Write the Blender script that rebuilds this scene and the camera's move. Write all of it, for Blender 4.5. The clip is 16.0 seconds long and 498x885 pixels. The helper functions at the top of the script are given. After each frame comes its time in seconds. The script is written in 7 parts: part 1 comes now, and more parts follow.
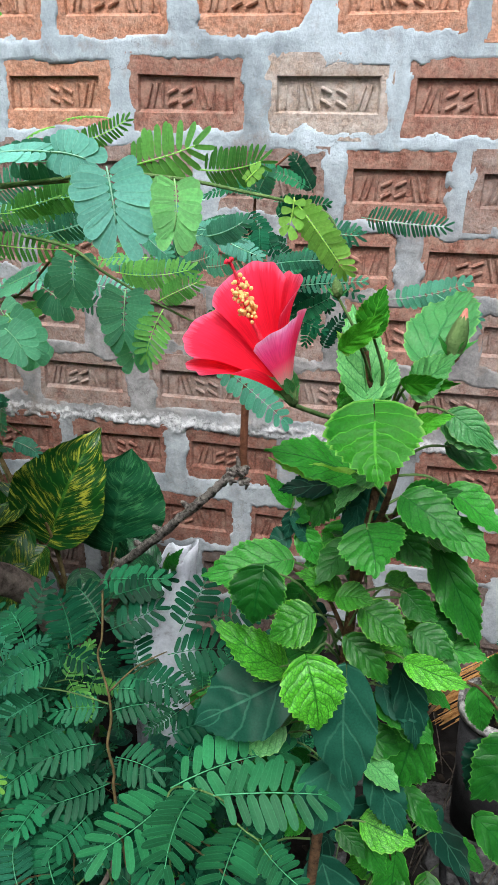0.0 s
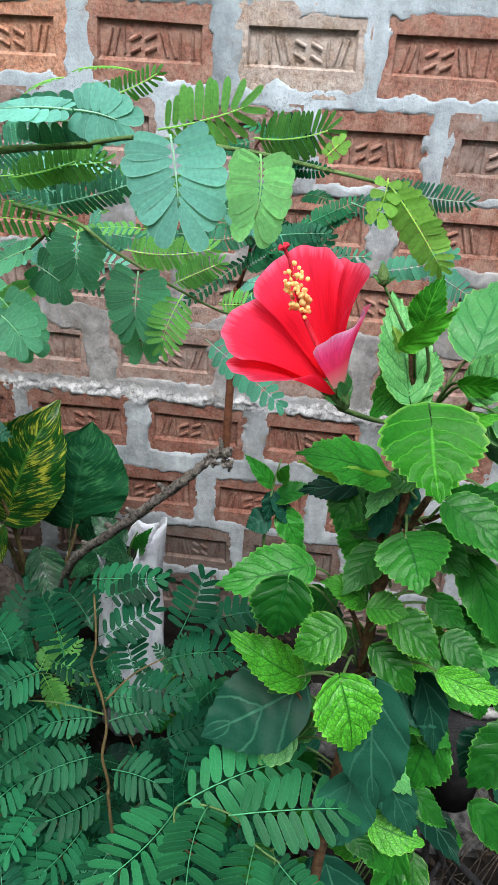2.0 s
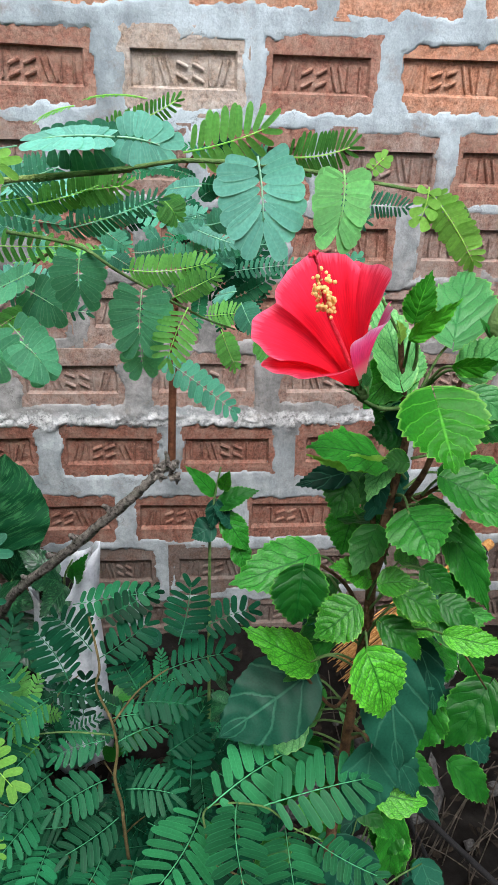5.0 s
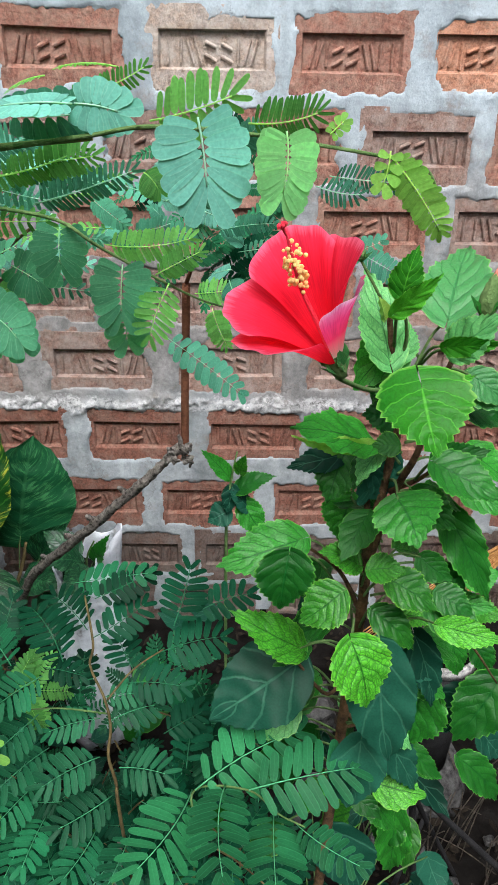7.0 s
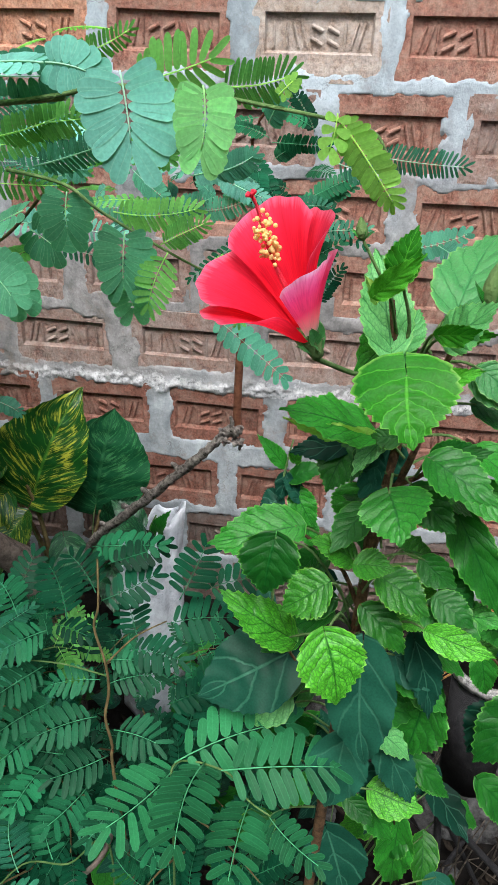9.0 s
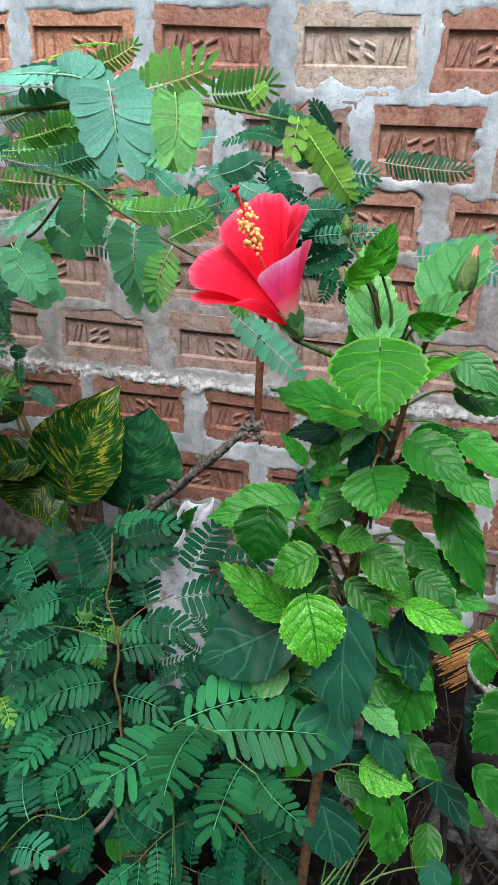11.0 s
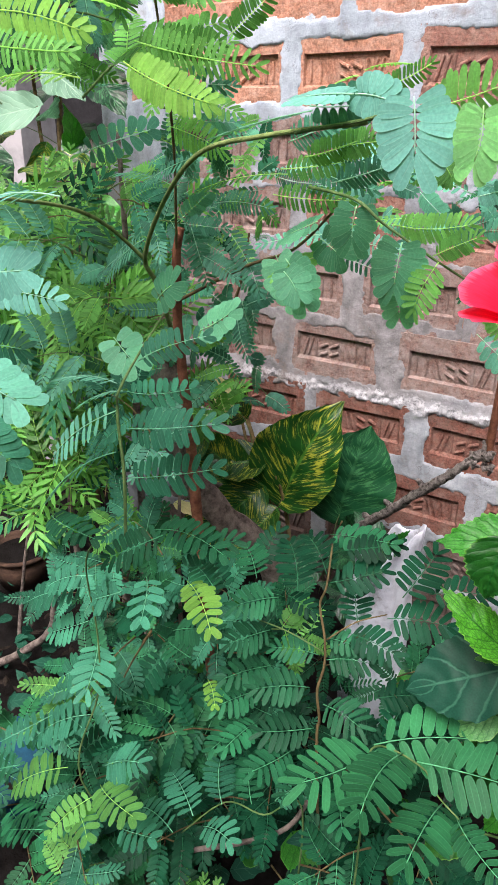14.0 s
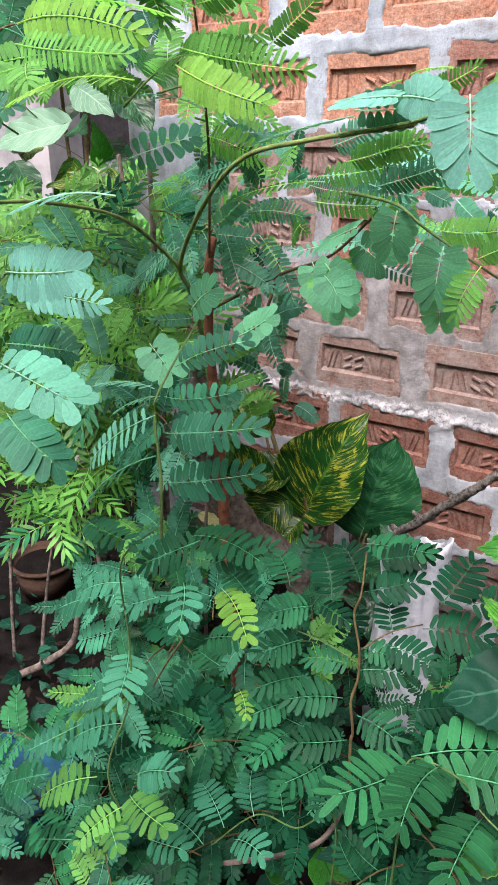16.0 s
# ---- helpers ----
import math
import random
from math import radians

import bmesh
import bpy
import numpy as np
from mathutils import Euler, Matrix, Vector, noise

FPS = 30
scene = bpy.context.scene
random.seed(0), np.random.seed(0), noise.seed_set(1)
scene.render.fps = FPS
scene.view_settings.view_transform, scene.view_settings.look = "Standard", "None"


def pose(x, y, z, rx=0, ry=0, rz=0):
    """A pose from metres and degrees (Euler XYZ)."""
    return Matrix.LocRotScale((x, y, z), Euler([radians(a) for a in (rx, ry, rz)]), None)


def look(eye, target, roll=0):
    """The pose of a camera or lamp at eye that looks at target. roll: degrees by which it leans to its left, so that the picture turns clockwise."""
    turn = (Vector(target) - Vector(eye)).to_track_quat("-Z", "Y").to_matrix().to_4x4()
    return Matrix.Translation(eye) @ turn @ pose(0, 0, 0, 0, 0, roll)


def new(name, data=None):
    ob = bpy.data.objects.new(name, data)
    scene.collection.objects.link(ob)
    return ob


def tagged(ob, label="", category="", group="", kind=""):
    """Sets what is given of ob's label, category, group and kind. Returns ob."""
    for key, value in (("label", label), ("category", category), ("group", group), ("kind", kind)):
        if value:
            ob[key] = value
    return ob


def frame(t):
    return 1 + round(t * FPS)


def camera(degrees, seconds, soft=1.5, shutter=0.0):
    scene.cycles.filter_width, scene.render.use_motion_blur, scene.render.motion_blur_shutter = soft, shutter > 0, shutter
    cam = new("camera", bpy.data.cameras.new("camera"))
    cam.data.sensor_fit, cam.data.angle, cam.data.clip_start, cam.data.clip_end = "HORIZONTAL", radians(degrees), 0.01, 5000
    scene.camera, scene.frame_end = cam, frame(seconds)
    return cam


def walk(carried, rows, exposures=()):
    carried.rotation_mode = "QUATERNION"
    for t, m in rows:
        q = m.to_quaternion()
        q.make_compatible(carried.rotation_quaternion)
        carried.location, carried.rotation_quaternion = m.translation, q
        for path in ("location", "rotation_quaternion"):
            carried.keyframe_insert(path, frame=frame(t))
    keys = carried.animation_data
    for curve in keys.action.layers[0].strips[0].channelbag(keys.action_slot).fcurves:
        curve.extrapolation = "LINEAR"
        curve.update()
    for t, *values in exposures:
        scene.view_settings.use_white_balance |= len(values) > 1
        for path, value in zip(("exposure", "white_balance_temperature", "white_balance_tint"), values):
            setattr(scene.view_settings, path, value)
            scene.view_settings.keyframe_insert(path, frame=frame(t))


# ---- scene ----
cam = camera(39.5, 16.0, soft=1.0)
PATH = [
    (0, (0.276, 0.028, 1.147), (-0.068, 1.834, 0.359), 1.4),
    (0.5, (0.284, 0.029, 1.147), (-0.110, 1.828, 0.367), 2.1),
    (1, (0.286, 0.037, 1.141), (-0.163, 1.826, 0.368), 1.6),
    (1.5, (0.264, 0.053, 1.142), (-0.090, 1.859, 0.359), 2.1),
    (2, (0.218, 0.069, 1.149), (0.047, 1.856, 0.266), 3.5),
    (2.5, (0.186, 0.067, 1.163), (0.123, 1.838, 0.236), 2.7),
    (3, (0.166, 0.063, 1.167), (0.223, 1.848, 0.266), 2.5),
    (3.5, (0.151, 0.055, 1.164), (0.261, 1.865, 0.320), 2.0),
    (4, (0.141, 0.048, 1.157), (0.305, 1.865, 0.338), 1.8),
    (6.3, (0.152, 0.044, 1.141), (0.315, 1.846, 0.289), 1.5),
    (6.5, (0.157, 0.046, 1.140), (0.293, 1.851, 0.289), 1.2),
    (7, (0.178, 0.048, 1.141), (0.223, 1.851, 0.275), 1.0),
    (7.5, (0.194, 0.049, 1.138), (0.196, 1.850, 0.268), 1.1),
    (8, (0.205, 0.052, 1.139), (0.083, 1.850, 0.271), 1.4),
    (8.5, (0.229, 0.056, 1.134), (0.018, 1.840, 0.256), 1.9),
    (9, (0.249, 0.055, 1.132), (-0.016, 1.825, 0.241), 2.1),
    (9.2, (0.257, 0.051, 1.131), (-0.045, 1.822, 0.252), 1.8),
    (11.3, (0.289, 0.021, 1.130), (-0.136, 1.771, 0.261), 2.3),
    (11.5, (0.287, 0.023, 1.127), (-0.169, 1.763, 0.251), 2.5),
    (12, (0.283, 0.022, 1.126), (-0.334, 1.719, 0.267), 2.0),
    (12.5, (0.289, 0.025, 1.128), (-0.486, 1.680, 0.315), 0.7),
    (13, (0.294, 0.025, 1.127), (-0.522, 1.650, 0.294), 0.4),
    (13.5, (0.286, 0.015, 1.127), (-0.588, 1.609, 0.291), 0.6),
    (14, (0.271, 0.009, 1.127), (-0.681, 1.559, 0.296), 0.9),
    (14.5, (0.260, 0.003, 1.134), (-0.725, 1.582, 0.400), 1.0),
    (15, (0.261, 0.001, 1.135), (-0.755, 1.568, 0.420), 1.1),
    (15.5, (0.264, 0.002, 1.131), (-0.734, 1.565, 0.383), 1.0),
    (16, (0.260, 0.000, 1.120), (-0.745, 1.537, 0.328), 0.5),
]
EXPOSURES = ((0.0, 0.66, 6050, 10), (4.2, 0.62, 6100, 10), (9.2, 0.70, 6100, 10), (11.3, 0.66, 6150, 12), (12.5, 0.80, 6250, 14), (14.5, 0.94, 6400, 24), (16.0, 0.96, 6400, 24))
walk(cam, [(t, look(eye, target, roll)) for t, eye, target, roll in PATH], EXPOSURES)

# ---- light ----
world = bpy.data.worlds.new("sky")
scene.world = world
world.use_nodes = True
wn, wl = world.node_tree.nodes, world.node_tree.links
sky = wn.new("ShaderNodeTexSky")
sky.sky_type, sky.sun_disc, sky.sun_elevation, sky.sun_rotation = "NISHITA", False, radians(57), radians(198)
sky.dust_density, sky.air_density, sky.ozone_density = 7.0, 0.35, 0.2
wl.new(sky.outputs[0], wn["Background"].inputs[0])
wn["Background"].inputs[1].default_value = 0.15
sun_data = bpy.data.lights.new("sun", "SUN")
sun_data.energy, sun_data.angle, sun_data.color = 2.6, radians(24), (1.0, 0.98, 0.94)
sun = new("sun", sun_data)
sun.matrix_world = look((0.6, -1.1, 3.5), (0.0, 0.7, 0.7))


# ---- materials ----
def material(name, rough=0.6, spec=0.4):
    m = bpy.data.materials.new(name)
    m.use_nodes = True
    b = m.node_tree.nodes["Principled BSDF"]
    b.inputs["Roughness"].default_value = rough
    b.inputs["Specular IOR Level"].default_value = spec
    return m, m.node_tree.nodes, m.node_tree.links, b


def ramp(nodes, stops):
    r = nodes.new("ShaderNodeValToRGB")
    while len(r.color_ramp.elements) < len(stops):
        r.color_ramp.elements.new(0.5)
    for e, (p, c) in zip(r.color_ramp.elements, stops):
        e.position = p
        e.color = (c, c, c, 1) if isinstance(c, (int, float)) else (*c, 1)
    return r


def ramp_value(n, l, value, low, high):
    r = ramp(n, ((0.42, low), (0.55, high)))
    l.new(value, r.inputs[0])
    return r.outputs[0]


def tex_noise(nodes, links, scale, detail=5, coord=None, rough=0.6):
    n = nodes.new("ShaderNodeTexNoise")
    n.inputs["Scale"].default_value, n.inputs["Detail"].default_value, n.inputs["Roughness"].default_value = scale, detail, rough
    if coord is not None:
        links.new(coord, n.inputs["Vector"])
    return n


def math_node(nodes, links, op, a, b=0.0, clamp=False):
    n = nodes.new("ShaderNodeMath")
    n.operation, n.use_clamp = op, clamp
    for i, v in enumerate((a, b)):
        if isinstance(v, (int, float)):
            n.inputs[i].default_value = v
        else:
            links.new(v, n.inputs[i])
    return n.outputs[0]


def mix_rgb(nodes, links, fac, a, b, mode="MIX"):
    n = nodes.new("ShaderNodeMix")
    n.data_type, n.blend_type = "RGBA", mode
    for i, v in ((0, fac), (6, a), (7, b)):
        if isinstance(v, (int, float)):
            n.inputs[i].default_value = v
        elif isinstance(v, tuple):
            n.inputs[i].default_value = (*v, 1)
        else:
            links.new(v, n.inputs[i])
    return n.outputs[2]


def bump(nodes, links, bsdf, height, strength=0.4, distance=0.003):
    b = nodes.new("ShaderNodeBump")
    b.inputs["Strength"].default_value, b.inputs["Distance"].default_value = strength, distance
    links.new(height, b.inputs["Height"])
    links.new(b.outputs[0], bsdf.inputs["Normal"])


def brick_material(name, low, high, dust, dust_amount):
    m, n, l, b = material(name, 0.88, 0.2)
    co = n.new("ShaderNodeTexCoord").outputs["Object"]
    info = n.new("ShaderNodeObjectInfo")
    shift = n.new("ShaderNodeVectorMath")
    l.new(co, shift.inputs[0])
    l.new(math_node(n, l, "MULTIPLY", n.new("ShaderNodeObjectInfo").outputs["Random"], 23.0), shift.inputs[1])
    co = shift.outputs[0]
    big = tex_noise(n, l, 14, 4, co)
    fine = tex_noise(n, l, 160, 6, co, 0.7)
    f = math_node(n, l, "ADD", math_node(n, l, "MULTIPLY", big.outputs[0], 0.7), math_node(n, l, "MULTIPLY", info.outputs["Random"], 0.35))
    base = mix_rgb(n, l, f, low, high)
    speck = ramp(n, ((0.38, 0.62), (0.62, 1.12)))
    l.new(fine.outputs[0], speck.inputs[0])
    base = mix_rgb(n, l, 1.0, base, speck.outputs[0], "MULTIPLY")
    grime = ramp(n, ((0.34, 0.55), (0.58, 1.05)))
    l.new(tex_noise(n, l, 20, 7, co, 0.8).outputs[0], grime.inputs[0])
    base = mix_rgb(n, l, 0.8, base, grime.outputs[0], "MULTIPLY")
    d = tex_noise(n, l, 32, 6, co, 0.75)
    dr = ramp(n, ((0.5 - 0.12 * dust_amount, 0.0), (0.72, 0.85)))
    l.new(d.outputs[0], dr.inputs[0])
    base = mix_rgb(n, l, math_node(n, l, "MULTIPLY", dr.outputs[0], dust_amount), base, dust)
    l.new(base, b.inputs["Base Color"])
    bump(n, l, b, math_node(n, l, "ADD", math_node(n, l, "MULTIPLY", fine.outputs[0], 0.7), math_node(n, l, "MULTIPLY", d.outputs[0], 1.6)), 0.7, 0.005)
    return m


BRICK_ORANGE = brick_material("brick_orange", (0.41, 0.19, 0.115), (0.51, 0.27, 0.175), (0.54, 0.41, 0.32), 0.6)
BRICK_RED = brick_material("brick_red", (0.225, 0.105, 0.074), (0.33, 0.16, 0.118), (0.40, 0.30, 0.24), 0.8)
BRICK_DUSTY = brick_material("brick_dusty", (0.19, 0.114, 0.09), (0.275, 0.17, 0.135), (0.33, 0.29, 0.26), 1.0)
BRICK_DEEP = brick_material("brick_deep_red", (0.16, 0.068, 0.048), (0.26, 0.118, 0.085), (0.33, 0.25, 0.20), 0.6)
# darker brick tone for the two lowest courses
BRICK_LOWEST = brick_material("brick_lowest", (0.09, 0.062, 0.052), (0.17, 0.105, 0.082), (0.16, 0.145, 0.13), 1.0)
BRICK_PALE = brick_material("brick_pale", (0.30, 0.225, 0.175), (0.42, 0.335, 0.27), (0.52, 0.49, 0.455), 1.0)


def mortar_material():
    m, n, l, b = material("cement_mortar", 0.9, 0.2)
    co = n.new("ShaderNodeTexCoord").outputs["Object"]
    big = tex_noise(n, l, 5, 5, co)
    mid = tex_noise(n, l, 30, 6, co, 0.7)
    fine = tex_noise(n, l, 260, 5, co, 0.7)
    c = ramp(n, ((0.34, (0.235, 0.285, 0.315)), (0.5, (0.355, 0.425, 0.465)), (0.66, (0.47, 0.555, 0.605))))
    l.new(math_node(n, l, "ADD", math_node(n, l, "MULTIPLY", big.outputs[0], 0.55), math_node(n, l, "MULTIPLY", mid.outputs[0], 0.45)), c.inputs[0])
    # older brown cement lower on the wall, with a ragged border
    sep = n.new("ShaderNodeSeparateXYZ")
    l.new(co, sep.inputs[0])
    z = math_node(n, l, "ADD", sep.outputs[2], math_node(n, l, "MULTIPLY", math_node(n, l, "SUBTRACT", big.outputs[0], 0.5), 0.5))
    old = n.new("ShaderNodeMapRange")
    old.inputs[1].default_value, old.inputs[2].default_value, old.inputs[3].default_value, old.inputs[4].default_value = 1.16, 0.86, 0.0, 0.85
    l.new(z, old.inputs[0])
    clean = n.new("ShaderNodeMapRange")
    clean.inputs[1].default_value, clean.inputs[2].default_value, clean.inputs[3].default_value, clean.inputs[4].default_value = 0.50, 0.62, 0.55, 1.0
    l.new(z, clean.inputs[0])
    old_amount = math_node(n, l, "MULTIPLY", old.outputs[0], clean.outputs[0])
    brown = ramp(n, ((0.36, (0.11, 0.10, 0.092)), (0.64, (0.26, 0.245, 0.235))))
    l.new(mid.outputs[0], brown.inputs[0])
    base = mix_rgb(n, l, old_amount, c.outputs[0], brown.outputs[0])
    # white lime slurry band
    zz = math_node(n, l, "ADD", sep.outputs[2], math_node(n, l, "MULTIPLY", math_node(n, l, "SUBTRACT", mid.outputs[0], 0.5), 0.10))
    dist = math_node(n, l, "ABSOLUTE", math_node(n, l, "SUBTRACT", zz, 0.557))
    band = n.new("ShaderNodeMapRange")
    band.inputs[1].default_value, band.inputs[2].default_value, band.inputs[3].default_value, band.inputs[4].default_value = 0.019, 0.008, 0.0, 0.8
    l.new(dist, band.inputs[0])
    flake = tex_noise(n, l, 95, 5, co, 0.75)
    base = mix_rgb(n, l, math_node(n, l, "MULTIPLY", band.outputs[0], ramp_value(n, l, flake.outputs[0], 0.25, 1.0)), base, (0.56, 0.57, 0.58))
    pit = ramp(n, ((0.36, 0.75), (0.42, 0.0)))
    l.new(flake.outputs[0], pit.inputs[0])
    base = mix_rgb(n, l, math_node(n, l, "MULTIPLY", band.outputs[0], pit.outputs[0]), base, (0.05, 0.045, 0.04))
    speck = ramp(n, ((0.3, 0.86), (0.6, 1.04)))
    l.new(fine.outputs[0], speck.inputs[0])
    base = mix_rgb(n, l, 1.0, base, speck.outputs[0], "MULTIPLY")
    # trowel smears and brown stains
    smear_map = n.new("ShaderNodeMapping")
    smear_map.inputs["Scale"].default_value = (13, 1, 5)
    l.new(co, smear_map.inputs[0])
    smear = ramp(n, ((0.34, 0.70), (0.58, 1.08)))
    l.new(tex_noise(n, l, 1.0, 4, smear_map.outputs[0], 0.6).outputs[0], smear.inputs[0])
    base = mix_rgb(n, l, 0.85, base, smear.outputs[0], "MULTIPLY")
    stain = ramp(n, ((0.55, 0.0), (0.70, 0.6)))
    l.new(tex_noise(n, l, 12, 6, co, 0.75).outputs[0], stain.inputs[0])
    base = mix_rgb(n, l, stain.outputs[0], base, (0.20, 0.16, 0.13))
    # hairline cracks
    vo = n.new("ShaderNodeTexVoronoi")
    vo.feature = "DISTANCE_TO_EDGE"
    vo.inputs["Scale"].default_value = 9
    l.new(mix_rgb(n, l, 0.10, co, mid.outputs["Color"]), vo.inputs["Vector"])
    crack = ramp(n, ((0.0, 1.0), (0.012, 0.0)))
    l.new(vo.outputs["Distance"], crack.inputs[0])
    pick = ramp(n, ((0.52, 0.0), (0.58, 0.7)))
    l.new(big.outputs[0], pick.inputs[0])
    base = mix_rgb(n, l, math_node(n, l, "MULTIPLY", crack.outputs[0], pick.outputs[0]), base, (0.10, 0.09, 0.085))
    l.new(base, b.inputs["Base Color"])
    bump(n, l, b, math_node(n, l, "ADD", math_node(n, l, "MULTIPLY", mid.outputs[0], 2.0), math_node(n, l, "MULTIPLY", fine.outputs[0], 0.35)), 0.5, 0.004)
    return m


MORTAR = mortar_material()


def leaf_material(name, dark, light, vein, veins=7.0, net=0.0, rough=0.42, through_light=0.25, blotch=None, rim=None, gloss=0.25, quilted=0.35):
    """UV x runs across the blade (0.5 the midrib), UV y from stalk to tip. Leaflets (veins 0) run from 0 to 0.4 across, their rib lies at 0.5."""
    m, n, l, b = material(name, rough, gloss)
    uv = n.new("ShaderNodeUVMap").outputs[0]
    sep = n.new("ShaderNodeSeparateXYZ")
    l.new(uv, sep.inputs[0])
    co = n.new("ShaderNodeTexCoord").outputs["Object"]
    info = n.new("ShaderNodeObjectInfo")
    island = n.new("ShaderNodeNewGeometry").outputs["Random Per Island"]
    big = tex_noise(n, l, 45, 4, co)
    fine = tex_noise(n, l, 700, 3, co)
    f = math_node(n, l, "ADD", math_node(n, l, "MULTIPLY", big.outputs[0], 0.75), math_node(n, l, "MULTIPLY", math_node(n, l, "SUBTRACT", info.outputs["Random"], 0.35), 0.60), True)
    tone = n.new("ShaderNodeMapRange")
    tone.inputs[3].default_value, tone.inputs[4].default_value = 0.66, 1.20
    l.new(info.outputs["Random"], tone.inputs[0])
    base = mix_rgb(n, l, 1.0, mix_rgb(n, l, f, dark, light), tone.outputs[0], "MULTIPLY")

    def between(value, a, z, low, high):
        r = n.new("ShaderNodeMapRange")
        r.inputs[1].default_value, r.inputs[2].default_value, r.inputs[3].default_value, r.inputs[4].default_value = a, z, low, high
        l.new(value, r.inputs[0])
        return r.outputs[0]

    if veins:
        across = math_node(n, l, "ABSOLUTE", math_node(n, l, "SUBTRACT", sep.outputs[0], 0.5))
        mid = between(across, 0.008, 0.024, 1.0, 0.0)
        wob = tex_noise(n, l, 6, 2, uv)
        drift = math_node(n, l, "MULTIPLY", math_node(n, l, "SUBTRACT", wob.outputs[0], 0.5), 0.09 * veins)
        side = math_node(n, l, "FRACT", math_node(n, l, "ADD", drift, math_node(n, l, "SUBTRACT", math_node(n, l, "MULTIPLY", sep.outputs[1], veins), math_node(n, l, "MULTIPLY", across, veins * 0.75))))
        tri = math_node(n, l, "ABSOLUTE", math_node(n, l, "SUBTRACT", side, 0.5))
        v = math_node(n, l, "MAXIMUM", mid, between(tri, 0.475, 0.43, 0.75, 0.0))
        height = v
        if net:
            vo = n.new("ShaderNodeTexVoronoi")
            vo.feature = "DISTANCE_TO_EDGE"
            vo.inputs["Scale"].default_value = 17
            l.new(mix_rgb(n, l, 0.10, uv, wob.outputs["Color"]), vo.inputs["Vector"])
            e = between(vo.outputs["Distance"], 0.0, 0.20, 1.0, 0.0)
            base = mix_rgb(n, l, math_node(n, l, "MULTIPLY", e, net), base, dark)
            height = math_node(n, l, "MAXIMUM", v, math_node(n, l, "MULTIPLY", e, 0.22))
        if rim:
            base = mix_rgb(n, l, between(across, 0.465, 0.5, 0.0, 0.55), base, rim)
        if blotch:
            run = math_node(n, l, "SUBTRACT", sep.outputs[1], math_node(n, l, "MULTIPLY", across, 0.75))
            ab = n.new("ShaderNodeCombineXYZ")
            l.new(math_node(n, l, "MULTIPLY", across, 5.0), ab.inputs[0])
            l.new(math_node(n, l, "MULTIPLY", run, 30.0), ab.inputs[1])
            half = math_node(n, l, "GREATER_THAN", sep.outputs[0], 0.5)
            l.new(math_node(n, l, "ADD", half, math_node(n, l, "MULTIPLY", info.outputs["Random"], 9.0)), ab.inputs[2])
            bn = tex_noise(n, l, 1.3, 6, ab.outputs[0], 0.7)
            patch = tex_noise(n, l, 3.2, 3, uv)
            br = ramp(n, ((0.535, 0.0), (0.60, 0.85)))
            l.new(math_node(n, l, "ADD", math_node(n, l, "MULTIPLY", bn.outputs[0], 0.72), math_node(n, l, "MULTIPLY", patch.outputs[0], 0.32)), br.inputs[0])
            base = mix_rgb(n, l, br.outputs[0], base, blotch)
        base = mix_rgb(n, l, math_node(n, l, "MULTIPLY", v, 0.8), base, vein)
        quilt = math_node(n, l, "SUBTRACT", math_node(n, l, "MULTIPLY", big.outputs[0], 0.6), math_node(n, l, "MULTIPLY", height, 0.9))
        quilt = math_node(n, l, "SUBTRACT", quilt, math_node(n, l, "MULTIPLY", math_node(n, l, "MULTIPLY", tri, tri), 2.4))
        bump(n, l, b, quilt, quilted, 0.0016)
    else:
        across = math_node(n, l, "ABSOLUTE", math_node(n, l, "SUBTRACT", sep.outputs[0], 0.2))
        tint = between(island, 0.0, 1.0, 0.80, 1.20)
        base = mix_rgb(n, l, 1.0, base, tint, "MULTIPLY")
        line = math_node(n, l, "MAXIMUM", between(across, 0.170, 0.2, 0.0, 0.24), between(across, 0.006, 0.020, 0.10, 0.0))
        rib = between(across, 0.22, 0.24, 0.0, 0.85)
        base = mix_rgb(n, l, math_node(n, l, "MAXIMUM", line, rib), base, vein)
        bump(n, l, b, math_node(n, l, "ADD", big.outputs[0], math_node(n, l, "MULTIPLY", line, 0.5)), 0.25, 0.001)
    speck = ramp(n, ((0.3, 0.85), (0.7, 1.12)))
    l.new(fine.outputs[0], speck.inputs[0])
    base = mix_rgb(n, l, 1.0, base, speck.outputs[0], "MULTIPLY")
    l.new(base, b.inputs["Base Color"])
    if through_light:
        tr = n.new("ShaderNodeBsdfTranslucent")
        l.new(mix_rgb(n, l, 1.0, base, (1.15, 1.35, 0.5), "MULTIPLY"), tr.inputs[0])
        mx = n.new("ShaderNodeMixShader")
        mx.inputs[0].default_value = through_light
        l.new(b.outputs[0], mx.inputs[1])
        l.new(tr.outputs[0], mx.inputs[2])
        l.new(mx.outputs[0], n["Material Output"].inputs[0])
    return m


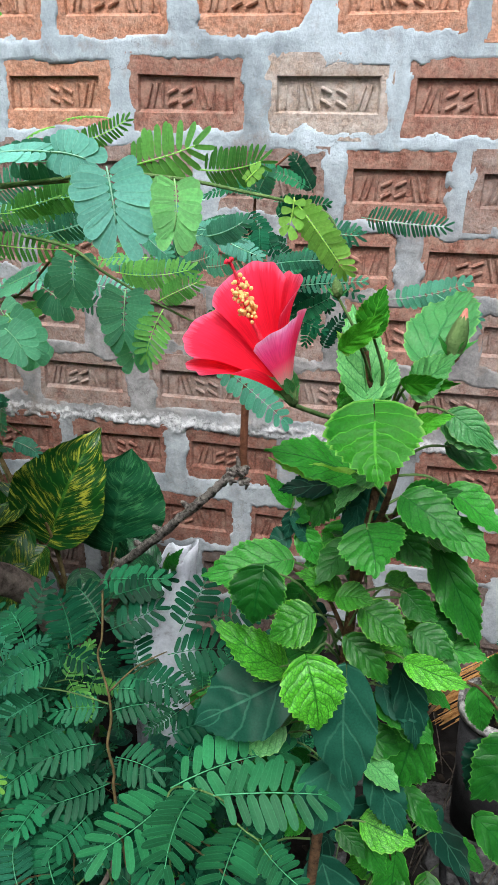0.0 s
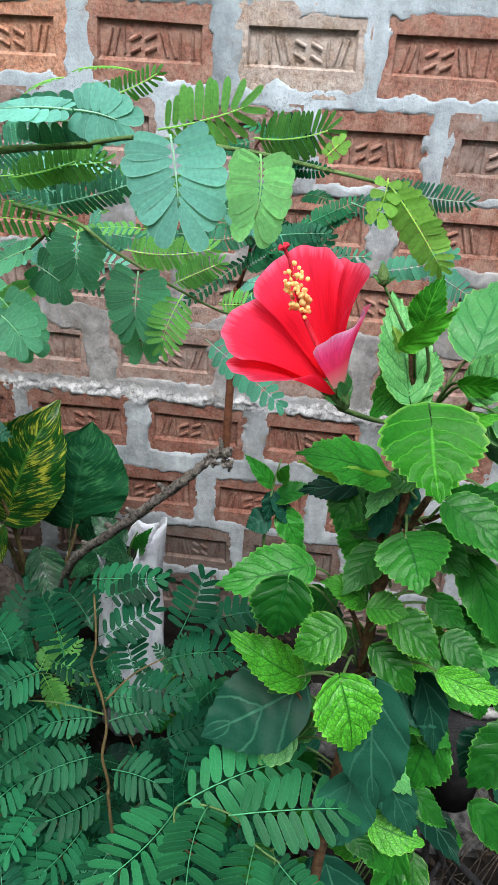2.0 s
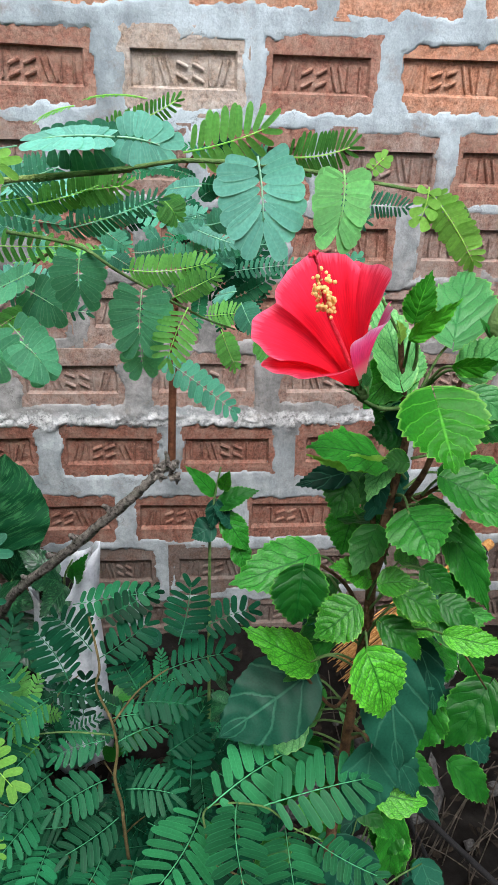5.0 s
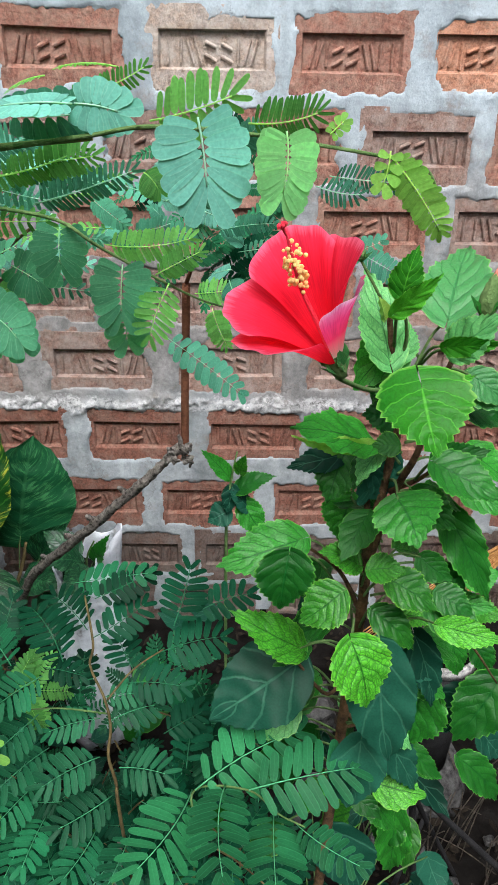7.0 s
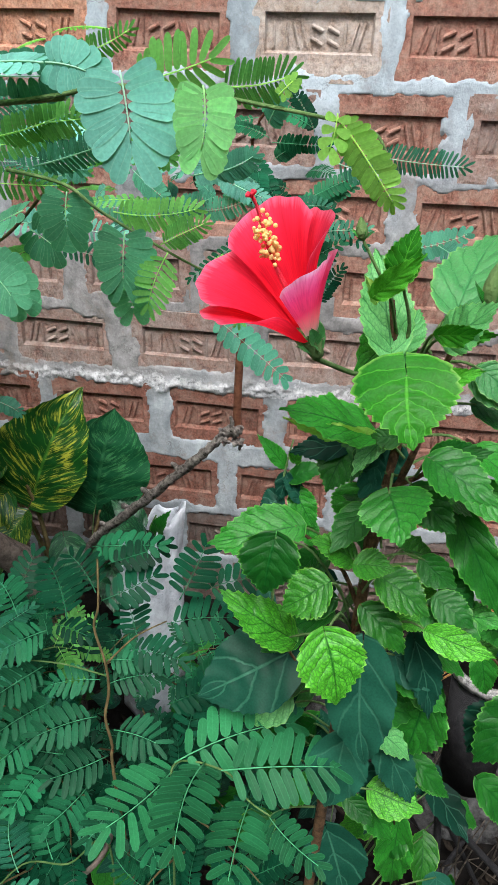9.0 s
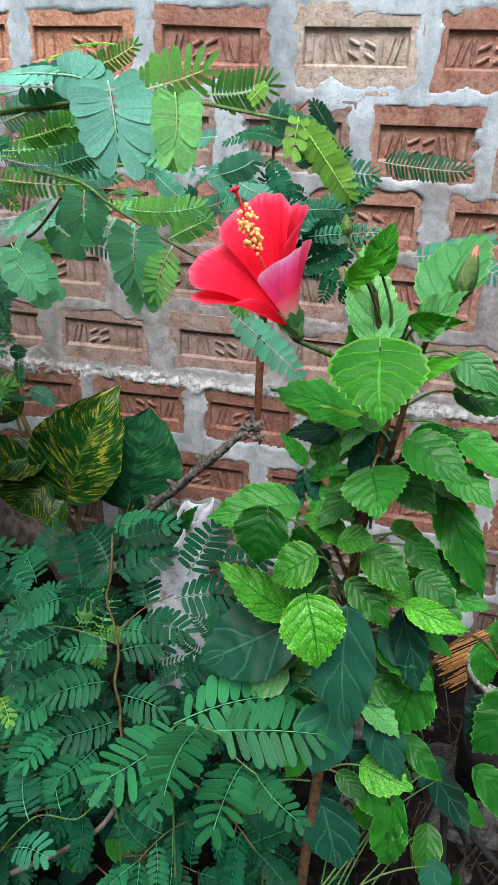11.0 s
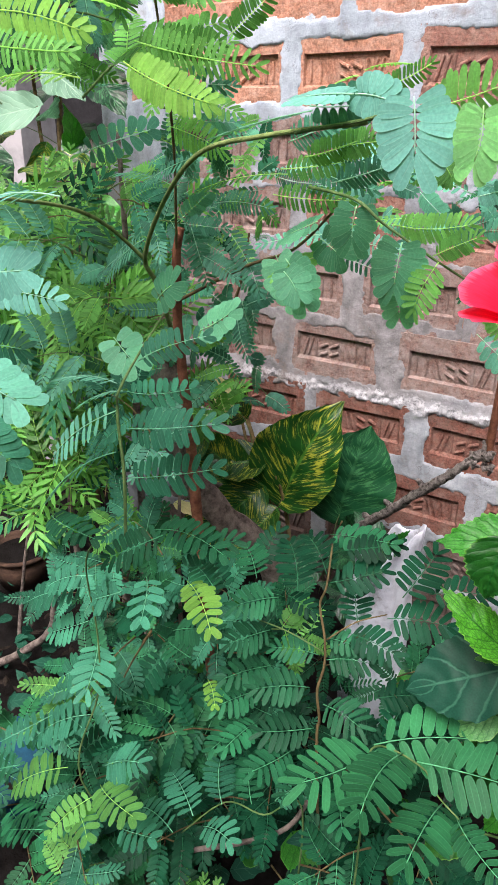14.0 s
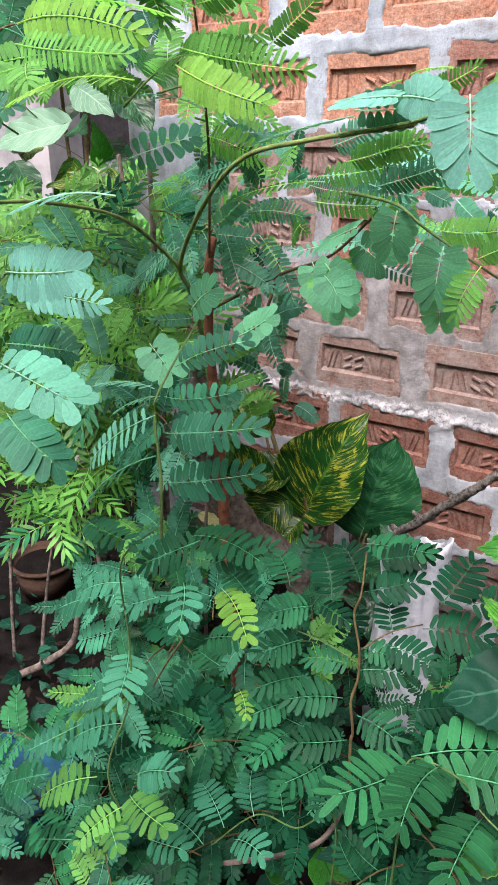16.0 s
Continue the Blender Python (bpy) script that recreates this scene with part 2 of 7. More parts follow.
LEAF = {
    "g": leaf_material("hibiscus_leaf", (0.005, 0.070, 0.009), (0.046, 0.300, 0.028), (0.004, 0.080, 0.012), 6, 0.40, 0.38, rim=(0.16, 0.50, 0.07), gloss=0.28, quilted=0.36),
    "c": leaf_material("hibiscus_leaf_yellowing", (0.006, 0.090, 0.010), (0.105, 0.45, 0.024), (0.003, 0.070, 0.008), 6, 0.66, 0.38, rim=(0.24, 0.55, 0.06), gloss=0.32, quilted=0.45),
    "p": leaf_material("hibiscus_leaf_pale", (0.055, 0.27, 0.075), (0.20, 0.56, 0.17), (0.025, 0.18, 0.045), 6, 0.60, 0.36, rim=(0.28, 0.60, 0.14), gloss=0.42, quilted=0.5),
    "h": leaf_material("hibiscus_leaf_bright", (0.022, 0.19, 0.012), (0.105, 0.46, 0.026), (0.08, 0.36, 0.03), 6, 0.45, 0.42, rim=(0.26, 0.58, 0.10), gloss=0.14, quilted=0.30),
    "i": leaf_material("feather_leaf_soft", (0.12, 0.38, 0.15), (0.22, 0.55, 0.20), (0.42, 0.72, 0.34), 0, 0.0, 0.5, 0.40, gloss=0.12),
    # dark bluish leaf; in the undergrowth its darkness stands in for shade
    "d": leaf_material("hibiscus_leaf_dark_shade", (0.005, 0.042, 0.025), (0.015, 0.080, 0.048), (0.036, 0.130, 0.080), 3, 0.0, 0.42, 0.08, gloss=0.09, quilted=0.3),
    "e": leaf_material("pothos_leaf", (0.006, 0.060, 0.010), (0.020, 0.13, 0.018), (0.05, 0.17, 0.02), 9, 0.0, 0.30, 0.12, (0.40, 0.42, 0.04), gloss=0.35),
    "f": leaf_material("pothos_leaf_dark", (0.003, 0.036, 0.014), (0.010, 0.076, 0.027), (0.025, 0.12, 0.045), 9, 0.0, 0.32, 0.1, (0.05, 0.19, 0.07), gloss=0.35),
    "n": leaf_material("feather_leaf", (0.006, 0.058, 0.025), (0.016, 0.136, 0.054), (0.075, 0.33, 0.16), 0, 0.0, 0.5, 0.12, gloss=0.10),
    # brighter copy of feather_leaf for front fronds: light put into its colour
    "m": leaf_material("feather_leaf_lit", (0.008, 0.072, 0.027), (0.023, 0.158, 0.056), (0.10, 0.40, 0.19), 0, 0.0, 0.5, 0.14, gloss=0.10),
    "t": leaf_material("feather_leaf_bluish", (0.040, 0.200, 0.130), (0.110, 0.37, 0.260), (0.28, 0.58, 0.45), 0, 0.0, 0.45, 0.42, gloss=0.18),
    # lighter copy of the bluish leaf: sky light on upper leaves put in
    "u": leaf_material("feather_leaf_pale_lit", (0.095, 0.34, 0.26), (0.18, 0.48, 0.40), (0.40, 0.70, 0.54), 0, 0.0, 0.5, 0.3, gloss=0.15),
    # lighter copy for heart-shaped leaves turned from the sun: light put in
    "o": leaf_material("feather_leaf_heart_lit", (0.070, 0.31, 0.165), (0.155, 0.46, 0.275), (0.38, 0.70, 0.46), 0, 0.0, 0.48, 0.45, gloss=0.14),
    # bluish leaf toned down: shade low in the bushes put into its colour
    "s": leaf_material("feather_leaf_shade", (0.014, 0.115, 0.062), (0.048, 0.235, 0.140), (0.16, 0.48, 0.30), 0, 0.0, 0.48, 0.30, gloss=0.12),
    "w": leaf_material("withered_leaf", (0.42, 0.44, 0.16), (0.66, 0.64, 0.36), (0.4, 0.4, 0.15), 5, 0.0, 0.5, 0.2),
    "v": leaf_material("creeper_leaf_pale", (0.14, 0.32, 0.20), (0.28, 0.48, 0.34), (0.32, 0.52, 0.36), 8, 0.0, 0.4, 0.2),
    "l": leaf_material("feather_leaf_light", (0.070, 0.28, 0.060), (0.18, 0.47, 0.125), (0.38, 0.70, 0.19), 0, 0.0, 0.48, 0.50, gloss=0.15),
    "y": leaf_material("feather_leaf_young", (0.13, 0.38, 0.050), (0.27, 0.54, 0.115), (0.45, 0.72, 0.16), 0, 0.0, 0.5, 0.4, gloss=0.15),
    # near-black copy: dark foliage, and inside the bushes shade put into the colour
    "k": leaf_material("feather_leaf_dark_shade", (0.002, 0.028, 0.012), (0.006, 0.068, 0.031), (0.030, 0.17, 0.080), 0, 0.0, 0.5, 0.08, gloss=0.07),
    "b": leaf_material("bush_leaf", (0.040, 0.185, 0.030), (0.15, 0.44, 0.085), (0.28, 0.55, 0.10), 0, 0.0, 0.42, 0.4, gloss=0.25),
}


def bark_material(name, dark, light, scale=60, spec=0.2):
    m, n, l, b = material(name, 0.85, spec)
    co = n.new("ShaderNodeTexCoord").outputs["Object"]
    a = tex_noise(n, l, scale, 6, co, 0.7)
    g = tex_noise(n, l, scale * 6, 4, co, 0.7)
    c = ramp(n, ((0.35, dark), (0.65, light)))
    l.new(a.outputs[0], c.inputs[0])
    l.new(c.outputs[0], b.inputs["Base Color"])
    bump(n, l, b, math_node(n, l, "ADD", a.outputs[0], g.outputs[0]), 0.7, 0.003)
    return m


BARK = bark_material("grey_bark", (0.045, 0.036, 0.030), (0.24, 0.20, 0.17))
BARK_DRY = bark_material("dry_grey_bark", (0.022, 0.017, 0.014), (0.34, 0.31, 0.28), 130)
BARK_RED = bark_material("reddish_bark", (0.10, 0.035, 0.02), (0.26, 0.11, 0.06))
STEM_BROWN = bark_material("brown_stem", (0.06, 0.045, 0.018), (0.18, 0.14, 0.06))
TWIG = bark_material("dry_twig", (0.022, 0.018, 0.014), (0.105, 0.088, 0.070), 90)
STEM_HIBISCUS = bark_material("hibiscus_bark", (0.035, 0.021, 0.011), (0.16, 0.092, 0.045), 140)
LIMB_GREEN = bark_material("olive_limb", (0.12, 0.18, 0.050), (0.27, 0.38, 0.13))
STEM_GREEN = bark_material("green_stem", (0.055, 0.12, 0.03), (0.13, 0.22, 0.075))
# soil and litter near black: shade under the plants is put into them
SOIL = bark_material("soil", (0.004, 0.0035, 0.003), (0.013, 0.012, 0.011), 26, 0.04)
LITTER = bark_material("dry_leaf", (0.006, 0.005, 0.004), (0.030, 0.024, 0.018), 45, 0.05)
TIP_PINK = bark_material("pink_bud_tip", (0.6, 0.18, 0.14), (0.75, 0.34, 0.26), 200)
PLASTER = bark_material("whitewash", (0.26, 0.26, 0.265), (0.46, 0.46, 0.46), 7)
UNSEEN_WALL = bark_material("grey_render", (0.16, 0.155, 0.15), (0.26, 0.25, 0.24), 6)
# far below concrete grey: shade of the corner is put into the colour
CONCRETE = bark_material("rough_concrete", (0.010, 0.010, 0.010), (0.10, 0.10, 0.098), 60)
STRAW = bark_material("dry_straw", (0.28, 0.12, 0.03), (0.58, 0.33, 0.12), 120)
BLACK_PLASTIC_AND_SHADE = bark_material("black_plastic_and_shade", (0.012, 0.012, 0.013), (0.03, 0.03, 0.032), 40)
# very dark blue: the shade over the tub is put into its colour
BLUE_PLASTIC = bark_material("blue_plastic", (0.003, 0.030, 0.055), (0.008, 0.065, 0.11), 20)
WHITE_PAINT = bark_material("chipped_white_paint", (0.03, 0.03, 0.03), (0.62, 0.62, 0.60), 75)
TERRACOTTA = bark_material("terracotta", (0.030, 0.020, 0.014), (0.085, 0.050, 0.032), 25)


# ---- shared building helpers ----
def mesh_of(name, verts, faces, mat, uvs=None, smooth=True):
    me = bpy.data.meshes.new(name)
    me.from_pydata([tuple(v) for v in verts], [], faces)
    me.materials.append(mat)
    if uvs is not None:
        lay = me.uv_layers.new(name="UVMap")
        idx = np.empty(len(me.loops), dtype=np.int32)
        me.loops.foreach_get("vertex_index", idx)
        lay.data.foreach_set("uv", np.asarray(uvs, dtype=np.float32)[idx].ravel())
    if smooth:
        me.polygons.foreach_set("use_smooth", np.ones(len(me.polygons), dtype=bool))
    me.update()
    return me


def thing(name, base, label, category, group=""):
    ob = new(name)
    ob.location = base
    ob.empty_display_size = 0.05
    return tagged(ob, label, category, group)


def under(ob, parent):
    """Parents ob, whose mesh is in world coordinates or at its own pose, without moving it."""
    top = Matrix.Identity(4)
    p, chain = parent, []
    while p:
        chain.append(p)
        p = p.parent
    for q in reversed(chain):
        top = top @ q.matrix_parent_inverse @ q.matrix_basis
    ob.parent = parent
    ob.matrix_parent_inverse = top.inverted()
    return ob


def part(name, verts, faces, mat, parent, label="", uvs=None, smooth=True):
    ob = under(new(name, mesh_of(name, verts, faces, mat, uvs, smooth)), parent)
    if label:
        ob["label"] = label
    return ob


def smooth_line(points, steps=6):
    """Points along a smooth curve through the given ones."""
    p = [Vector(q) for q in points]
    if len(p) < 3:
        return [p[0].lerp(p[-1], i / steps) for i in range(steps + 1)]
    out = []
    for i in range(len(p) - 1):
        a, b, c, d = p[max(i - 1, 0)], p[i], p[i + 1], p[min(i + 2, len(p) - 1)]
        for k in range(steps):
            t = k / steps
            out.append(0.5 * (2 * b + (c - a) * t + (2 * a - 5 * b + 4 * c - d) * t * t + (3 * b - a - 3 * c + d) * t ** 3))
    out.append(p[-1])
    return out


def tube_data(line, r0, r1, sides=6, knobbly=0.0, rng=None):
    verts, faces = [], []
    n = len(line)
    up = Vector((0.3, -0.2, 0.93))
    for i, p in enumerate(line):
        d = (line[min(i + 1, n - 1)] - line[max(i - 1, 0)])
        d = d.normalized() if d.length > 1e-9 else Vector((0, 0, 1))
        x = d.cross(up)
        x = x.normalized() if x.length > 1e-4 else Vector((1, 0, 0))
        y = d.cross(x)
        r = r0 + (r1 - r0) * i / max(n - 1, 1)
        for k in range(sides):
            a = 2 * math.pi * k / sides
            rr = r * (1 + (knobbly * rng.uniform(-1, 1) if knobbly else 0))
            verts.append(p + (x * math.cos(a) + y * math.sin(a)) * rr)
    for i in range(n - 1):
        for k in range(sides):
            a, b = i * sides + k, i * sides + (k + 1) % sides
            faces.append((a, b, b + sides, a + sides))
    faces.append(tuple(range(sides))[::-1])
    faces.append(tuple(range((n - 1) * sides, n * sides)))
    return verts, faces


def tube(name, points, r0, r1, mat, parent, sides=6, steps=6, knobbly=0.0, label=""):
    rng = random.Random(len(points) * 7 + int(abs(points[0][0]) * 1000))
    v, f = tube_data(smooth_line(points, steps), r0, r1, sides, knobbly, rng)
    return part(name, v, f, mat, parent, label)


# ---- the brick wall ----
WALL_Y = 1.45
X0, X1, TOP = -1.06, 1.40, 1.86
PITCH = 0.258
# recess top of each course and the left edges of its bricks: (height, lefts, wide)
def even(start, count, step=0.2586):
    return [round(start + step * k, 3) for k in range(count)]


COURSES = [
    (1.715, even(-0.97, 9, 0.26)),
    (1.568, even(-0.84, 8)),
    (1.425, [-0.849, -0.59, -0.374, -0.11, 0.16, 0.421, 0.68, 0.94]),
    (1.266, [-0.95, -0.70, -0.501, -0.233, 0.038, 0.291, 0.529, 0.79, 1.05]),
    (1.112, [-0.83, -0.575, -0.329, -0.07, 0.19, 0.428, 0.665, 0.92]),
    (0.968, [-0.98, -0.721, -0.46, -0.155, 0.083, 0.346, 0.61, 0.87]),
    (0.826, [-0.86, -0.58, -0.312, -0.055, 0.215, 0.47, 0.73, 1.0]),
    (0.684, [-1.0, -0.74, -0.485, -0.205, 0.07, 0.345, 0.607, 0.87]),
    (0.515, [-0.94, -0.67, -0.40, -0.135, 0.124, 0.398, 0.66, 0.92]),
    (0.343, even(-0.76, 8, 0.26)),
    (0.198, [-0.89, -0.63, -0.37, -0.107, 0.108, 0.37, 0.63, 0.89]),
    (0.055, even(-1.0, 8, 0.2575)),
]
rng = random.Random(11)
BRICKS = []
for ci, (z, lefts) in enumerate(COURSES):
    for k, x in enumerate(lefts):
        nxt = lefts[k + 1] if k + 1 < len(lefts) else x + PITCH
        w = min(0.206, nxt - x - 0.05) - 0.012
        BRICKS.append((ci, x + 0.003, z, w))


def lattice(nx, nz, cells, seed):
    """Smooth random field on an nx by nz grid, with that many cells across."""
    g = np.random.RandomState(seed)
    cx, cz = cells, max(2, int(cells * nz / nx))
    v = g.rand(cx + 2, cz + 2)
    gx, gz = np.linspace(0, cx, nx, endpoint=False), np.linspace(0, cz, nz, endpoint=False)
    ix, iz = gx.astype(int), gz.astype(int)
    fx, fz = gx - ix, gz - iz
    fx, fz = (fx * fx * (3 - 2 * fx))[:, None], (fz * fz * (3 - 2 * fz))[None, :]
    a, b, c, d = v[np.ix_(ix, iz)], v[np.ix_(ix + 1, iz)], v[np.ix_(ix, iz + 1)], v[np.ix_(ix + 1, iz + 1)]
    return (a * (1 - fx) + b * fx) * (1 - fz) + (c * (1 - fx) + d * fx) * fz - 0.5


def build_wall():
    step = 0.004
    nx, nz = int((X1 - X0) / step) + 1, int(TOP / step) + 1
    xs, zs = X0 + np.arange(nx) * step, np.arange(nz) * step
    gx, gz = np.meshgrid(xs, zs, indexing="ij")
    ragged = lattice(nx, nz, 36, 1) * 0.007 + lattice(nx, nz, 110, 2) * 0.007 + lattice(nx, nz, 240, 3) * 0.007 - np.clip(lattice(nx, nz, 34, 12) - 0.27, 0, 1) * 0.07
    inside = np.full((nx, nz), -1.0)
    for ci, x, z, w in BRICKS:
        # the part of each face that the mortar leaves bare
        l, r = x - 0.005 + rng.uniform(-0.006, 0.003), x + w + 0.005 + rng.uniform(-0.003, 0.006)
        b, t = z - 0.087 + rng.uniform(-0.006, 0.006), z + 0.021 + rng.uniform(-0.007, 0.005)
        d = np.minimum(np.minimum(gx - l, r - gx), np.minimum(gz - b, t - gz))
        inside = np.maximum(inside, d)
    s = np.clip((inside + ragged) / 0.004 + 0.5, 0, 1)
    trowel = lattice(nx, nz, 22, 4) * 0.006 + lattice(nx, nz, 90, 5) * 0.003 + lattice(nx, nz, 300, 6) * 0.0012
    lump = np.exp(-((gz - 0.557 - lattice(nx, nz, 30, 7) * 0.03) / 0.016) ** 2) * np.clip(0.003 + lattice(nx, nz, 140, 8) * 0.007 + lattice(nx, nz, 360, 9) * 0.009, 0, 1)
    proud = 0.0015 + trowel * 0.55 + lump
    crack = np.exp(-((inside + ragged + 0.004) / 0.003) ** 2) * np.clip(0.55 + lattice(nx, nz, 60, 14) * 1.6, 0, 1)
    gy = WALL_Y - proud * (1 - s) + 0.014 * s + 0.005 * crack
    verts = np.stack([gx, gy, gz], -1).reshape(-1, 3)
    i = np.arange(nx * nz).reshape(nx, nz)
    faces = np.stack([i[:-1, :-1], i[1:, :-1], i[1:, 1:], i[:-1, 1:]], -1).reshape(-1, 4)
    me = bpy.data.meshes.new("wall_north")
    me.vertices.add(len(verts))
    me.vertices.foreach_set("co", verts.ravel())
    me.loops.add(faces.size)
    me.loops.foreach_set("vertex_index", faces.ravel().astype(np.int32))
    me.polygons.add(len(faces))
    me.polygons.foreach_set("loop_start", np.arange(0, faces.size, 4, dtype=np.int32))
    me.update(calc_edges=True)
    me.polygons.foreach_set("use_smooth", np.ones(len(faces), dtype=bool))
    me.materials.append(MORTAR)
    return tagged(new("wall_north", me), "grey cement-mortared wall of stamped red bricks", "wall", kind="structure")


def box_faces(v, x0, x1, y0, y1, z0, z1, taper=0.0):
    """Adds a block whose front (low y) is smaller by taper. Returns its faces."""
    b = len(v)
    for y, t in ((y1, 0.0), (y0, taper)):
        v += [(x0 + t, y, z0 + t), (x1 - t, y, z0 + t), (x1 - t, y, z1 - t), (x0 + t, y, z1 - t)]
    q = [(4, 5, 6, 7), (0, 4, 7, 3), (1, 2, 6, 5), (3, 7, 6, 2), (0, 1, 5, 4)]
    return [tuple(b + k for k in f) for f in q]


def brick_mesh(w, seed, flip):
    """A brick face: worn rim, sunk panel and a row of plain raised marks. Origin at the panel's top left, front at y = 0."""
    g = random.Random(seed)
    j = lambda a: g.uniform(-a, a)
    v, f = [], []
    rim, low, deep = 0.026, 0.044, 0.009
    ph = 0.064
    outer = [(-rim, -ph - low), (w + rim, -ph - low), (w + rim, 0.040), (-rim, 0.040)]
    panel = [(0, -ph), (w, -ph), (w, 0), (0, 0)]
    rings = [
        [(x, 0.05, z) for x, z in outer],
        [(x + j(0.002), 0.003, z + j(0.002)) for x, z in outer],
        [(x * 0.985 + 0.0015 + j(0.002), j(0.0012), z * 0.98 + j(0.002)) for x, z in outer],
        [(x + j(0.002), j(0.001), z + j(0.002)) for x, z in panel],
        [(x + (0.004 if x == 0 else -0.004), deep, z + (0.006 if z < 0 else -0.002)) for x, z in panel],
    ]
    for r in rings:
        v += r
    for r in range(4):
        for k in range(4):
            a, b = r * 4 + k, r * 4 + (k + 1) % 4
            f.append((a, b, b + 4, a + 4))
    f.append((16, 17, 18, 19))
    # raised marks: upright, level and slanted bars with rounded shoulders
    zc, hh, y0, y1 = -ph / 2 - 0.002, 0.020, 0.0030, deep + 0.001
    slots = ["fork", "bar", "stack", "stack", "slant", "pair"]
    if flip:
        slots.reverse()
    x, free = 0.012, w - 0.024
    sizes = {"fork": 0.18, "bar": 0.08, "stack": 0.17, "slant": 0.20, "pair": 0.20}

    def stroke(ax, az, bx, bz, r=0.0030):
        """A raised bar between two places, rounded across."""
        o = len(v)
        d = Vector((bx - ax, 0, bz - az)).normalized()
        e = Vector((-d.z, 0, d.x))
        for cx, cz, sgn in ((ax, az, -1), (bx, bz, 1)):
            c = Vector((cx, 0, cz))
            for k, y in ((-1.0, y1), (-0.62, y0 + 0.0014), (0.0, y0), (0.62, y0 + 0.0014), (1.0, y1)):
                q = c + e * (k * r) + d * (sgn * r * 0.5 * (1 - abs(k)))
                v.append((q.x + j(0.0004), y, q.z + j(0.0004)))
        f.extend((o + t, o + t + 1, o + t + 6, o + t + 5) for t in range(4))
        f.append((o + 4, o + 3, o + 2, o + 1, o))
        f.append((o + 5, o + 6, o + 7, o + 8, o + 9))

    for s in slots:
        sw = sizes[s] * free
        a, b = x + 0.14 * sw, x + 0.84 * sw
        m = (a + b) / 2
        zz, hz = zc + j(0.002), hh * g.uniform(0.9, 1.03)
        lo, hi = zz - hz, zz + hz
        if s == "bar":
            stroke(m, lo, m, hi)
        elif s == "pair":
            stroke(a, lo, a, hi)
            stroke(b, lo, b, hi)
        elif s == "fork":
            stroke(a, lo, m, hi)
            stroke(m + 0.002, lo, b + 0.002, hi)
        elif s == "slant":
            stroke(m, lo, a, hi)
            stroke(b + 0.002, lo, m + 0.002, hi)
        else:
            for dz in (zz + 0.010, zz - 0.010):
                stroke(a + 0.001 + j(0.001), dz + (0.004 if flip else -0.004), b - 0.001, dz + (-0.004 if flip else 0.004) + j(0.001), 0.0042)
        x += sw
    return v, f


def build_bricks(wall):
    cache = {}
    for ci, x, z, w in BRICKS:
        kind = rng.choice((0, 1, 2))
        flip = rng.random() < 0.45
        if ci == 3:
            flip = abs(x - 0.038) < 0.01 or abs(x + 0.501) < 0.01
        mat = BRICK_ORANGE if ci <= 2 else BRICK_RED if ci == 3 else BRICK_DEEP if ci in (8, 9) else BRICK_DUSTY
        if ci == 3 and abs(x - 0.529) < 0.01 or ci == 3 and x < -0.4:
            mat = BRICK_ORANGE
        if ci == 3 and abs(x - 0.038) < 0.01:
            mat = BRICK_PALE
        if ci >= 10:
            mat = BRICK_LOWEST
        if ci in (4, 5, 6) and rng.random() < 0.4:
            mat = BRICK_RED
        key = (round(w, 2), kind, flip, mat.name)
        if key not in cache:
            v, f = brick_mesh(round(w, 2), 50 + kind, flip)
            cache[key] = mesh_of("brick", v, f, mat, smooth=False)
        ob = new("brick", cache[key])
        ob.matrix_basis = pose(x, WALL_Y + rng.uniform(-0.001, 0.002), z + rng.uniform(-0.002, 0.002), 0, rng.uniform(-0.6, 0.6), 0)
        under(ob, wall)


wall = build_wall()

# solid core of the wall behind the brick faces
v, f = [], []
f += box_faces(v, X0, X1, WALL_Y + 0.045, WALL_Y + 0.24, 0, TOP + 0.02)
f.append((3, 2, 1, 0))
core = new("wall_core", mesh_of("wall_core", v, f, MORTAR, smooth=False))
tagged(core, "solid core of the brick wall", "wall", kind="structure")

# ---- ground ----
def build_ground():
    bm = bmesh.new()
    n = 90
    rows = []
    for i in range(n + 1):
        a = -1 + 2 * i / n
        x = 1.6 * a + 58 * a ** 7
        row = []
        for k in range(n + 1):
            c = -1 + 2 * k / n
            y = 0.7 + 1.6 * c + 58 * c ** 7
            h = 0.035 * noise.noise((x * 3, y * 3, 0)) + 0.018 * noise.noise((x * 11, y * 11, 3)) + 0.008 * noise.noise((x * 40, y * 40, 5))
            row.append(bm.verts.new((x, y, h - 0.02)))
        rows.append(row)
    for i in range(n):
        for k in range(n):
            bm.faces.new((rows[i][k], rows[i + 1][k], rows[i + 1][k + 1], rows[i][k + 1])).smooth = True
    me = bpy.data.meshes.new("ground")
    bm.to_mesh(me)
    bm.free()
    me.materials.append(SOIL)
    return tagged(new("ground", me), "shade-darkened soil strewn with twigs and rubble", "ground", kind="structure")


build_ground()

# whitewashed wall beyond the end of the bricks, with a dark gap between
v, f = [], []
f += box_faces(v, -3.2, -1.49, 1.56, 1.8, -0.05, 2.6)
f.append((3, 2, 1, 0))
tagged(new("wall_west", mesh_of("wall_west", v, f, PLASTER, smooth=False)), "stained whitewashed wall past the bricks", "wall", kind="structure")
# black panel across the gap, painted in place of its shade
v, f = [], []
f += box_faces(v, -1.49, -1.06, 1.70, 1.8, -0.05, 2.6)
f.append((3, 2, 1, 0))
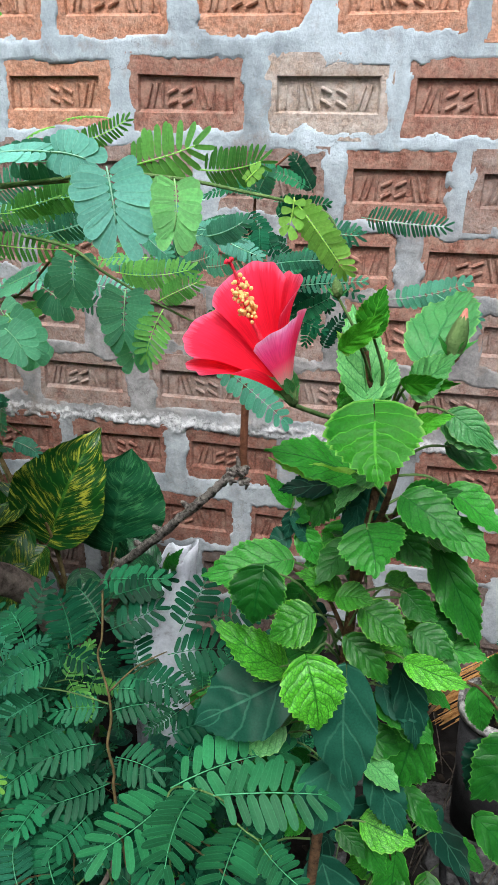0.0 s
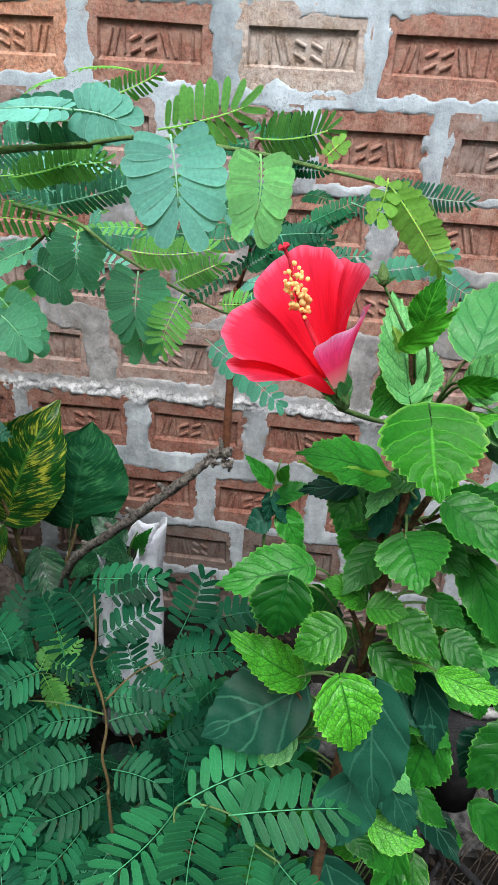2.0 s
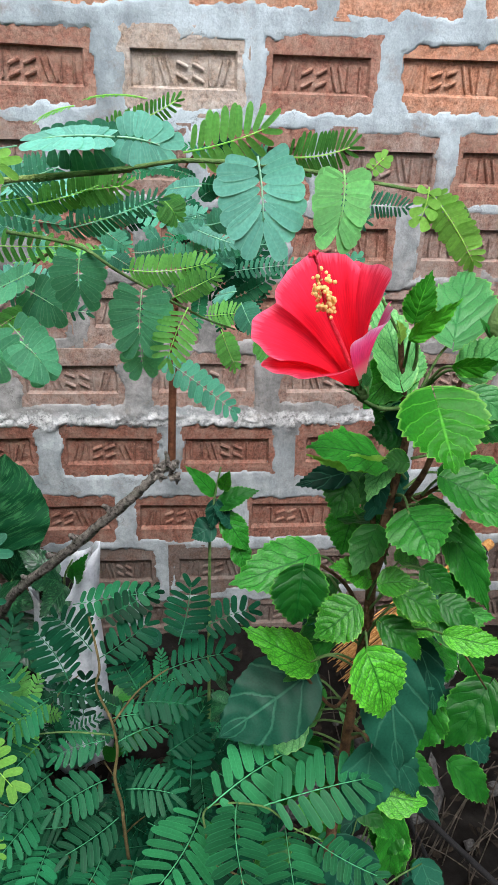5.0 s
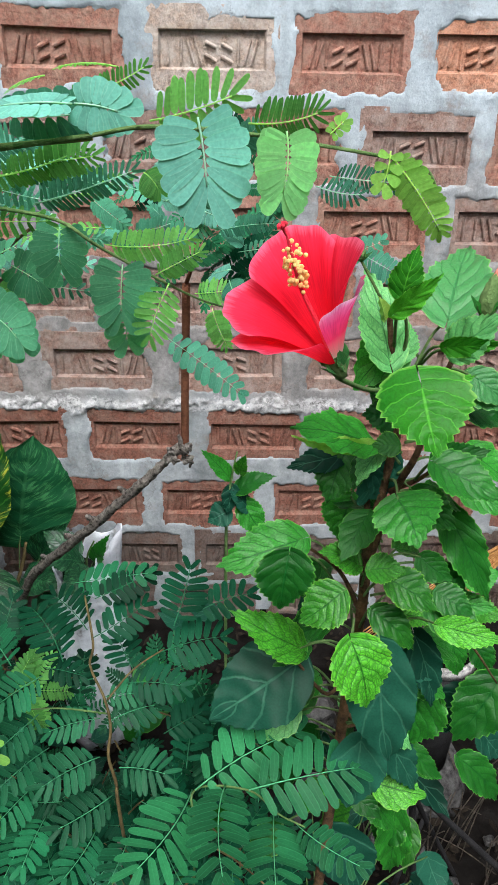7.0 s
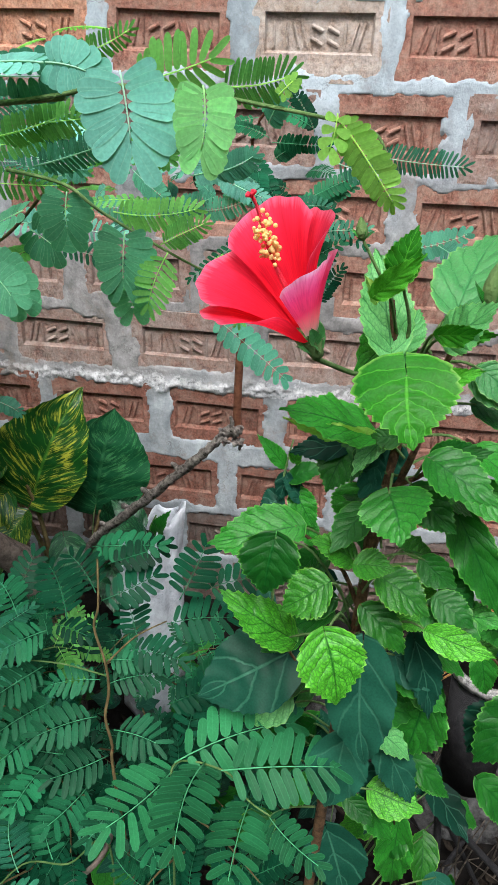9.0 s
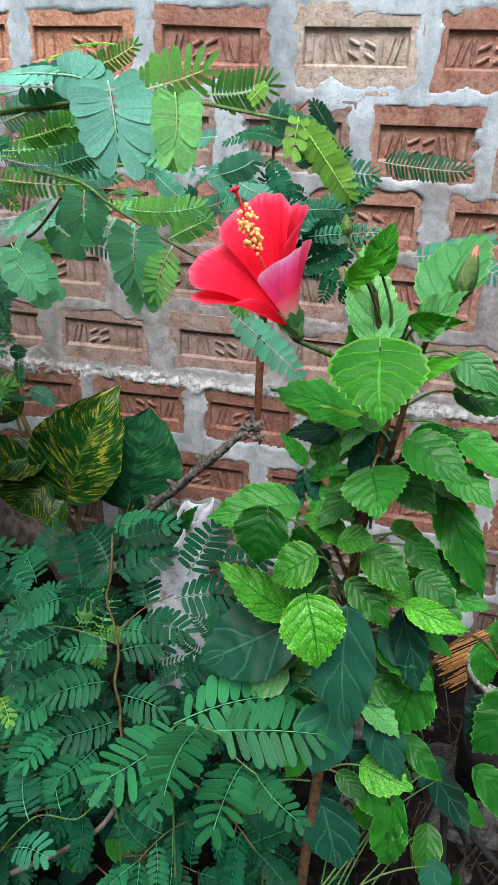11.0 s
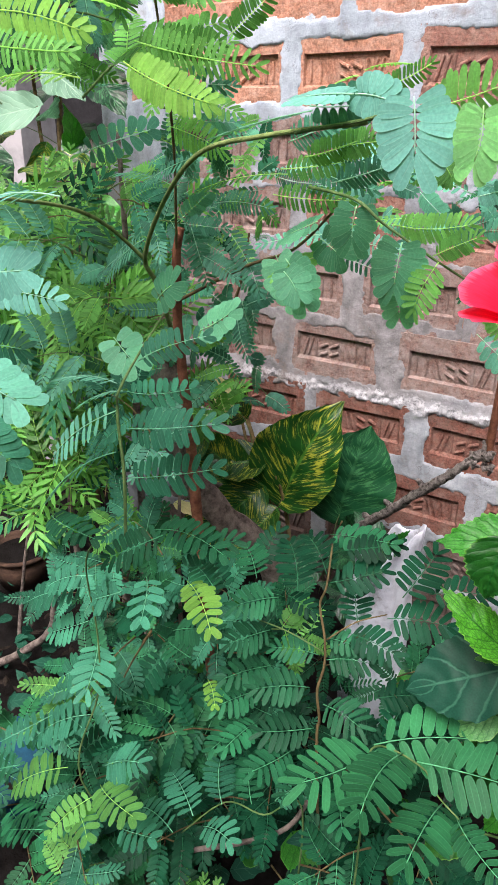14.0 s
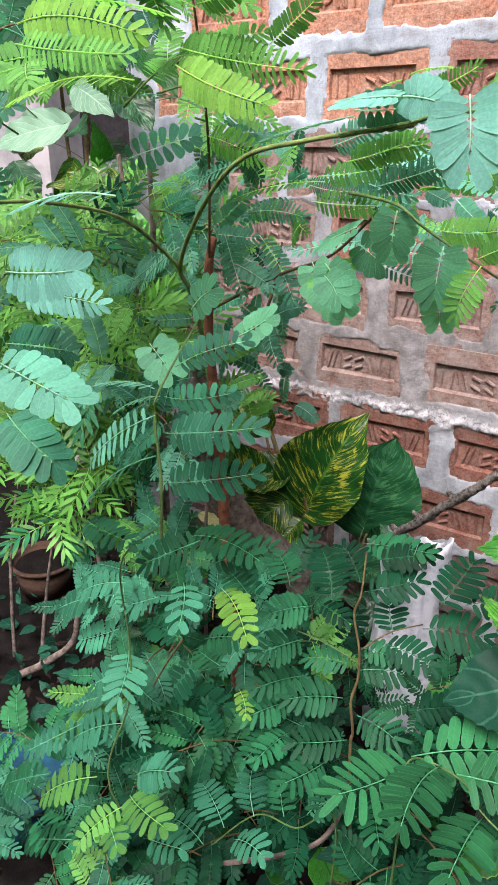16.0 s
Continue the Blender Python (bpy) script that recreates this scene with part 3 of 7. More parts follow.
tagged(new("wall_gap", mesh_of("wall_gap", v, f, BLACK_PLASTIC_AND_SHADE, smooth=False)), "black panel standing for the shade in the gap between the walls", "wall", kind="structure")

# unseen wall, added to keep low sky light off the plants
v, f = [], []
f += box_faces(v, -4.0, 4.0, -2.5, -2.2, -0.05, 2.3)
f.append((3, 2, 1, 0))
tagged(new("wall_south", mesh_of("wall_south", v, f, UNSEEN_WALL, smooth=False)), "plain unseen wall added behind the camera to block low sky", "wall", kind="structure")
# added out of view to shade the hollow on the left
v, f = [], []
f += box_faces(v, -2.4, -2.2, -2.2, 1.55, -0.05, 2.3)
f.append((3, 2, 1, 0))
tagged(new("wall_far_west", mesh_of("wall_far_west", v, f, UNSEEN_WALL, smooth=False)), "plain unseen wall added to cut sky light from the west", "wall", kind="structure")
# out-of-view blocker, added to darken the ground at lower right
v, f = [], []
f += box_faces(v, 1.40, 1.6, -2.2, 1.69, -0.05, 2.2)
f.append((3, 2, 1, 0))
tagged(new("wall_east", mesh_of("wall_east", v, f, UNSEEN_WALL, smooth=False)), "plain unseen wall added to cut sky light from the east", "wall", kind="structure")


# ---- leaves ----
# leaves are turned towards about where the camera stands, to fit its view
VIEW_POINT = Vector((0.20, -0.05, 1.30))


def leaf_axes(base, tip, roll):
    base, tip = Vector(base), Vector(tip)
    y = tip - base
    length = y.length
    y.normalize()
    facing = (VIEW_POINT - base).normalized() + Vector((0, 0, 0.35))
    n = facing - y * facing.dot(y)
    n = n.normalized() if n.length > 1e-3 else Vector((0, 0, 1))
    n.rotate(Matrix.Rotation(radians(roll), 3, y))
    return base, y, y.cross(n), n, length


def taper_off(q, full):
    """Outline of a leaf past its widest place, drawn out to a point."""
    return (0.58 * math.cos(math.pi / 2 * min(1, q ** full)) + 0.42 * (1 - q)) * (1 - 0.28 * q ** 3)


def blade(base, tip, width, roll=0, cup=0.18, arch=0.10, lobe=0.13, wavy=0.024, tooth=0.065, rows=36, cols=5, seed=0, peak=0.36, full=1.12):
    """A broad leaf blade as vertices, faces and UVs: saw-toothed rim, side veins that pucker it, a twist and a bent tip."""
    base, y, x, n, length = leaf_axes(base, tip, roll)
    g = random.Random(seed)
    ph, tw = g.uniform(0, 6), g.uniform(-0.30, 0.30)
    cup_l, cup_r = cup * g.uniform(0.0, 2.0), cup * g.uniform(0.0, 2.0)
    nod, sway = g.uniform(-0.16, 0.03), g.uniform(-0.05, 0.05)
    teeth = (-0.55, 0.25, 1.0)
    v, uv, f = [], [], []
    for i in range(rows + 1):
        s = i / rows
        half = 0.5 * width * (math.sqrt(max(0.0, 1 - (1 - s / peak) ** 2)) if s < peak else taper_off((s - peak) / (1 - peak), full))
        half = max(half, 0.012 * width)
        saw = teeth[i % 3] * tooth * (0.7 + 0.5 * s) * 0.5 * width * min(1, 12 * s) * (1 if s < 0.97 else 0)
        for k in range(-cols, cols + 1):
            u = k / cols
            rim = abs(k) == cols
            h = half + (saw if rim else 0)
            back = lobe * length * abs(u) ** 1.3 * max(0, 1 - 3 * s)
            up = (cup_l if u < 0 else cup_r) * half * abs(u) ** 1.6 + arch * length * 2 * s * (1 - s) + nod * length * s ** 2.4
            up += wavy * length * abs(u) ** 1.5 * math.sin(6.3 * (3.5 * s - 0.5 * abs(u)) + ph + (1.7 if u < 0 else 0))
            pucker = math.sin(math.pi * (6 * s - 2.25 * abs(u))) ** 2
            up += tw * half * u * (0.4 + s) + 0.042 * width * (pucker - 0.5) * min(1, 5 * abs(u)) * (1 - 0.5 * abs(u)) * min(1, half / (0.2 * width))
            v.append(base + y * (s * length - back + (0.010 * length if rim and i % 3 == 2 else 0)) + x * (u * h + sway * length * 4 * s * (1 - s)) + n * up)
            uv.append((0.5 + 0.5 * u, s))
    m = 2 * cols + 1
    for i in range(rows):
        for k in range(m - 1):
            a = i * m + k
            f.append((a, a + 1, a + m + 1, a + m))
    return v, f, uv


def broad_leaf(parent, base, tip, width, tone="g", roll=0, stalk=None, seed=0, **kw):
    v, f, uv = blade(base, tip, width, roll, seed=seed or int(abs(tip[0] * 9173 + tip[2] * 3571)) % 997, **kw)
    ob = part("leaf", v, f, LEAF[tone], parent, "", uv)
    if stalk:
        a, b = Vector(stalk), Vector(base)
        mid = a.lerp(b, 0.55) + Vector((0, 0, 0.15 * (a - b).length))
        tube("leaf_stalk", [a, mid, b], 0.0011, 0.0008, STEM_GREEN, parent, 5, 4)
    return ob


def feather_data(base, tip, pairs, size, slim=0.42, roll=0, sag=0.10, rake=70, fold=0.14, seed=0, taper=0.75, close=22, droop=0.10, flat=1.0):
    """A feathered leaf: a thin rib with paired oblong leaflets."""
    base, y, x, n, length = leaf_axes(base, tip, roll)
    g = random.Random(seed)
    v, uv, f = [], [], []
    bend = g.uniform(-0.06, 0.06) * length

    def rib(s):
        return base + y * (s * length) + n * (sag * length * 4 * s * (1 - s) * 0.6) + x * (bend * 4 * s * (1 - s))

    line = [rib(0.97 * i / 7) for i in range(8)]
    tv, tf = tube_data(line, 0.0003 + 0.010 * size, 0.0002 + 0.005 * size, 4)
    v += [p + n * (0.0002 + 0.015 * size) for p in tv]
    uv += [(0.5, 0.5)] * len(tv)
    f += tf
    prof = ((0.0, 0.20), (0.05, 0.66), (0.18, 0.90), (0.50, 1.0), (0.80, 0.96), (0.94, 0.66), (1.0, 0.16))
    if rake < 50:
        # narrow pointed leaflets, set apart
        prof = ((0.0, 0.12), (0.12, 0.62), (0.32, 1.0), (0.55, 0.92), (0.75, 0.66), (0.90, 0.32), (1.0, 0.04))
    if close >= 30:
        # broad rounded leaflets that overlap, swept back at the stalk and forward at the tip
        prof = ((0.0, 0.14), (0.08, 0.42), (0.28, 0.72), (0.58, 0.96), (0.82, 1.0), (0.95, 0.74), (1.0, 0.26))
    for p in range(pairs):
        s = 0.06 + 0.92 * (p + 0.5) / pairs
        o = rib(s)
        d = (rib(min(1, s + 0.05)) - rib(max(0, s - 0.05))).normalized()
        grow = (0.72 + 0.28 * min(1, p / 2)) * (1 - (1 - taper) * max(0, s - 0.6) / 0.4)
        for side in (-1, 1):
            ang = radians(rake + g.uniform(-5, 5) - close * (max(0, s - 0.8) / 0.2 if close < 30 else s ** 1.3))
            if close < 30:
                ang *= {1: 0.45, 2: 0.74, 3: 0.90}.get(pairs - p, 1.0)
            ld = d * math.cos(ang) + x * (side * math.sin(ang)) + n * (flat * g.uniform(-0.08, 0.05))
            ld.normalize()
            ln = size * grow * g.uniform(0.92, 1.06)
            lx = ld.cross(n).normalized()
            ln_n = lx.cross(ld)
            tilt = flat * g.uniform(-0.14, 0.14)
            lx = (lx * math.cos(tilt) + ln_n * math.sin(tilt)).normalized()
            b0 = len(v)
            for t, wd in prof:
                c = o + ld * (0.04 * size + t * ln) - n * (droop * ln * t * t)
                h = 0.5 * slim * ln * wd
                v += [c - lx * h + n * (fold * h), c, c + lx * h + n * (fold * h)]
                uv += [(0.0, t), (0.2, t), (0.4, t)]
            for r in range(len(prof) - 1):
                a = b0 + 3 * r
                f += [(a, a + 1, a + 4, a + 3), (a + 1, a + 2, a + 5, a + 4)]
    return v, f, uv


def feather(parent, base, tip, pairs, size, tone="n", roll=0, slim=0.42, **kw):
    v, f, uv = feather_data(base, tip, pairs, size, slim, roll, seed=int(abs(tip[0] * 7919 + tip[2] * 4421 + base[1] * 911)) % 9973, **kw)
    return part("feathered_leaf", v, f, LEAF[tone], parent, "", uv)


# ---- hibiscus bush ----
hibiscus = thing("hibiscus_bush", (0.262, 0.455, 0.0), "leafy green hibiscus bush with serrated leaves before the wall", "shrub")
tube("trunk", [(0.262, 0.458, -0.02), (0.258, 0.455, 0.35), (0.2674, 0.452, 0.7037), (0.2736, 0.456, 0.8083), (0.2744, 0.456, 0.8681), (0.2824, 0.458, 0.9297), (0.2846, 0.455, 0.9659), (0.2747, 0.445, 1.0018), (0.2679, 0.44, 1.0345)], 0.0055, 0.0016, STEM_HIBISCUS, hibiscus, sides=8, knobbly=0.08)
tube("branch", [(0.2742, 0.456, 0.8488), (0.2864, 0.45, 0.9126), (0.292, 0.43, 0.9521), (0.3013, 0.42, 1.0143), (0.3195, 0.42, 1.0406)], 0.003, 0.0012, STEM_HIBISCUS, hibiscus)
tube("branch", [(0.2841, 0.456, 0.9092), (0.2974, 0.44, 0.9268), (0.3038, 0.42, 0.9487)], 0.002, 0.001, STEM_HIBISCUS, hibiscus)
tube("branch", [(0.2727, 0.456, 0.8187), (0.2712, 0.465, 0.8995), (0.2608, 0.46, 0.9199), (0.2666, 0.45, 0.942)], 0.0025, 0.001, STEM_HIBISCUS, hibiscus)
tube("branch", [(0.2741, 0.456, 0.803), (0.255, 0.46, 0.8409), (0.224, 0.45, 0.8719)], 0.002, 0.001, STEM_HIBISCUS, hibiscus)
tube("branch", [(0.2691, 0.454, 0.7553), (0.2519, 0.445, 0.7352), (0.2266, 0.44, 0.7724)], 0.002, 0.001, STEM_HIBISCUS, hibiscus)
tube("branch", [(0.2679, 0.452, 0.7099), (0.3096, 0.47, 0.6441), (0.3324, 0.49, 0.5367)], 0.002, 0.001, STEM_HIBISCUS, hibiscus)
tube("branch", [(0.2647, 0.452, 0.6912), (0.3234, 0.5, 0.6654), (0.3823, 0.55, 0.7054), (0.4484, 0.575, 0.6175)], 0.0022, 0.001, STEM_HIBISCUS, hibiscus)
tube("branch", [(0.2766, 0.447, 0.9975), (0.2793, 0.44, 1.0211), (0.2704, 0.425, 1.0501)], 0.0014, 0.0008, STEM_GREEN, hibiscus)
broad_leaf(hibiscus, (0.265, 0.445, 0.9505), (0.2105, 0.42, 0.9702), 0.0330, "g", 25, stalk=(0.2803, 0.455, 0.9437))
broad_leaf(hibiscus, (0.2644, 0.442, 0.9511), (0.2134, 0.425, 0.9635), 0.0140, "y", -60)
broad_leaf(hibiscus, (0.2544, 0.47, 0.932), (0.2416, 0.455, 0.8998), 0.0348, "g", stalk=(0.2794, 0.456, 0.9179))
broad_leaf(hibiscus, (0.2523, 0.47, 0.9294), (0.214, 0.465, 0.9235), 0.0199, "d")
broad_leaf(hibiscus, (0.2793, 0.415, 0.9266), (0.2869, 0.385, 0.911), 0.0416, "g", stalk=(0.2832, 0.456, 0.9179))
broad_leaf(hibiscus, (0.2967, 0.44, 0.9175), (0.3242, 0.43, 0.8954), 0.0262, "g", 20, stalk=(0.2832, 0.456, 0.9179))
broad_leaf(hibiscus, (0.3021, 0.42, 0.9487), (0.3378, 0.4, 0.9357), 0.0317, "g", stalk=(0.2956, 0.44, 0.9268))
broad_leaf(hibiscus, (0.304, 0.43, 0.9463), (0.3333, 0.42, 0.9581), 0.0208, "g", 30)
broad_leaf(hibiscus, (0.3052, 0.45, 1.0301), (0.3297, 0.505, 1.0657), 0.0424, "p", stalk=(0.2852, 0.45, 0.9891))
broad_leaf(hibiscus, (0.2579, 0.385, 1.0509), (0.278, 0.378, 1.0713), 0.0133, "h", 55, stalk=(0.2736, 0.445, 1.0125))
broad_leaf(hibiscus, (0.2702, 0.424, 1.0503), (0.2749, 0.42, 1.0774), 0.0185, "h")
broad_leaf(hibiscus, (0.2707, 0.44, 1.0071), (0.2562, 0.465, 1.0584), 0.0306, "p", stalk=(0.2753, 0.446, 0.9978))
broad_leaf(hibiscus, (0.2587, 0.41, 1.0411), (0.2518, 0.4, 1.0557), 0.0072, "y")
broad_leaf(hibiscus, (0.2766, 0.45, 1.0037), (0.2857, 0.465, 1.0257), 0.0218, "p")
broad_leaf(hibiscus, (0.2922, 0.405, 1.0273), (0.318, 0.39, 1.0333), 0.0137, "h", 55, stalk=(0.2852, 0.45, 0.9891))
broad_leaf(hibiscus, (0.2972, 0.41, 1.0235), (0.3156, 0.395, 1.0486), 0.0242, "p", 15, stalk=(0.2852, 0.45, 0.9891))
broad_leaf(hibiscus, (0.2949, 0.45, 0.9816), (0.3248, 0.44, 0.9976), 0.0140, "h", 40)
broad_leaf(hibiscus, (0.2908, 0.48, 0.951), (0.2639, 0.475, 0.9571), 0.0299, "g", stalk=(0.286, 0.456, 0.9555))
broad_leaf(hibiscus, (0.2819, 0.44, 0.951), (0.2641, 0.44, 0.9501), 0.0164, "c")
broad_leaf(hibiscus, (0.2703, 0.455, 0.9395), (0.2567, 0.445, 0.9145), 0.0176, "g", 35)
broad_leaf(hibiscus, (0.2694, 0.46, 0.9307), (0.2735, 0.455, 0.9062), 0.0143, "d")
broad_leaf(hibiscus, (0.3317, 0.475, 0.8823), (0.3685, 0.46, 0.8136), 0.0296, "g", 20, stalk=(0.2877, 0.455, 0.9098))
broad_leaf(hibiscus, (0.267, 0.5, 0.8791), (0.2587, 0.495, 0.8429), 0.0372, "g", stalk=(0.2693, 0.46, 0.8654))
broad_leaf(hibiscus, (0.2237, 0.445, 0.8771), (0.1667, 0.43, 0.8662), 0.0370, "g", stalk=(0.2547, 0.46, 0.8459))
broad_leaf(hibiscus, (0.2139, 0.415, 0.8863), (0.2086, 0.405, 0.8466), 0.0383, "g", stalk=(0.2652, 0.456, 0.8083))
broad_leaf(hibiscus, (0.2474, 0.405, 0.8634), (0.2205, 0.4, 0.8434), 0.0315, "c", stalk=(0.2686, 0.456, 0.7923))
broad_leaf(hibiscus, (0.2631, 0.435, 0.8639), (0.2349, 0.428, 0.8796), 0.0235, "c", stalk=(0.271, 0.456, 0.8389))
broad_leaf(hibiscus, (0.266, 0.412, 0.876), (0.2885, 0.408, 0.8781), 0.0230, "c", stalk=(0.2718, 0.456, 0.8289))
broad_leaf(hibiscus, (0.284, 0.425, 0.8583), (0.3149, 0.415, 0.8408), 0.0299, "c", stalk=(0.2727, 0.456, 0.8187))
broad_leaf(hibiscus, (0.2264, 0.43, 0.795), (0.1775, 0.425, 0.8334), 0.0320, "c", stalk=(0.2687, 0.456, 0.7647))
broad_leaf(hibiscus, (0.2751, 0.425, 0.8316), (0.305, 0.415, 0.8066), 0.0245, "c", stalk=(0.272, 0.456, 0.7869))
broad_leaf(hibiscus, (0.2505, 0.375, 0.8497), (0.2622, 0.358, 0.8102), 0.0409, "c", stalk=(0.269, 0.456, 0.7869))
broad_leaf(hibiscus, (0.2757, 0.4, 0.8207), (0.2852, 0.372, 0.7434), 0.0458, "d", stalk=(0.2699, 0.456, 0.7759), full=1.5, tooth=0.02, cup=0.22, wavy=0.02)
broad_leaf(hibiscus, (0.2272, 0.445, 0.7677), (0.1618, 0.43, 0.7249), 0.0624, "d", stalk=(0.2614, 0.45, 0.7331), full=1.5, tooth=0.02, cup=0.22, wavy=0.02)
broad_leaf(hibiscus, (0.2287, 0.47, 0.7097), (0.171, 0.46, 0.6697), 0.0434, "d", full=1.5, tooth=0.02, cup=0.22, wavy=0.02)
broad_leaf(hibiscus, (0.2462, 0.47, 0.7281), (0.2185, 0.46, 0.7169), 0.0271, "g")
broad_leaf(hibiscus, (0.2383, 0.46, 0.8458), (0.2233, 0.46, 0.8154), 0.0244, "g", 30)
broad_leaf(hibiscus, (0.3158, 0.405, 0.8364), (0.3538, 0.392, 0.8351), 0.0197, "c", 20, stalk=(0.2845, 0.456, 0.7814))
broad_leaf(hibiscus, (0.3225, 0.44, 0.8364), (0.3479, 0.43, 0.8256), 0.0243, "g")
broad_leaf(hibiscus, (0.2967, 0.44, 0.8163), (0.325, 0.43, 0.8186), 0.0176, "c")
broad_leaf(hibiscus, (0.3415, 0.47, 0.8024), (0.3768, 0.46, 0.8052), 0.0213, "g")
broad_leaf(hibiscus, (0.452, 0.58, 0.6164), (0.4098, 0.565, 0.547), 0.0561, "g")
broad_leaf(hibiscus, (0.2718, 0.405, 0.7322), (0.2637, 0.39, 0.6768), 0.0419, "d", stalk=(0.2697, 0.452, 0.6975), full=1.5, tooth=0.02, cup=0.22, wavy=0.02)
broad_leaf(hibiscus, (0.3366, 0.495, 0.5331), (0.3392, 0.488, 0.4411), 0.0357, "g")
broad_leaf(hibiscus, (0.2705, 0.46, 0.5553), (0.2912, 0.44, 0.5015), 0.0523, "d", full=1.5, tooth=0.02, cup=0.22, wavy=0.02)
broad_leaf(hibiscus, (0.2497, 0.45, 0.631), (0.2358, 0.44, 0.6043), 0.0207, "g")
broad_leaf(hibiscus, (0.3408, 0.5, 0.6013), (0.3744, 0.49, 0.5833), 0.0176, "g")
broad_leaf(hibiscus, (0.42, 0.56, 0.5251), (0.4725, 0.55, 0.4701), 0.0378, "g")
broad_leaf(hibiscus, (0.4037, 0.6, 0.6546), (0.4167, 0.59, 0.6066), 0.0276, "g")
broad_leaf(hibiscus, (0.4283, 0.6, 0.6471), (0.4488, 0.59, 0.6105), 0.0278, "g")
broad_leaf(hibiscus, (0.3426, 0.47, 0.728), (0.3441, 0.46, 0.6756), 0.0163, "g", 30)
broad_leaf(hibiscus, (0.2564, 0.48, 0.6533), (0.242, 0.47, 0.6306), 0.0291, "d")
broad_leaf(hibiscus, (0.3045, 0.46, 0.6757), (0.3348, 0.45, 0.62), 0.0324, "d")
broad_leaf(hibiscus, (0.2994, 0.47, 0.5943), (0.3269, 0.46, 0.5548), 0.0299, "g")
broad_leaf(hibiscus, (0.4537, 0.6, 0.5259), (0.4868, 0.6, 0.4813), 0.0376, "d")
broad_leaf(hibiscus, (0.3334, 0.47, 0.7191), (0.3237, 0.46, 0.6622), 0.0494, "g")
broad_leaf(hibiscus, (0.3382, 0.5, 0.6164), (0.374, 0.49, 0.5844), 0.0226, "g")
broad_leaf(hibiscus, (0.3079, 0.47, 0.6299), (0.302, 0.46, 0.5921), 0.0337, "d")
broad_leaf(hibiscus, (0.3264, 0.5, 0.5845), (0.3524, 0.49, 0.5561), 0.0165, "g")
broad_leaf(hibiscus, (0.3383, 0.5, 0.5191), (0.3203, 0.49, 0.4874), 0.0374, "g")
broad_leaf(hibiscus, (0.434, 0.6, 0.5813), (0.4044, 0.58, 0.5406), 0.0513, "d")
broad_leaf(hibiscus, (0.3151, 0.455, 0.7861), (0.332, 0.44, 0.726), 0.0258, "d")


def bud(parent, base, tip, r):
    base, tip = Vector(base), Vector(tip)
    d = tip - base
    v, f = tube_data([base + d * s for s in (0, 0.15, 0.4, 0.65, 0.85, 1)], r, r, 8)
    for i, k in enumerate((0.5, 0.95, 1.0, 0.8, 0.45, 0.08)):
        c = base + d * (0, 0.15, 0.4, 0.65, 0.85, 1)[i]
        for q in range(8):
            v[i * 8 + q] = c + (v[i * 8 + q] - c) * k * (1.0 + 0.1 * (q % 2))
    ob = part("bud", v, f, STEM_GREEN, parent, "closed green flower bud")
    if r > 0.005:
        tv, tf = tube_data([base + d * s for s in (0.72, 0.85, 0.97, 1.04)], r * 0.62, r * 0.12, 7)
        part("petal_tip", tv, tf, TIP_PINK, ob, "pink petal tips showing at the end")
    for q in range(5):
        a = q * 1.256
        w = Vector((math.cos(a), math.sin(a) * 0.6, 0.2)) * r * 2.2
        broad_leaf(parent, base, base + w + d * 0.35, r * 0.7, "g", rows=6, cols=1, tooth=0, seed=q + 1)


broad_leaf(hibiscus, (0.2773, 0.388, 1.01), (0.283, 0.362, 0.9832), 0.0515, "h", stalk=(0.2858, 0.45, 0.9681), lobe=0.36, peak=0.30, full=1.0)
bud(hibiscus, (0.2488, 0.44, 1.0658), (0.2465, 0.44, 1.0775), 0.0032)
bud(hibiscus, (0.3158, 0.42, 1.0399), (0.3199, 0.42, 1.067), 0.0053)
tube("flower_stalk", [(0.2775, 0.45, 0.9852), (0.2547, 0.42, 0.9967), (0.2310, 0.3815, 1.0180)], 0.0014, 0.0014, STEM_GREEN, hibiscus)
tube("flower_stalk", [(0.2679, 0.44, 1.0345), (0.2562, 0.44, 1.054), (0.2488, 0.44, 1.0658)], 0.001, 0.0008, STEM_GREEN, hibiscus)


# ---- small seedling at the wall ----
seedling = thing("seedling", (0.168, 0.9, 0), "small hibiscus seedling with dark leaves near the wall", "plant")
tube("stem", [(0.168, 0.9, -0.02), (0.168, 0.9, 0.5454), (0.1718, 0.9, 0.6464), (0.1832, 0.9, 0.7179)], 0.003, 0.0012, STEM_GREEN, seedling)
broad_leaf(seedling, (0.1717, 0.9, 0.6782), (0.1373, 0.89, 0.7251), 0.0235, "g")
broad_leaf(seedling, (0.1719, 0.9, 0.6232), (0.1415, 0.89, 0.6104), 0.0385, "d")
broad_leaf(seedling, (0.1773, 0.9, 0.6629), (0.1696, 0.89, 0.6246), 0.0268, "d")
broad_leaf(seedling, (0.1837, 0.9, 0.6575), (0.2349, 0.89, 0.6867), 0.0316, "g")
broad_leaf(seedling, (0.1874, 0.9, 0.6846), (0.1955, 0.89, 0.7187), 0.0203, "c")
broad_leaf(seedling, (0.1919, 0.9, 0.6373), (0.225, 0.89, 0.5869), 0.0399, "g")
broad_leaf(seedling, (0.2001, 0.9, 0.628), (0.1719, 0.89, 0.6613), 0.0289, "d")
broad_leaf(seedling, (0.2089, 0.9, 0.5899), (0.2217, 0.89, 0.5526), 0.0326, "g")


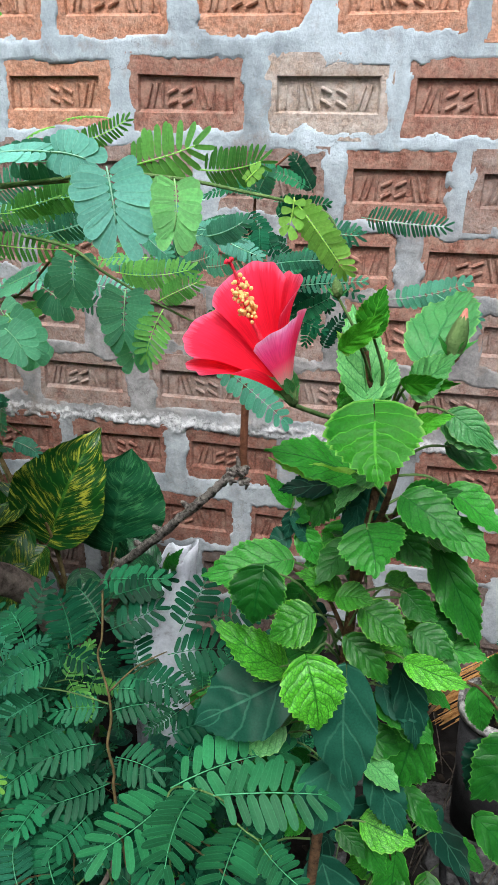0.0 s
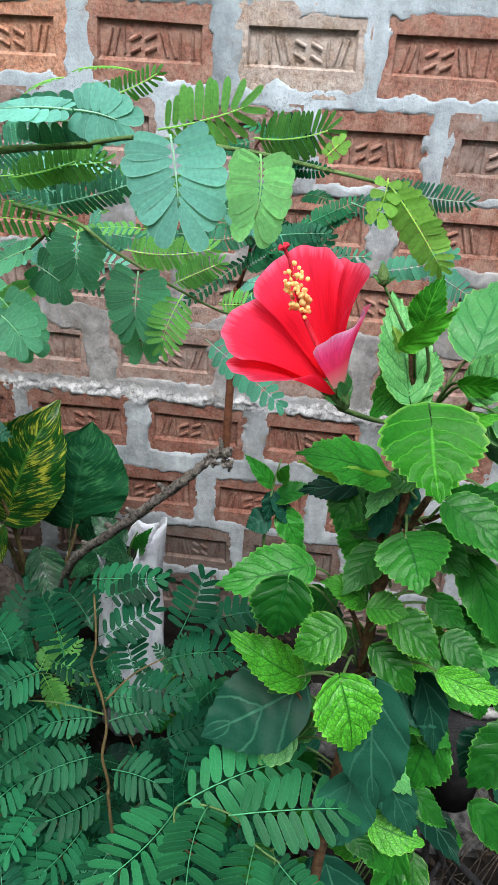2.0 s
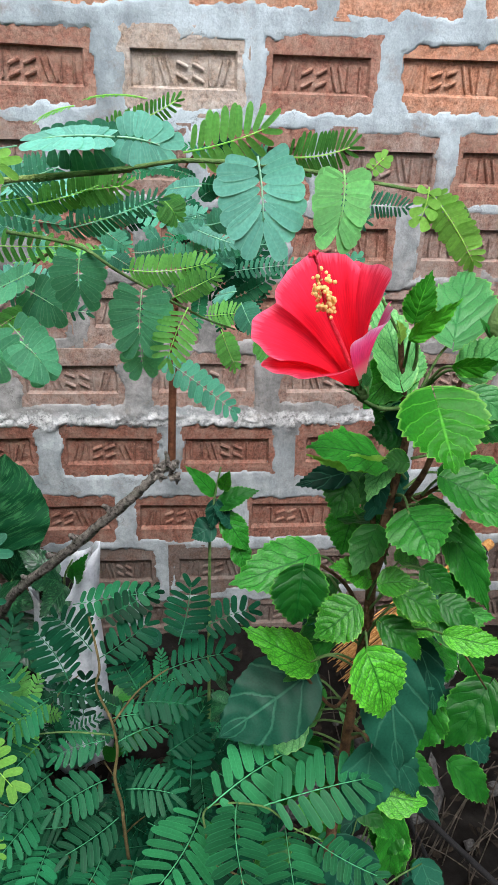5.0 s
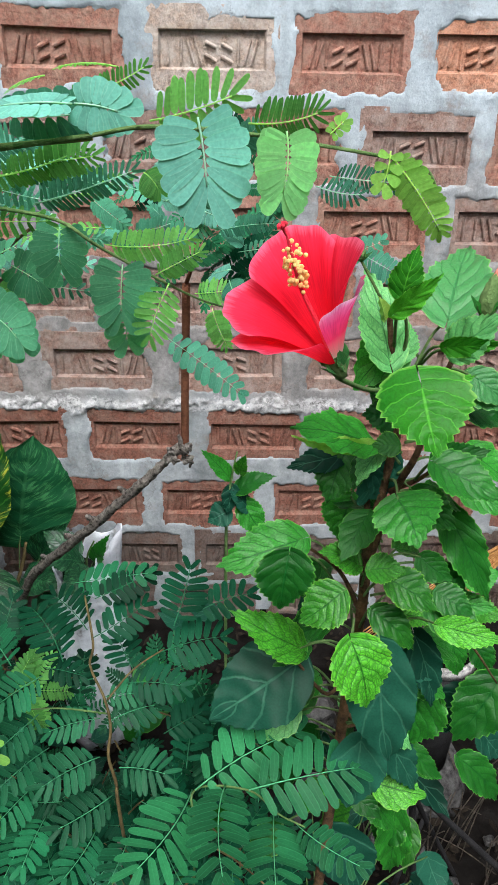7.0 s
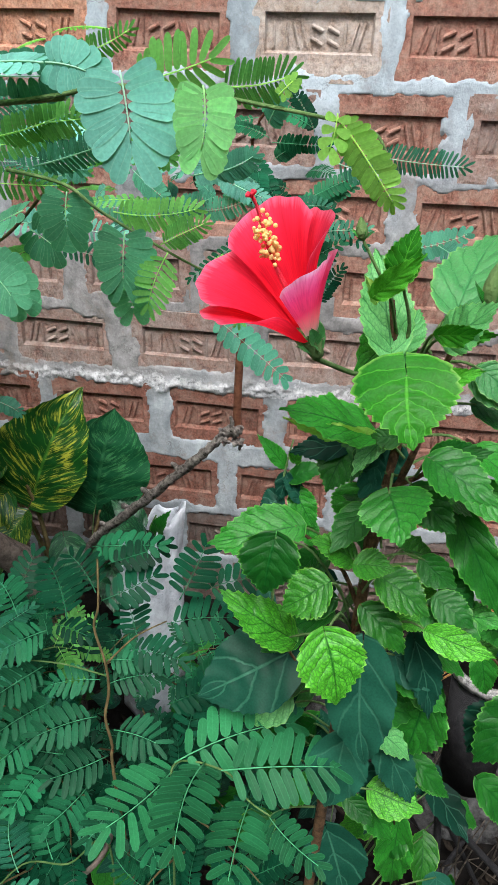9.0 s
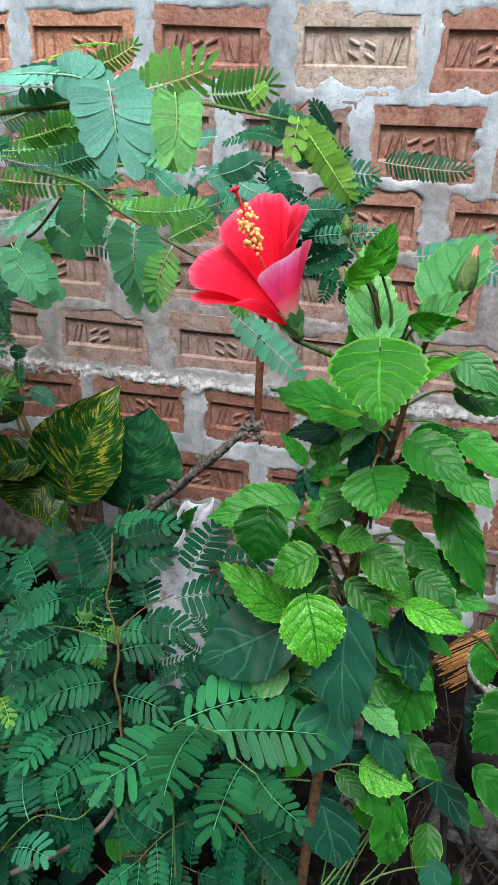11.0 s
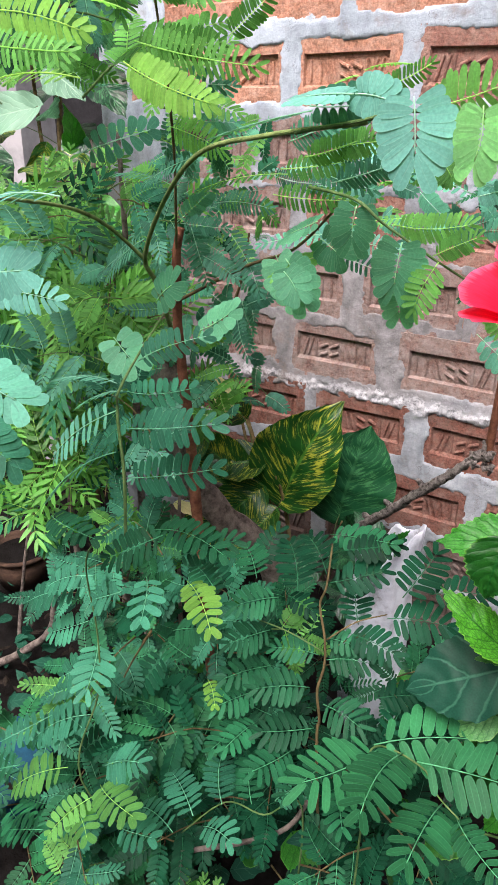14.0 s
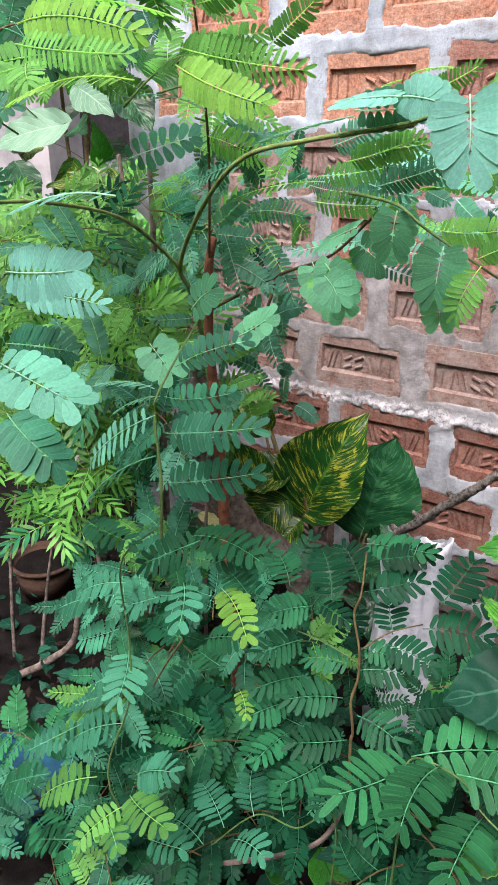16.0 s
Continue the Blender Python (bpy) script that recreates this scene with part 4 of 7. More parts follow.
# ---- feathery bush in front ----
feather_bush = thing("feather_leaved_bush", (0.085, 0.47, 0.0), "low bush of dark green feathery leaves on thin stems", "shrub")
tube("stem", [(0.09, 0.46, -0.02), (0.095, 0.46, 0.3), (0.085, 0.44, 0.5976), (0.0829, 0.445, 0.635), (0.0788, 0.445, 0.6682), (0.0816, 0.45, 0.6941), (0.0781, 0.455, 0.7194), (0.0668, 0.465, 0.745), (0.0696, 0.47, 0.7634), (0.0592, 0.5, 0.7863)], 0.0017, 0.0009, STEM_BROWN, feather_bush, sides=6)
tube("stem", [(0.11, 0.47, -0.02), (0.14, 0.42, 0.4), (0.1509, 0.39, 0.6428), (0.1511, 0.4, 0.6859), (0.1905, 0.39, 0.6986), (0.2092, 0.365, 0.7082), (0.2277, 0.355, 0.7076)], 0.0011, 0.0006, STEM_GREEN, feather_bush)
tube("stem", [(0.0799, 0.455, 0.7194), (0.0993, 0.47, 0.7366), (0.1231, 0.48, 0.7486)], 0.0009, 0.0006, STEM_BROWN, feather_bush)
tube("stem", [(0.081, 0.455, 0.7042), (0.0452, 0.45, 0.7157), (0.0183, 0.44, 0.7246)], 0.0009, 0.0006, STEM_GREEN, feather_bush)
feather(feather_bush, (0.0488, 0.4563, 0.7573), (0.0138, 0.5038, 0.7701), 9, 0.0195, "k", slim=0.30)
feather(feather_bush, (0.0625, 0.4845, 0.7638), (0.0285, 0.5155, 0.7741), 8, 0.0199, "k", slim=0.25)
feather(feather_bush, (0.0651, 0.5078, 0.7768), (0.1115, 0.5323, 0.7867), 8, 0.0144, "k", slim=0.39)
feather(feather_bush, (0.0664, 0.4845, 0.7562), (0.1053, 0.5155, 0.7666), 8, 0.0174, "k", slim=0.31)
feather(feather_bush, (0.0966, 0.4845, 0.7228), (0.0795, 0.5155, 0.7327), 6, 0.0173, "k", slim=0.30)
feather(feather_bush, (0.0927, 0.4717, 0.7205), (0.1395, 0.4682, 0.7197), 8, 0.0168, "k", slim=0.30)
feather(feather_bush, (0.0763, 0.4635, 0.7136), (0.1071, 0.4665, 0.7142), 6, 0.0127, "n", slim=0.35)
feather(feather_bush, (0.0802, 0.4523, 0.6985), (0.1192, 0.4677, 0.7011), 7, 0.0165, "n", slim=0.31)
feather(feather_bush, (0.0877, 0.44, 0.6612), (0.1263, 0.434, 0.6606), 7, 0.0202, "n", slim=0.23)
feather(feather_bush, (0.0723, 0.4562, 0.6979), (0.0332, 0.4438, 0.6963), 8, 0.0140, "n", slim=0.31)
feather(feather_bush, (0.073, 0.441, 0.6723), (0.0324, 0.413, 0.6718), 8, 0.0185, "n", slim=0.29)
feather(feather_bush, (0.0799, 0.4405, 0.6278), (0.0407, 0.4095, 0.6283), 8, 0.0191, "n", slim=0.28)
feather(feather_bush, (0.0331, 0.4512, 0.7479), (0.0043, 0.4228, 0.7446), 8, 0.0177, "n", slim=0.24)
feather(feather_bush, (0.0288, 0.4737, 0.7349), (0.0607, 0.4662, 0.7332), 6, 0.0121, "k", slim=0.38)
feather(feather_bush, (0.0263, 0.4492, 0.7099), (0.0024, 0.4148, 0.7076), 8, 0.0181, "n", slim=0.24)
feather(feather_bush, (0.0267, 0.46, 0.6605), (-0.0063, 0.42, 0.6579), 8, 0.0170, "n", slim=0.32)
feather(feather_bush, (0.0172, 0.4502, 0.6328), (-0.0068, 0.4098, 0.6324), 8, 0.0180, "n", slim=0.28)
feather(feather_bush, (0.0249, 0.4337, 0.611), (0.0182, 0.3862, 0.6152), 8, 0.0147, "n", slim=0.35)
feather(feather_bush, (0.0041, 0.4362, 0.6021), (0.0041, 0.3838, 0.607), 8, 0.0148, "n", slim=0.37)
feather(feather_bush, (0.0682, 0.4225, 0.6103), (0.0515, 0.3775, 0.6165), 8, 0.0174, "n", slim=0.30)
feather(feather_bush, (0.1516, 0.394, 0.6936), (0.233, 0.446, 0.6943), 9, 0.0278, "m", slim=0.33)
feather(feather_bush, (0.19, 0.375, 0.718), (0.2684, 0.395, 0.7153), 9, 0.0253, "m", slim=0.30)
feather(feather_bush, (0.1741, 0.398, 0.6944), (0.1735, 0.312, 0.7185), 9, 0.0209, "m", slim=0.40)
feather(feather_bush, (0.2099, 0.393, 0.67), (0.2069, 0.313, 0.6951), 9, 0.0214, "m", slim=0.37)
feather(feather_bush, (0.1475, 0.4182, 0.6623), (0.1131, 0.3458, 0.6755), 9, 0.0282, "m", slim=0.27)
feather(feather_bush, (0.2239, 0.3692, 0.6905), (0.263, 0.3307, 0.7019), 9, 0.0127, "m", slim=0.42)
feather(feather_bush, (0.1305, 0.4933, 0.7604), (0.1412, 0.5468, 0.7816), 8, 0.0208, "k", slim=0.30)
feather(feather_bush, (0.148, 0.5115, 0.7592), (0.1942, 0.5285, 0.766), 7, 0.0173, "k", slim=0.35)
feather(feather_bush, (0.1194, 0.4933, 0.7335), (0.1717, 0.5068, 0.7379), 8, 0.0203, "k", slim=0.29)
feather(feather_bush, (0.1388, 0.471, 0.6215), (0.1434, 0.529, 0.6382), 7, 0.0212, "k", slim=0.35)
feather(feather_bush, (0.1047, 0.4325, 0.6307), (0.1431, 0.4075, 0.6309), 7, 0.0170, "n", slim=0.33)
feather(feather_bush, (0.0953, 0.4225, 0.6031), (0.0848, 0.3775, 0.6092), 7, 0.0166, "n", slim=0.34)
feather(feather_bush, (0.1182, 0.49, 0.6426), (0.1523, 0.51, 0.6484), 7, 0.0171, "k", slim=0.29)
feather(feather_bush, (0.1196, 0.5125, 0.595), (0.1726, 0.5275, 0.6001), 7, 0.0170, "k", slim=0.39)
feather(feather_bush, (0.0504, 0.48, 0.6935), (0.0483, 0.52, 0.7058), 6, 0.0155, "k", slim=0.38)
feather(feather_bush, (0.0344, 0.45, 0.608), (0.0011, 0.45, 0.6082), 7, 0.0161, "n", slim=0.25)
feather(feather_bush, (0.1258, 0.4, 0.6217), (0.1461, 0.36, 0.6302), 7, 0.0158, "n", slim=0.35)
feather(feather_bush, (0.0135, 0.445, 0.764), (-0.0162, 0.475, 0.7702), 7, 0.0166, "n", slim=0.31)


# ---- tall feathery tree ----
feather_tree = thing("feather_leaved_tree", (-0.22, 0.62, 0.0), "young tree with reddish stems and bluish feathery leaves", "tree")
tube("trunk", [(-0.215, 0.68, -0.03), (-0.2, 0.68, 0.3), (-0.215, 0.66, 0.7261), (-0.2084, 0.64, 0.8284), (-0.2008, 0.62, 0.9193), (-0.1847, 0.6, 1.0008), (-0.1784, 0.6, 1.0308)], 0.0085, 0.004, BARK_RED, feather_tree, sides=9, knobbly=0.1)
tube("limb", [(-0.1915, 0.6, 0.9122), (-0.1466, 0.52, 0.9891), (-0.1376, 0.493, 1.018), (-0.0917, 0.46, 1.0662), (-0.0116, 0.4, 1.1095), (0.0532, 0.375, 1.1219), (0.1178, 0.367, 1.1291)], 0.0026, 0.0012, LIMB_GREEN, feather_tree, sides=7)
tube("limb", [(-0.1376, 0.493, 1.018), (-0.1379, 0.45, 1.0498), (-0.0874, 0.36, 1.0749), (-0.0498, 0.27, 1.0898), (-0.04, 0.22, 1.0928)], 0.0019, 0.0009, LIMB_GREEN, feather_tree)
tube("limb", [(0.0754, 0.37, 1.1239), (0.1181, 0.362, 1.1303), (0.144, 0.35, 1.1342), (0.1831, 0.345, 1.1323), (0.211, 0.335, 1.129), (0.2359, 0.328, 1.1254), (0.2495, 0.325, 1.1219), (0.2557, 0.325, 1.1119)], 0.0012, 0.0005, STEM_GREEN, feather_tree)
tube("limb", [(-0.1908, 0.6, 0.9509), (-0.0767, 0.56, 1.0074), (-0.0034, 0.52, 1.0359), (0.0609, 0.46, 1.0774)], 0.002, 0.0009, STEM_BROWN, feather_tree)
tube("limb", [(0.0394, 0.46, 1.0894), (0.0798, 0.447, 1.0845), (0.1038, 0.445, 1.0699), (0.1486, 0.47, 1.0391), (0.1724, 0.5, 1.0227)], 0.0012, 0.0006, STEM_GREEN, feather_tree)
tube("limb", [(-0.0493, 0.35, 0.8364), (-0.0465, 0.35, 0.8913), (-0.0584, 0.36, 0.9351), (-0.0588, 0.37, 0.9566), (-0.1248, 0.5, 0.9689)], 0.0014, 0.0009, STEM_GREEN, feather_tree)
tube("limb", [(-0.1847, 0.6, 1.0008), (-0.1459, 0.55, 1.1102), (-0.1171, 0.5, 1.1886), (-0.1089, 0.48, 1.2283)], 0.0016, 0.0008, STEM_BROWN, feather_tree)
tube("stem", [(-0.2354, 0.64, 0.8667), (-0.1334, 0.62, 0.9428), (-0.1076, 0.62, 1.0292)], 0.003, 0.001, STEM_BROWN, feather_tree)
feather(feather_tree, (0.1655, 0.3, 1.1384), (0.1683, 0.3, 1.1162), 8, 0.0162, "u", slim=0.42, fold=0.08, rake=112, close=92, taper=0.96, droop=0.05, sag=0.03, flat=0.4)
feather(feather_tree, (0.1946, 0.294, 1.1349), (0.1939, 0.294, 1.1154), 11, 0.0102, "i", slim=0.49, fold=0.08, rake=112, close=92, taper=0.96, droop=0.05, sag=0.03, flat=0.4)
feather(feather_tree, (0.0815, 0.446, 1.081), (0.08, 0.446, 1.0601), 6, 0.0167, "o", slim=0.48, fold=0.08, rake=112, close=92, taper=0.96, droop=0.05, sag=0.03, flat=0.4)
feather(feather_tree, (0.1149, 0.445, 1.0613), (0.1124, 0.445, 1.0331), 8, 0.0178, "o", slim=0.44, fold=0.08, rake=112, close=92, taper=0.96, droop=0.05, sag=0.03, flat=0.4)
feather(feather_tree, (0.1413, 0.44, 1.052), (0.1287, 0.44, 1.0195), 9, 0.0132, "l", slim=0.26)
feather(feather_tree, (0.1122, 0.46, 1.0273), (0.1126, 0.46, 1.0114), 5, 0.0138, "o", slim=0.51, fold=0.08, rake=112, close=92, taper=0.96, droop=0.05, sag=0.03, flat=0.4)
feather(feather_tree, (0.1098, 0.7, 0.942), (0.1872, 0.7, 0.8809), 11, 0.0172, "t", slim=0.5)
feather(feather_tree, (0.1118, 0.362, 1.1416), (0.0814, 0.362, 1.1402), 8, 0.0118, "u", 30, slim=0.66, fold=0.08, rake=112, close=92, taper=0.96, droop=0.05, sag=0.03, flat=0.4)
feather(feather_tree, (0.1127, 0.362, 1.142), (0.1308, 0.362, 1.139), 6, 0.0108, "u", 30, slim=0.66, fold=0.08, rake=112, close=92, taper=0.96, droop=0.05, sag=0.03, flat=0.4)
feather(feather_tree, (0.1397, 0.39, 1.1358), (0.1774, 0.39, 1.1468), 10, 0.0147, "l", 52, slim=0.25)
feather(feather_tree, (0.1835, 0.372, 1.1358), (0.2137, 0.372, 1.1406), 15, 0.0102, "l", 55, slim=0.19)
feather(feather_tree, (0.2355, 0.327, 1.127), (0.2588, 0.327, 1.0983), 17, 0.0076, "y", 40, slim=0.37)
feather(feather_tree, (0.2357, 0.326, 1.1279), (0.2336, 0.326, 1.1152), 4, 0.0061, "y", slim=0.66, fold=0.08, rake=112, close=92, taper=0.96, droop=0.05, sag=0.03, flat=0.4)
feather(feather_tree, (0.2137, 0.333, 1.1327), (0.2187, 0.333, 1.1376), 4, 0.0043, "y", slim=0.66, fold=0.08, rake=112, close=92, taper=0.96, droop=0.05, sag=0.03, flat=0.4)
feather(feather_tree, (0.1031, 0.46, 1.0695), (0.1537, 0.46, 1.0739), 17, 0.0102, "l", 48, slim=0.27)
feather(feather_tree, (0.1313, 0.46, 1.0523), (0.1584, 0.46, 1.0663), 14, 0.0082, "l", 40, slim=0.26)
feather(feather_tree, (0.0758, 0.42, 1.0961), (0.1282, 0.42, 1.1132), 19, 0.0090, "t", 55, slim=0.24)
feather(feather_tree, (0.0655, 0.4, 1.1105), (0.1078, 0.4, 1.1237), 17, 0.0084, "l", 55, slim=0.27)
feather(feather_tree, (0.0426, 0.5, 1.1062), (0.0963, 0.5, 1.0973), 17, 0.0092, "t", 50, slim=0.26)
feather(feather_tree, (0.0809, 0.74, 1.0558), (0.1161, 0.74, 1.0684), 9, 0.0111, "k", slim=0.37)
feather(feather_tree, (0.1361, 0.74, 1.0019), (0.1937, 0.74, 1.048), 22, 0.0123, "n", slim=0.28)
feather(feather_tree, (0.1636, 0.75, 0.9946), (0.2189, 0.75, 1.0391), 13, 0.0126, "k", 20, slim=0.44)
feather(feather_tree, (0.1692, 0.76, 0.9753), (0.229, 0.76, 1.0075), 13, 0.0120, "n", slim=0.44)
feather(feather_tree, (0.1915, 0.76, 1.0372), (0.2353, 0.76, 1.0591), 12, 0.0107, "n", slim=0.39)
feather(feather_tree, (0.1417, 0.75, 1.038), (0.1314, 0.75, 1.0691), 10, 0.0106, "k", slim=0.33)
feather(feather_tree, (0.1631, 0.5, 1.0226), (0.1732, 0.5, 0.9967), 14, 0.0084, "l", slim=0.31)
feather(feather_tree, (0.1521, 0.5, 1.0319), (0.1754, 0.5, 1.0344), 10, 0.0091, "l", 35, slim=0.24)
feather(feather_tree, (0.1879, 0.52, 1.0117), (0.2, 0.52, 0.9956), 12, 0.0079, "l", slim=0.28)
feather(feather_tree, (0.102, 0.4, 1.1448), (0.1378, 0.4, 1.158), 17, 0.0063, "l", 55, slim=0.27)
feather(feather_tree, (0.0879, 0.42, 1.1537), (0.0699, 0.42, 1.1475), 12, 0.0054, "l", 50, slim=0.27)
feather(feather_tree, (0.1227, 0.42, 1.1578), (0.0936, 0.42, 1.1573), 14, 0.0054, "l", 55, slim=0.27)
feather(feather_tree, (0.0546, 0.4, 1.0431), (0.0646, 0.4, 1.0312), 5, 0.0130, "o", slim=0.57, fold=0.08, rake=112, close=92, taper=0.96, droop=0.05, sag=0.03, flat=0.4)
feather(feather_tree, (0.0446, 0.47, 1.0548), (0.0602, 0.47, 1.0449), 5, 0.0151, "o", 20, slim=0.60, fold=0.08, rake=112, close=92, taper=0.96, droop=0.05, sag=0.03, flat=0.4)
feather(feather_tree, (0.0521, 0.45, 1.0684), (0.0317, 0.45, 1.0587), 6, 0.0143, "o", 30, slim=0.57, fold=0.08, rake=112, close=92, taper=0.96, droop=0.05, sag=0.03, flat=0.4)
feather(feather_tree, (0.3401, 0.95, 0.9766), (0.3958, 0.95, 0.947), 10, 0.0194, "t", slim=0.31)
feather(feather_tree, (0.2279, 0.5, 1.0991), (0.2561, 0.5, 1.0946), 9, 0.0093, "t", 40, slim=0.24)
feather(feather_tree, (0.2509, 0.62, 1.0957), (0.3187, 0.62, 1.0911), 20, 0.0112, "t", 48, slim=0.22)
feather(feather_tree, (0.2825, 1.05, 0.9476), (0.3884, 1.05, 0.9778), 12, 0.0182, "t", 30, slim=0.53)
feather(feather_tree, (0.1917, 0.9, 0.9641), (0.1803, 0.9, 0.9122), 12, 0.0116, "n", slim=0.37)
feather(feather_tree, (0.2026, 0.9, 0.9064), (0.2281, 0.9, 0.9522), 12, 0.0118, "k", slim=0.37)
feather(feather_tree, (0.0447, 0.42, 1.0472), (0.0592, 0.42, 1.0229), 6, 0.0142, "o", slim=0.66, fold=0.08, rake=112, close=92, taper=0.96, droop=0.05, sag=0.03, flat=0.4)
feather(feather_tree, (-0.029, 0.337, 0.9366), (0.0474, 0.337, 0.9582), 11, 0.0145, "s", 22, slim=0.4)
feather(feather_tree, (-0.044, 0.352, 0.8878), (0.0373, 0.352, 0.9181), 11, 0.0151, "s", 40, slim=0.41)
feather(feather_tree, (-0.0404, 0.34, 0.9461), (-0.109, 0.34, 0.8919), 10, 0.0146, "t", slim=0.37)
feather(feather_tree, (-0.0662, 0.37, 0.9519), (-0.1321, 0.37, 0.9413), 10, 0.0114, "t", 45, slim=0.41)
feather(feather_tree, (-0.0614, 0.39, 0.9652), (0.0036, 0.39, 0.9951), 10, 0.0115, "t", 45, slim=0.49)
feather(feather_tree, (-0.0609, 0.37, 0.9471), (-0.1102, 0.37, 0.9229), 8, 0.0095, "t", 45, slim=0.48)
feather(feather_tree, (-0.0564, 0.37, 0.9481), (0.0051, 0.37, 0.9636), 9, 0.0113, "s", 50, slim=0.49)
feather(feather_tree, (-0.0149, 0.31, 0.9329), (-0.0897, 0.31, 0.8711), 9, 0.0132, "s", 30, slim=0.49)
feather(feather_tree, (0.0503, 0.22, 1.0996), (-0.02, 0.22, 1.0878), 12, 0.0095, "u", 30, slim=0.37)
feather(feather_tree, (-0.0314, 0.225, 1.0608), (0.0183, 0.225, 1.0662), 11, 0.0133, "u", 35, slim=0.49, fold=0.08, rake=112, close=92, taper=0.96, droop=0.05, sag=0.03, flat=0.4)
feather(feather_tree, (-0.072, 0.25, 1.0123), (-0.0187, 0.25, 1.0165), 14, 0.0126, "s", 35, slim=0.37)
feather(feather_tree, (-0.0148, 0.2, 1.0239), (0.0337, 0.2, 1.0137), 10, 0.0158, "t", slim=0.49, fold=0.08, rake=112, close=92, taper=0.96, droop=0.05, sag=0.03, flat=0.4)
feather(feather_tree, (-0.0527, 0.23, 0.9793), (-0.0149, 0.23, 0.9579), 8, 0.0165, "s", slim=0.56)
feather(feather_tree, (-0.1154, 0.3, 1.0269), (-0.0426, 0.3, 1.0298), 15, 0.0126, "u", 40, slim=0.37)
feather(feather_tree, (-0.0327, 0.25, 1.1696), (0.0421, 0.25, 1.1604), 20, 0.0090, "y", 35, slim=0.37)
feather(feather_tree, (0.0368, 0.25, 1.1439), (-0.047, 0.25, 1.1359), 17, 0.0088, "y", 25, slim=0.37)
feather(feather_tree, (0.038, 0.277, 1.152), (0.0867, 0.277, 1.1348), 17, 0.0093, "y", 30, slim=0.37)
feather(feather_tree, (-0.0241, 0.24, 1.1601), (0.045, 0.24, 1.1526), 19, 0.0076, "l", 30, slim=0.27)
feather(feather_tree, (-0.0166, 0.35, 1.1689), (0.0659, 0.35, 1.1542), 19, 0.0102, "l", 52, slim=0.27)
feather(feather_tree, (-0.1097, 0.4, 1.1082), (-0.0469, 0.4, 1.1241), 8, 0.0120, "t", 40, slim=0.66, fold=0.08, rake=112, close=92, taper=0.96, droop=0.05, sag=0.03, flat=0.4)
feather(feather_tree, (0.0591, 0.42, 1.1353), (-0.0115, 0.42, 1.1198), 9, 0.0133, "t", 50, slim=0.66, fold=0.08, rake=112, close=92, taper=0.96, droop=0.05, sag=0.03, flat=0.4)
feather(feather_tree, (0.0785, 0.38, 1.1372), (0.1178, 0.38, 1.1396), 8, 0.0113, "t", 50, slim=0.66, fold=0.08, rake=112, close=92, taper=0.96, droop=0.05, sag=0.03, flat=0.4)
feather(feather_tree, (0.0849, 0.4, 1.1163), (0.1122, 0.4, 1.1202), 12, 0.0089, "l", 45, slim=0.24)
feather(feather_tree, (0.0549, 0.4, 1.1185), (0.0838, 0.4, 1.1286), 12, 0.0100, "t", 45, slim=0.18)
feather(feather_tree, (-0.0725, 0.6, 1.0866), (0.0076, 0.6, 1.0858), 31, 0.0094, "t", 40, slim=0.19)
feather(feather_tree, (-0.1227, 0.58, 1.0591), (-0.0599, 0.58, 1.0584), 15, 0.0113, "t", 30, slim=0.23)
feather(feather_tree, (-0.1282, 0.55, 1.0403), (-0.1083, 0.55, 0.9889), 13, 0.0119, "t", slim=0.26)
feather(feather_tree, (-0.0964, 0.56, 1.042), (-0.0573, 0.56, 0.9831), 15, 0.0117, "t", slim=0.29)
feather(feather_tree, (-0.0082, 0.5, 1.0335), (0.017, 0.5, 0.9999), 7, 0.0174, "o", slim=0.66, fold=0.08, rake=112, close=92, taper=0.96, droop=0.05, sag=0.03, flat=0.4)
feather(feather_tree, (0.0306, 0.55, 1.0721), (-0.0008, 0.55, 1.0835), 8, 0.0134, "t", 30, slim=0.21)
feather(feather_tree, (-0.115, 0.55, 1.0151), (-0.0765, 0.55, 0.9984), 12, 0.0111, "t", slim=0.29)
feather(feather_tree, (-0.0915, 0.45, 0.9939), (-0.0736, 0.45, 1.0105), 5, 0.0179, "o", slim=0.51, fold=0.08, rake=112, close=92, taper=0.96, droop=0.05, sag=0.03, flat=0.4)
feather(feather_tree, (-0.1131, 0.42, 0.968), (-0.0956, 0.42, 0.9516), 4, 0.0210, "o", slim=0.64, fold=0.08, rake=112, close=92, taper=0.96, droop=0.05, sag=0.03, flat=0.4)
feather(feather_tree, (-0.0484, 0.45, 0.9768), (-0.0188, 0.45, 0.9954), 7, 0.0154, "o", slim=0.61, fold=0.08, rake=112, close=92, taper=0.96, droop=0.05, sag=0.03, flat=0.4)
feather(feather_tree, (-0.0207, 0.45, 1.1806), (0.0133, 0.45, 1.2038), 15, 0.0095, "l", 40, slim=0.27)
feather(feather_tree, (-0.0577, 0.42, 1.2028), (-0.0173, 0.42, 1.2158), 15, 0.0109, "l", 45, slim=0.22)
feather(feather_tree, (-0.0424, 0.4, 1.1962), (-0.1041, 0.4, 1.2098), 17, 0.0112, "l", 50, slim=0.24)
feather(feather_tree, (-0.0309, 0.38, 1.208), (-0.1244, 0.38, 1.2214), 19, 0.0106, "l", 55, slim=0.27)
feather(feather_tree, (-0.0042, 0.34, 1.1787), (-0.1151, 0.34, 1.1933), 19, 0.0097, "l", 55, slim=0.27)
feather(feather_tree, (-0.0884, 0.46, 1.2168), (-0.0261, 0.46, 1.2356), 15, 0.0119, "l", 40, slim=0.27)
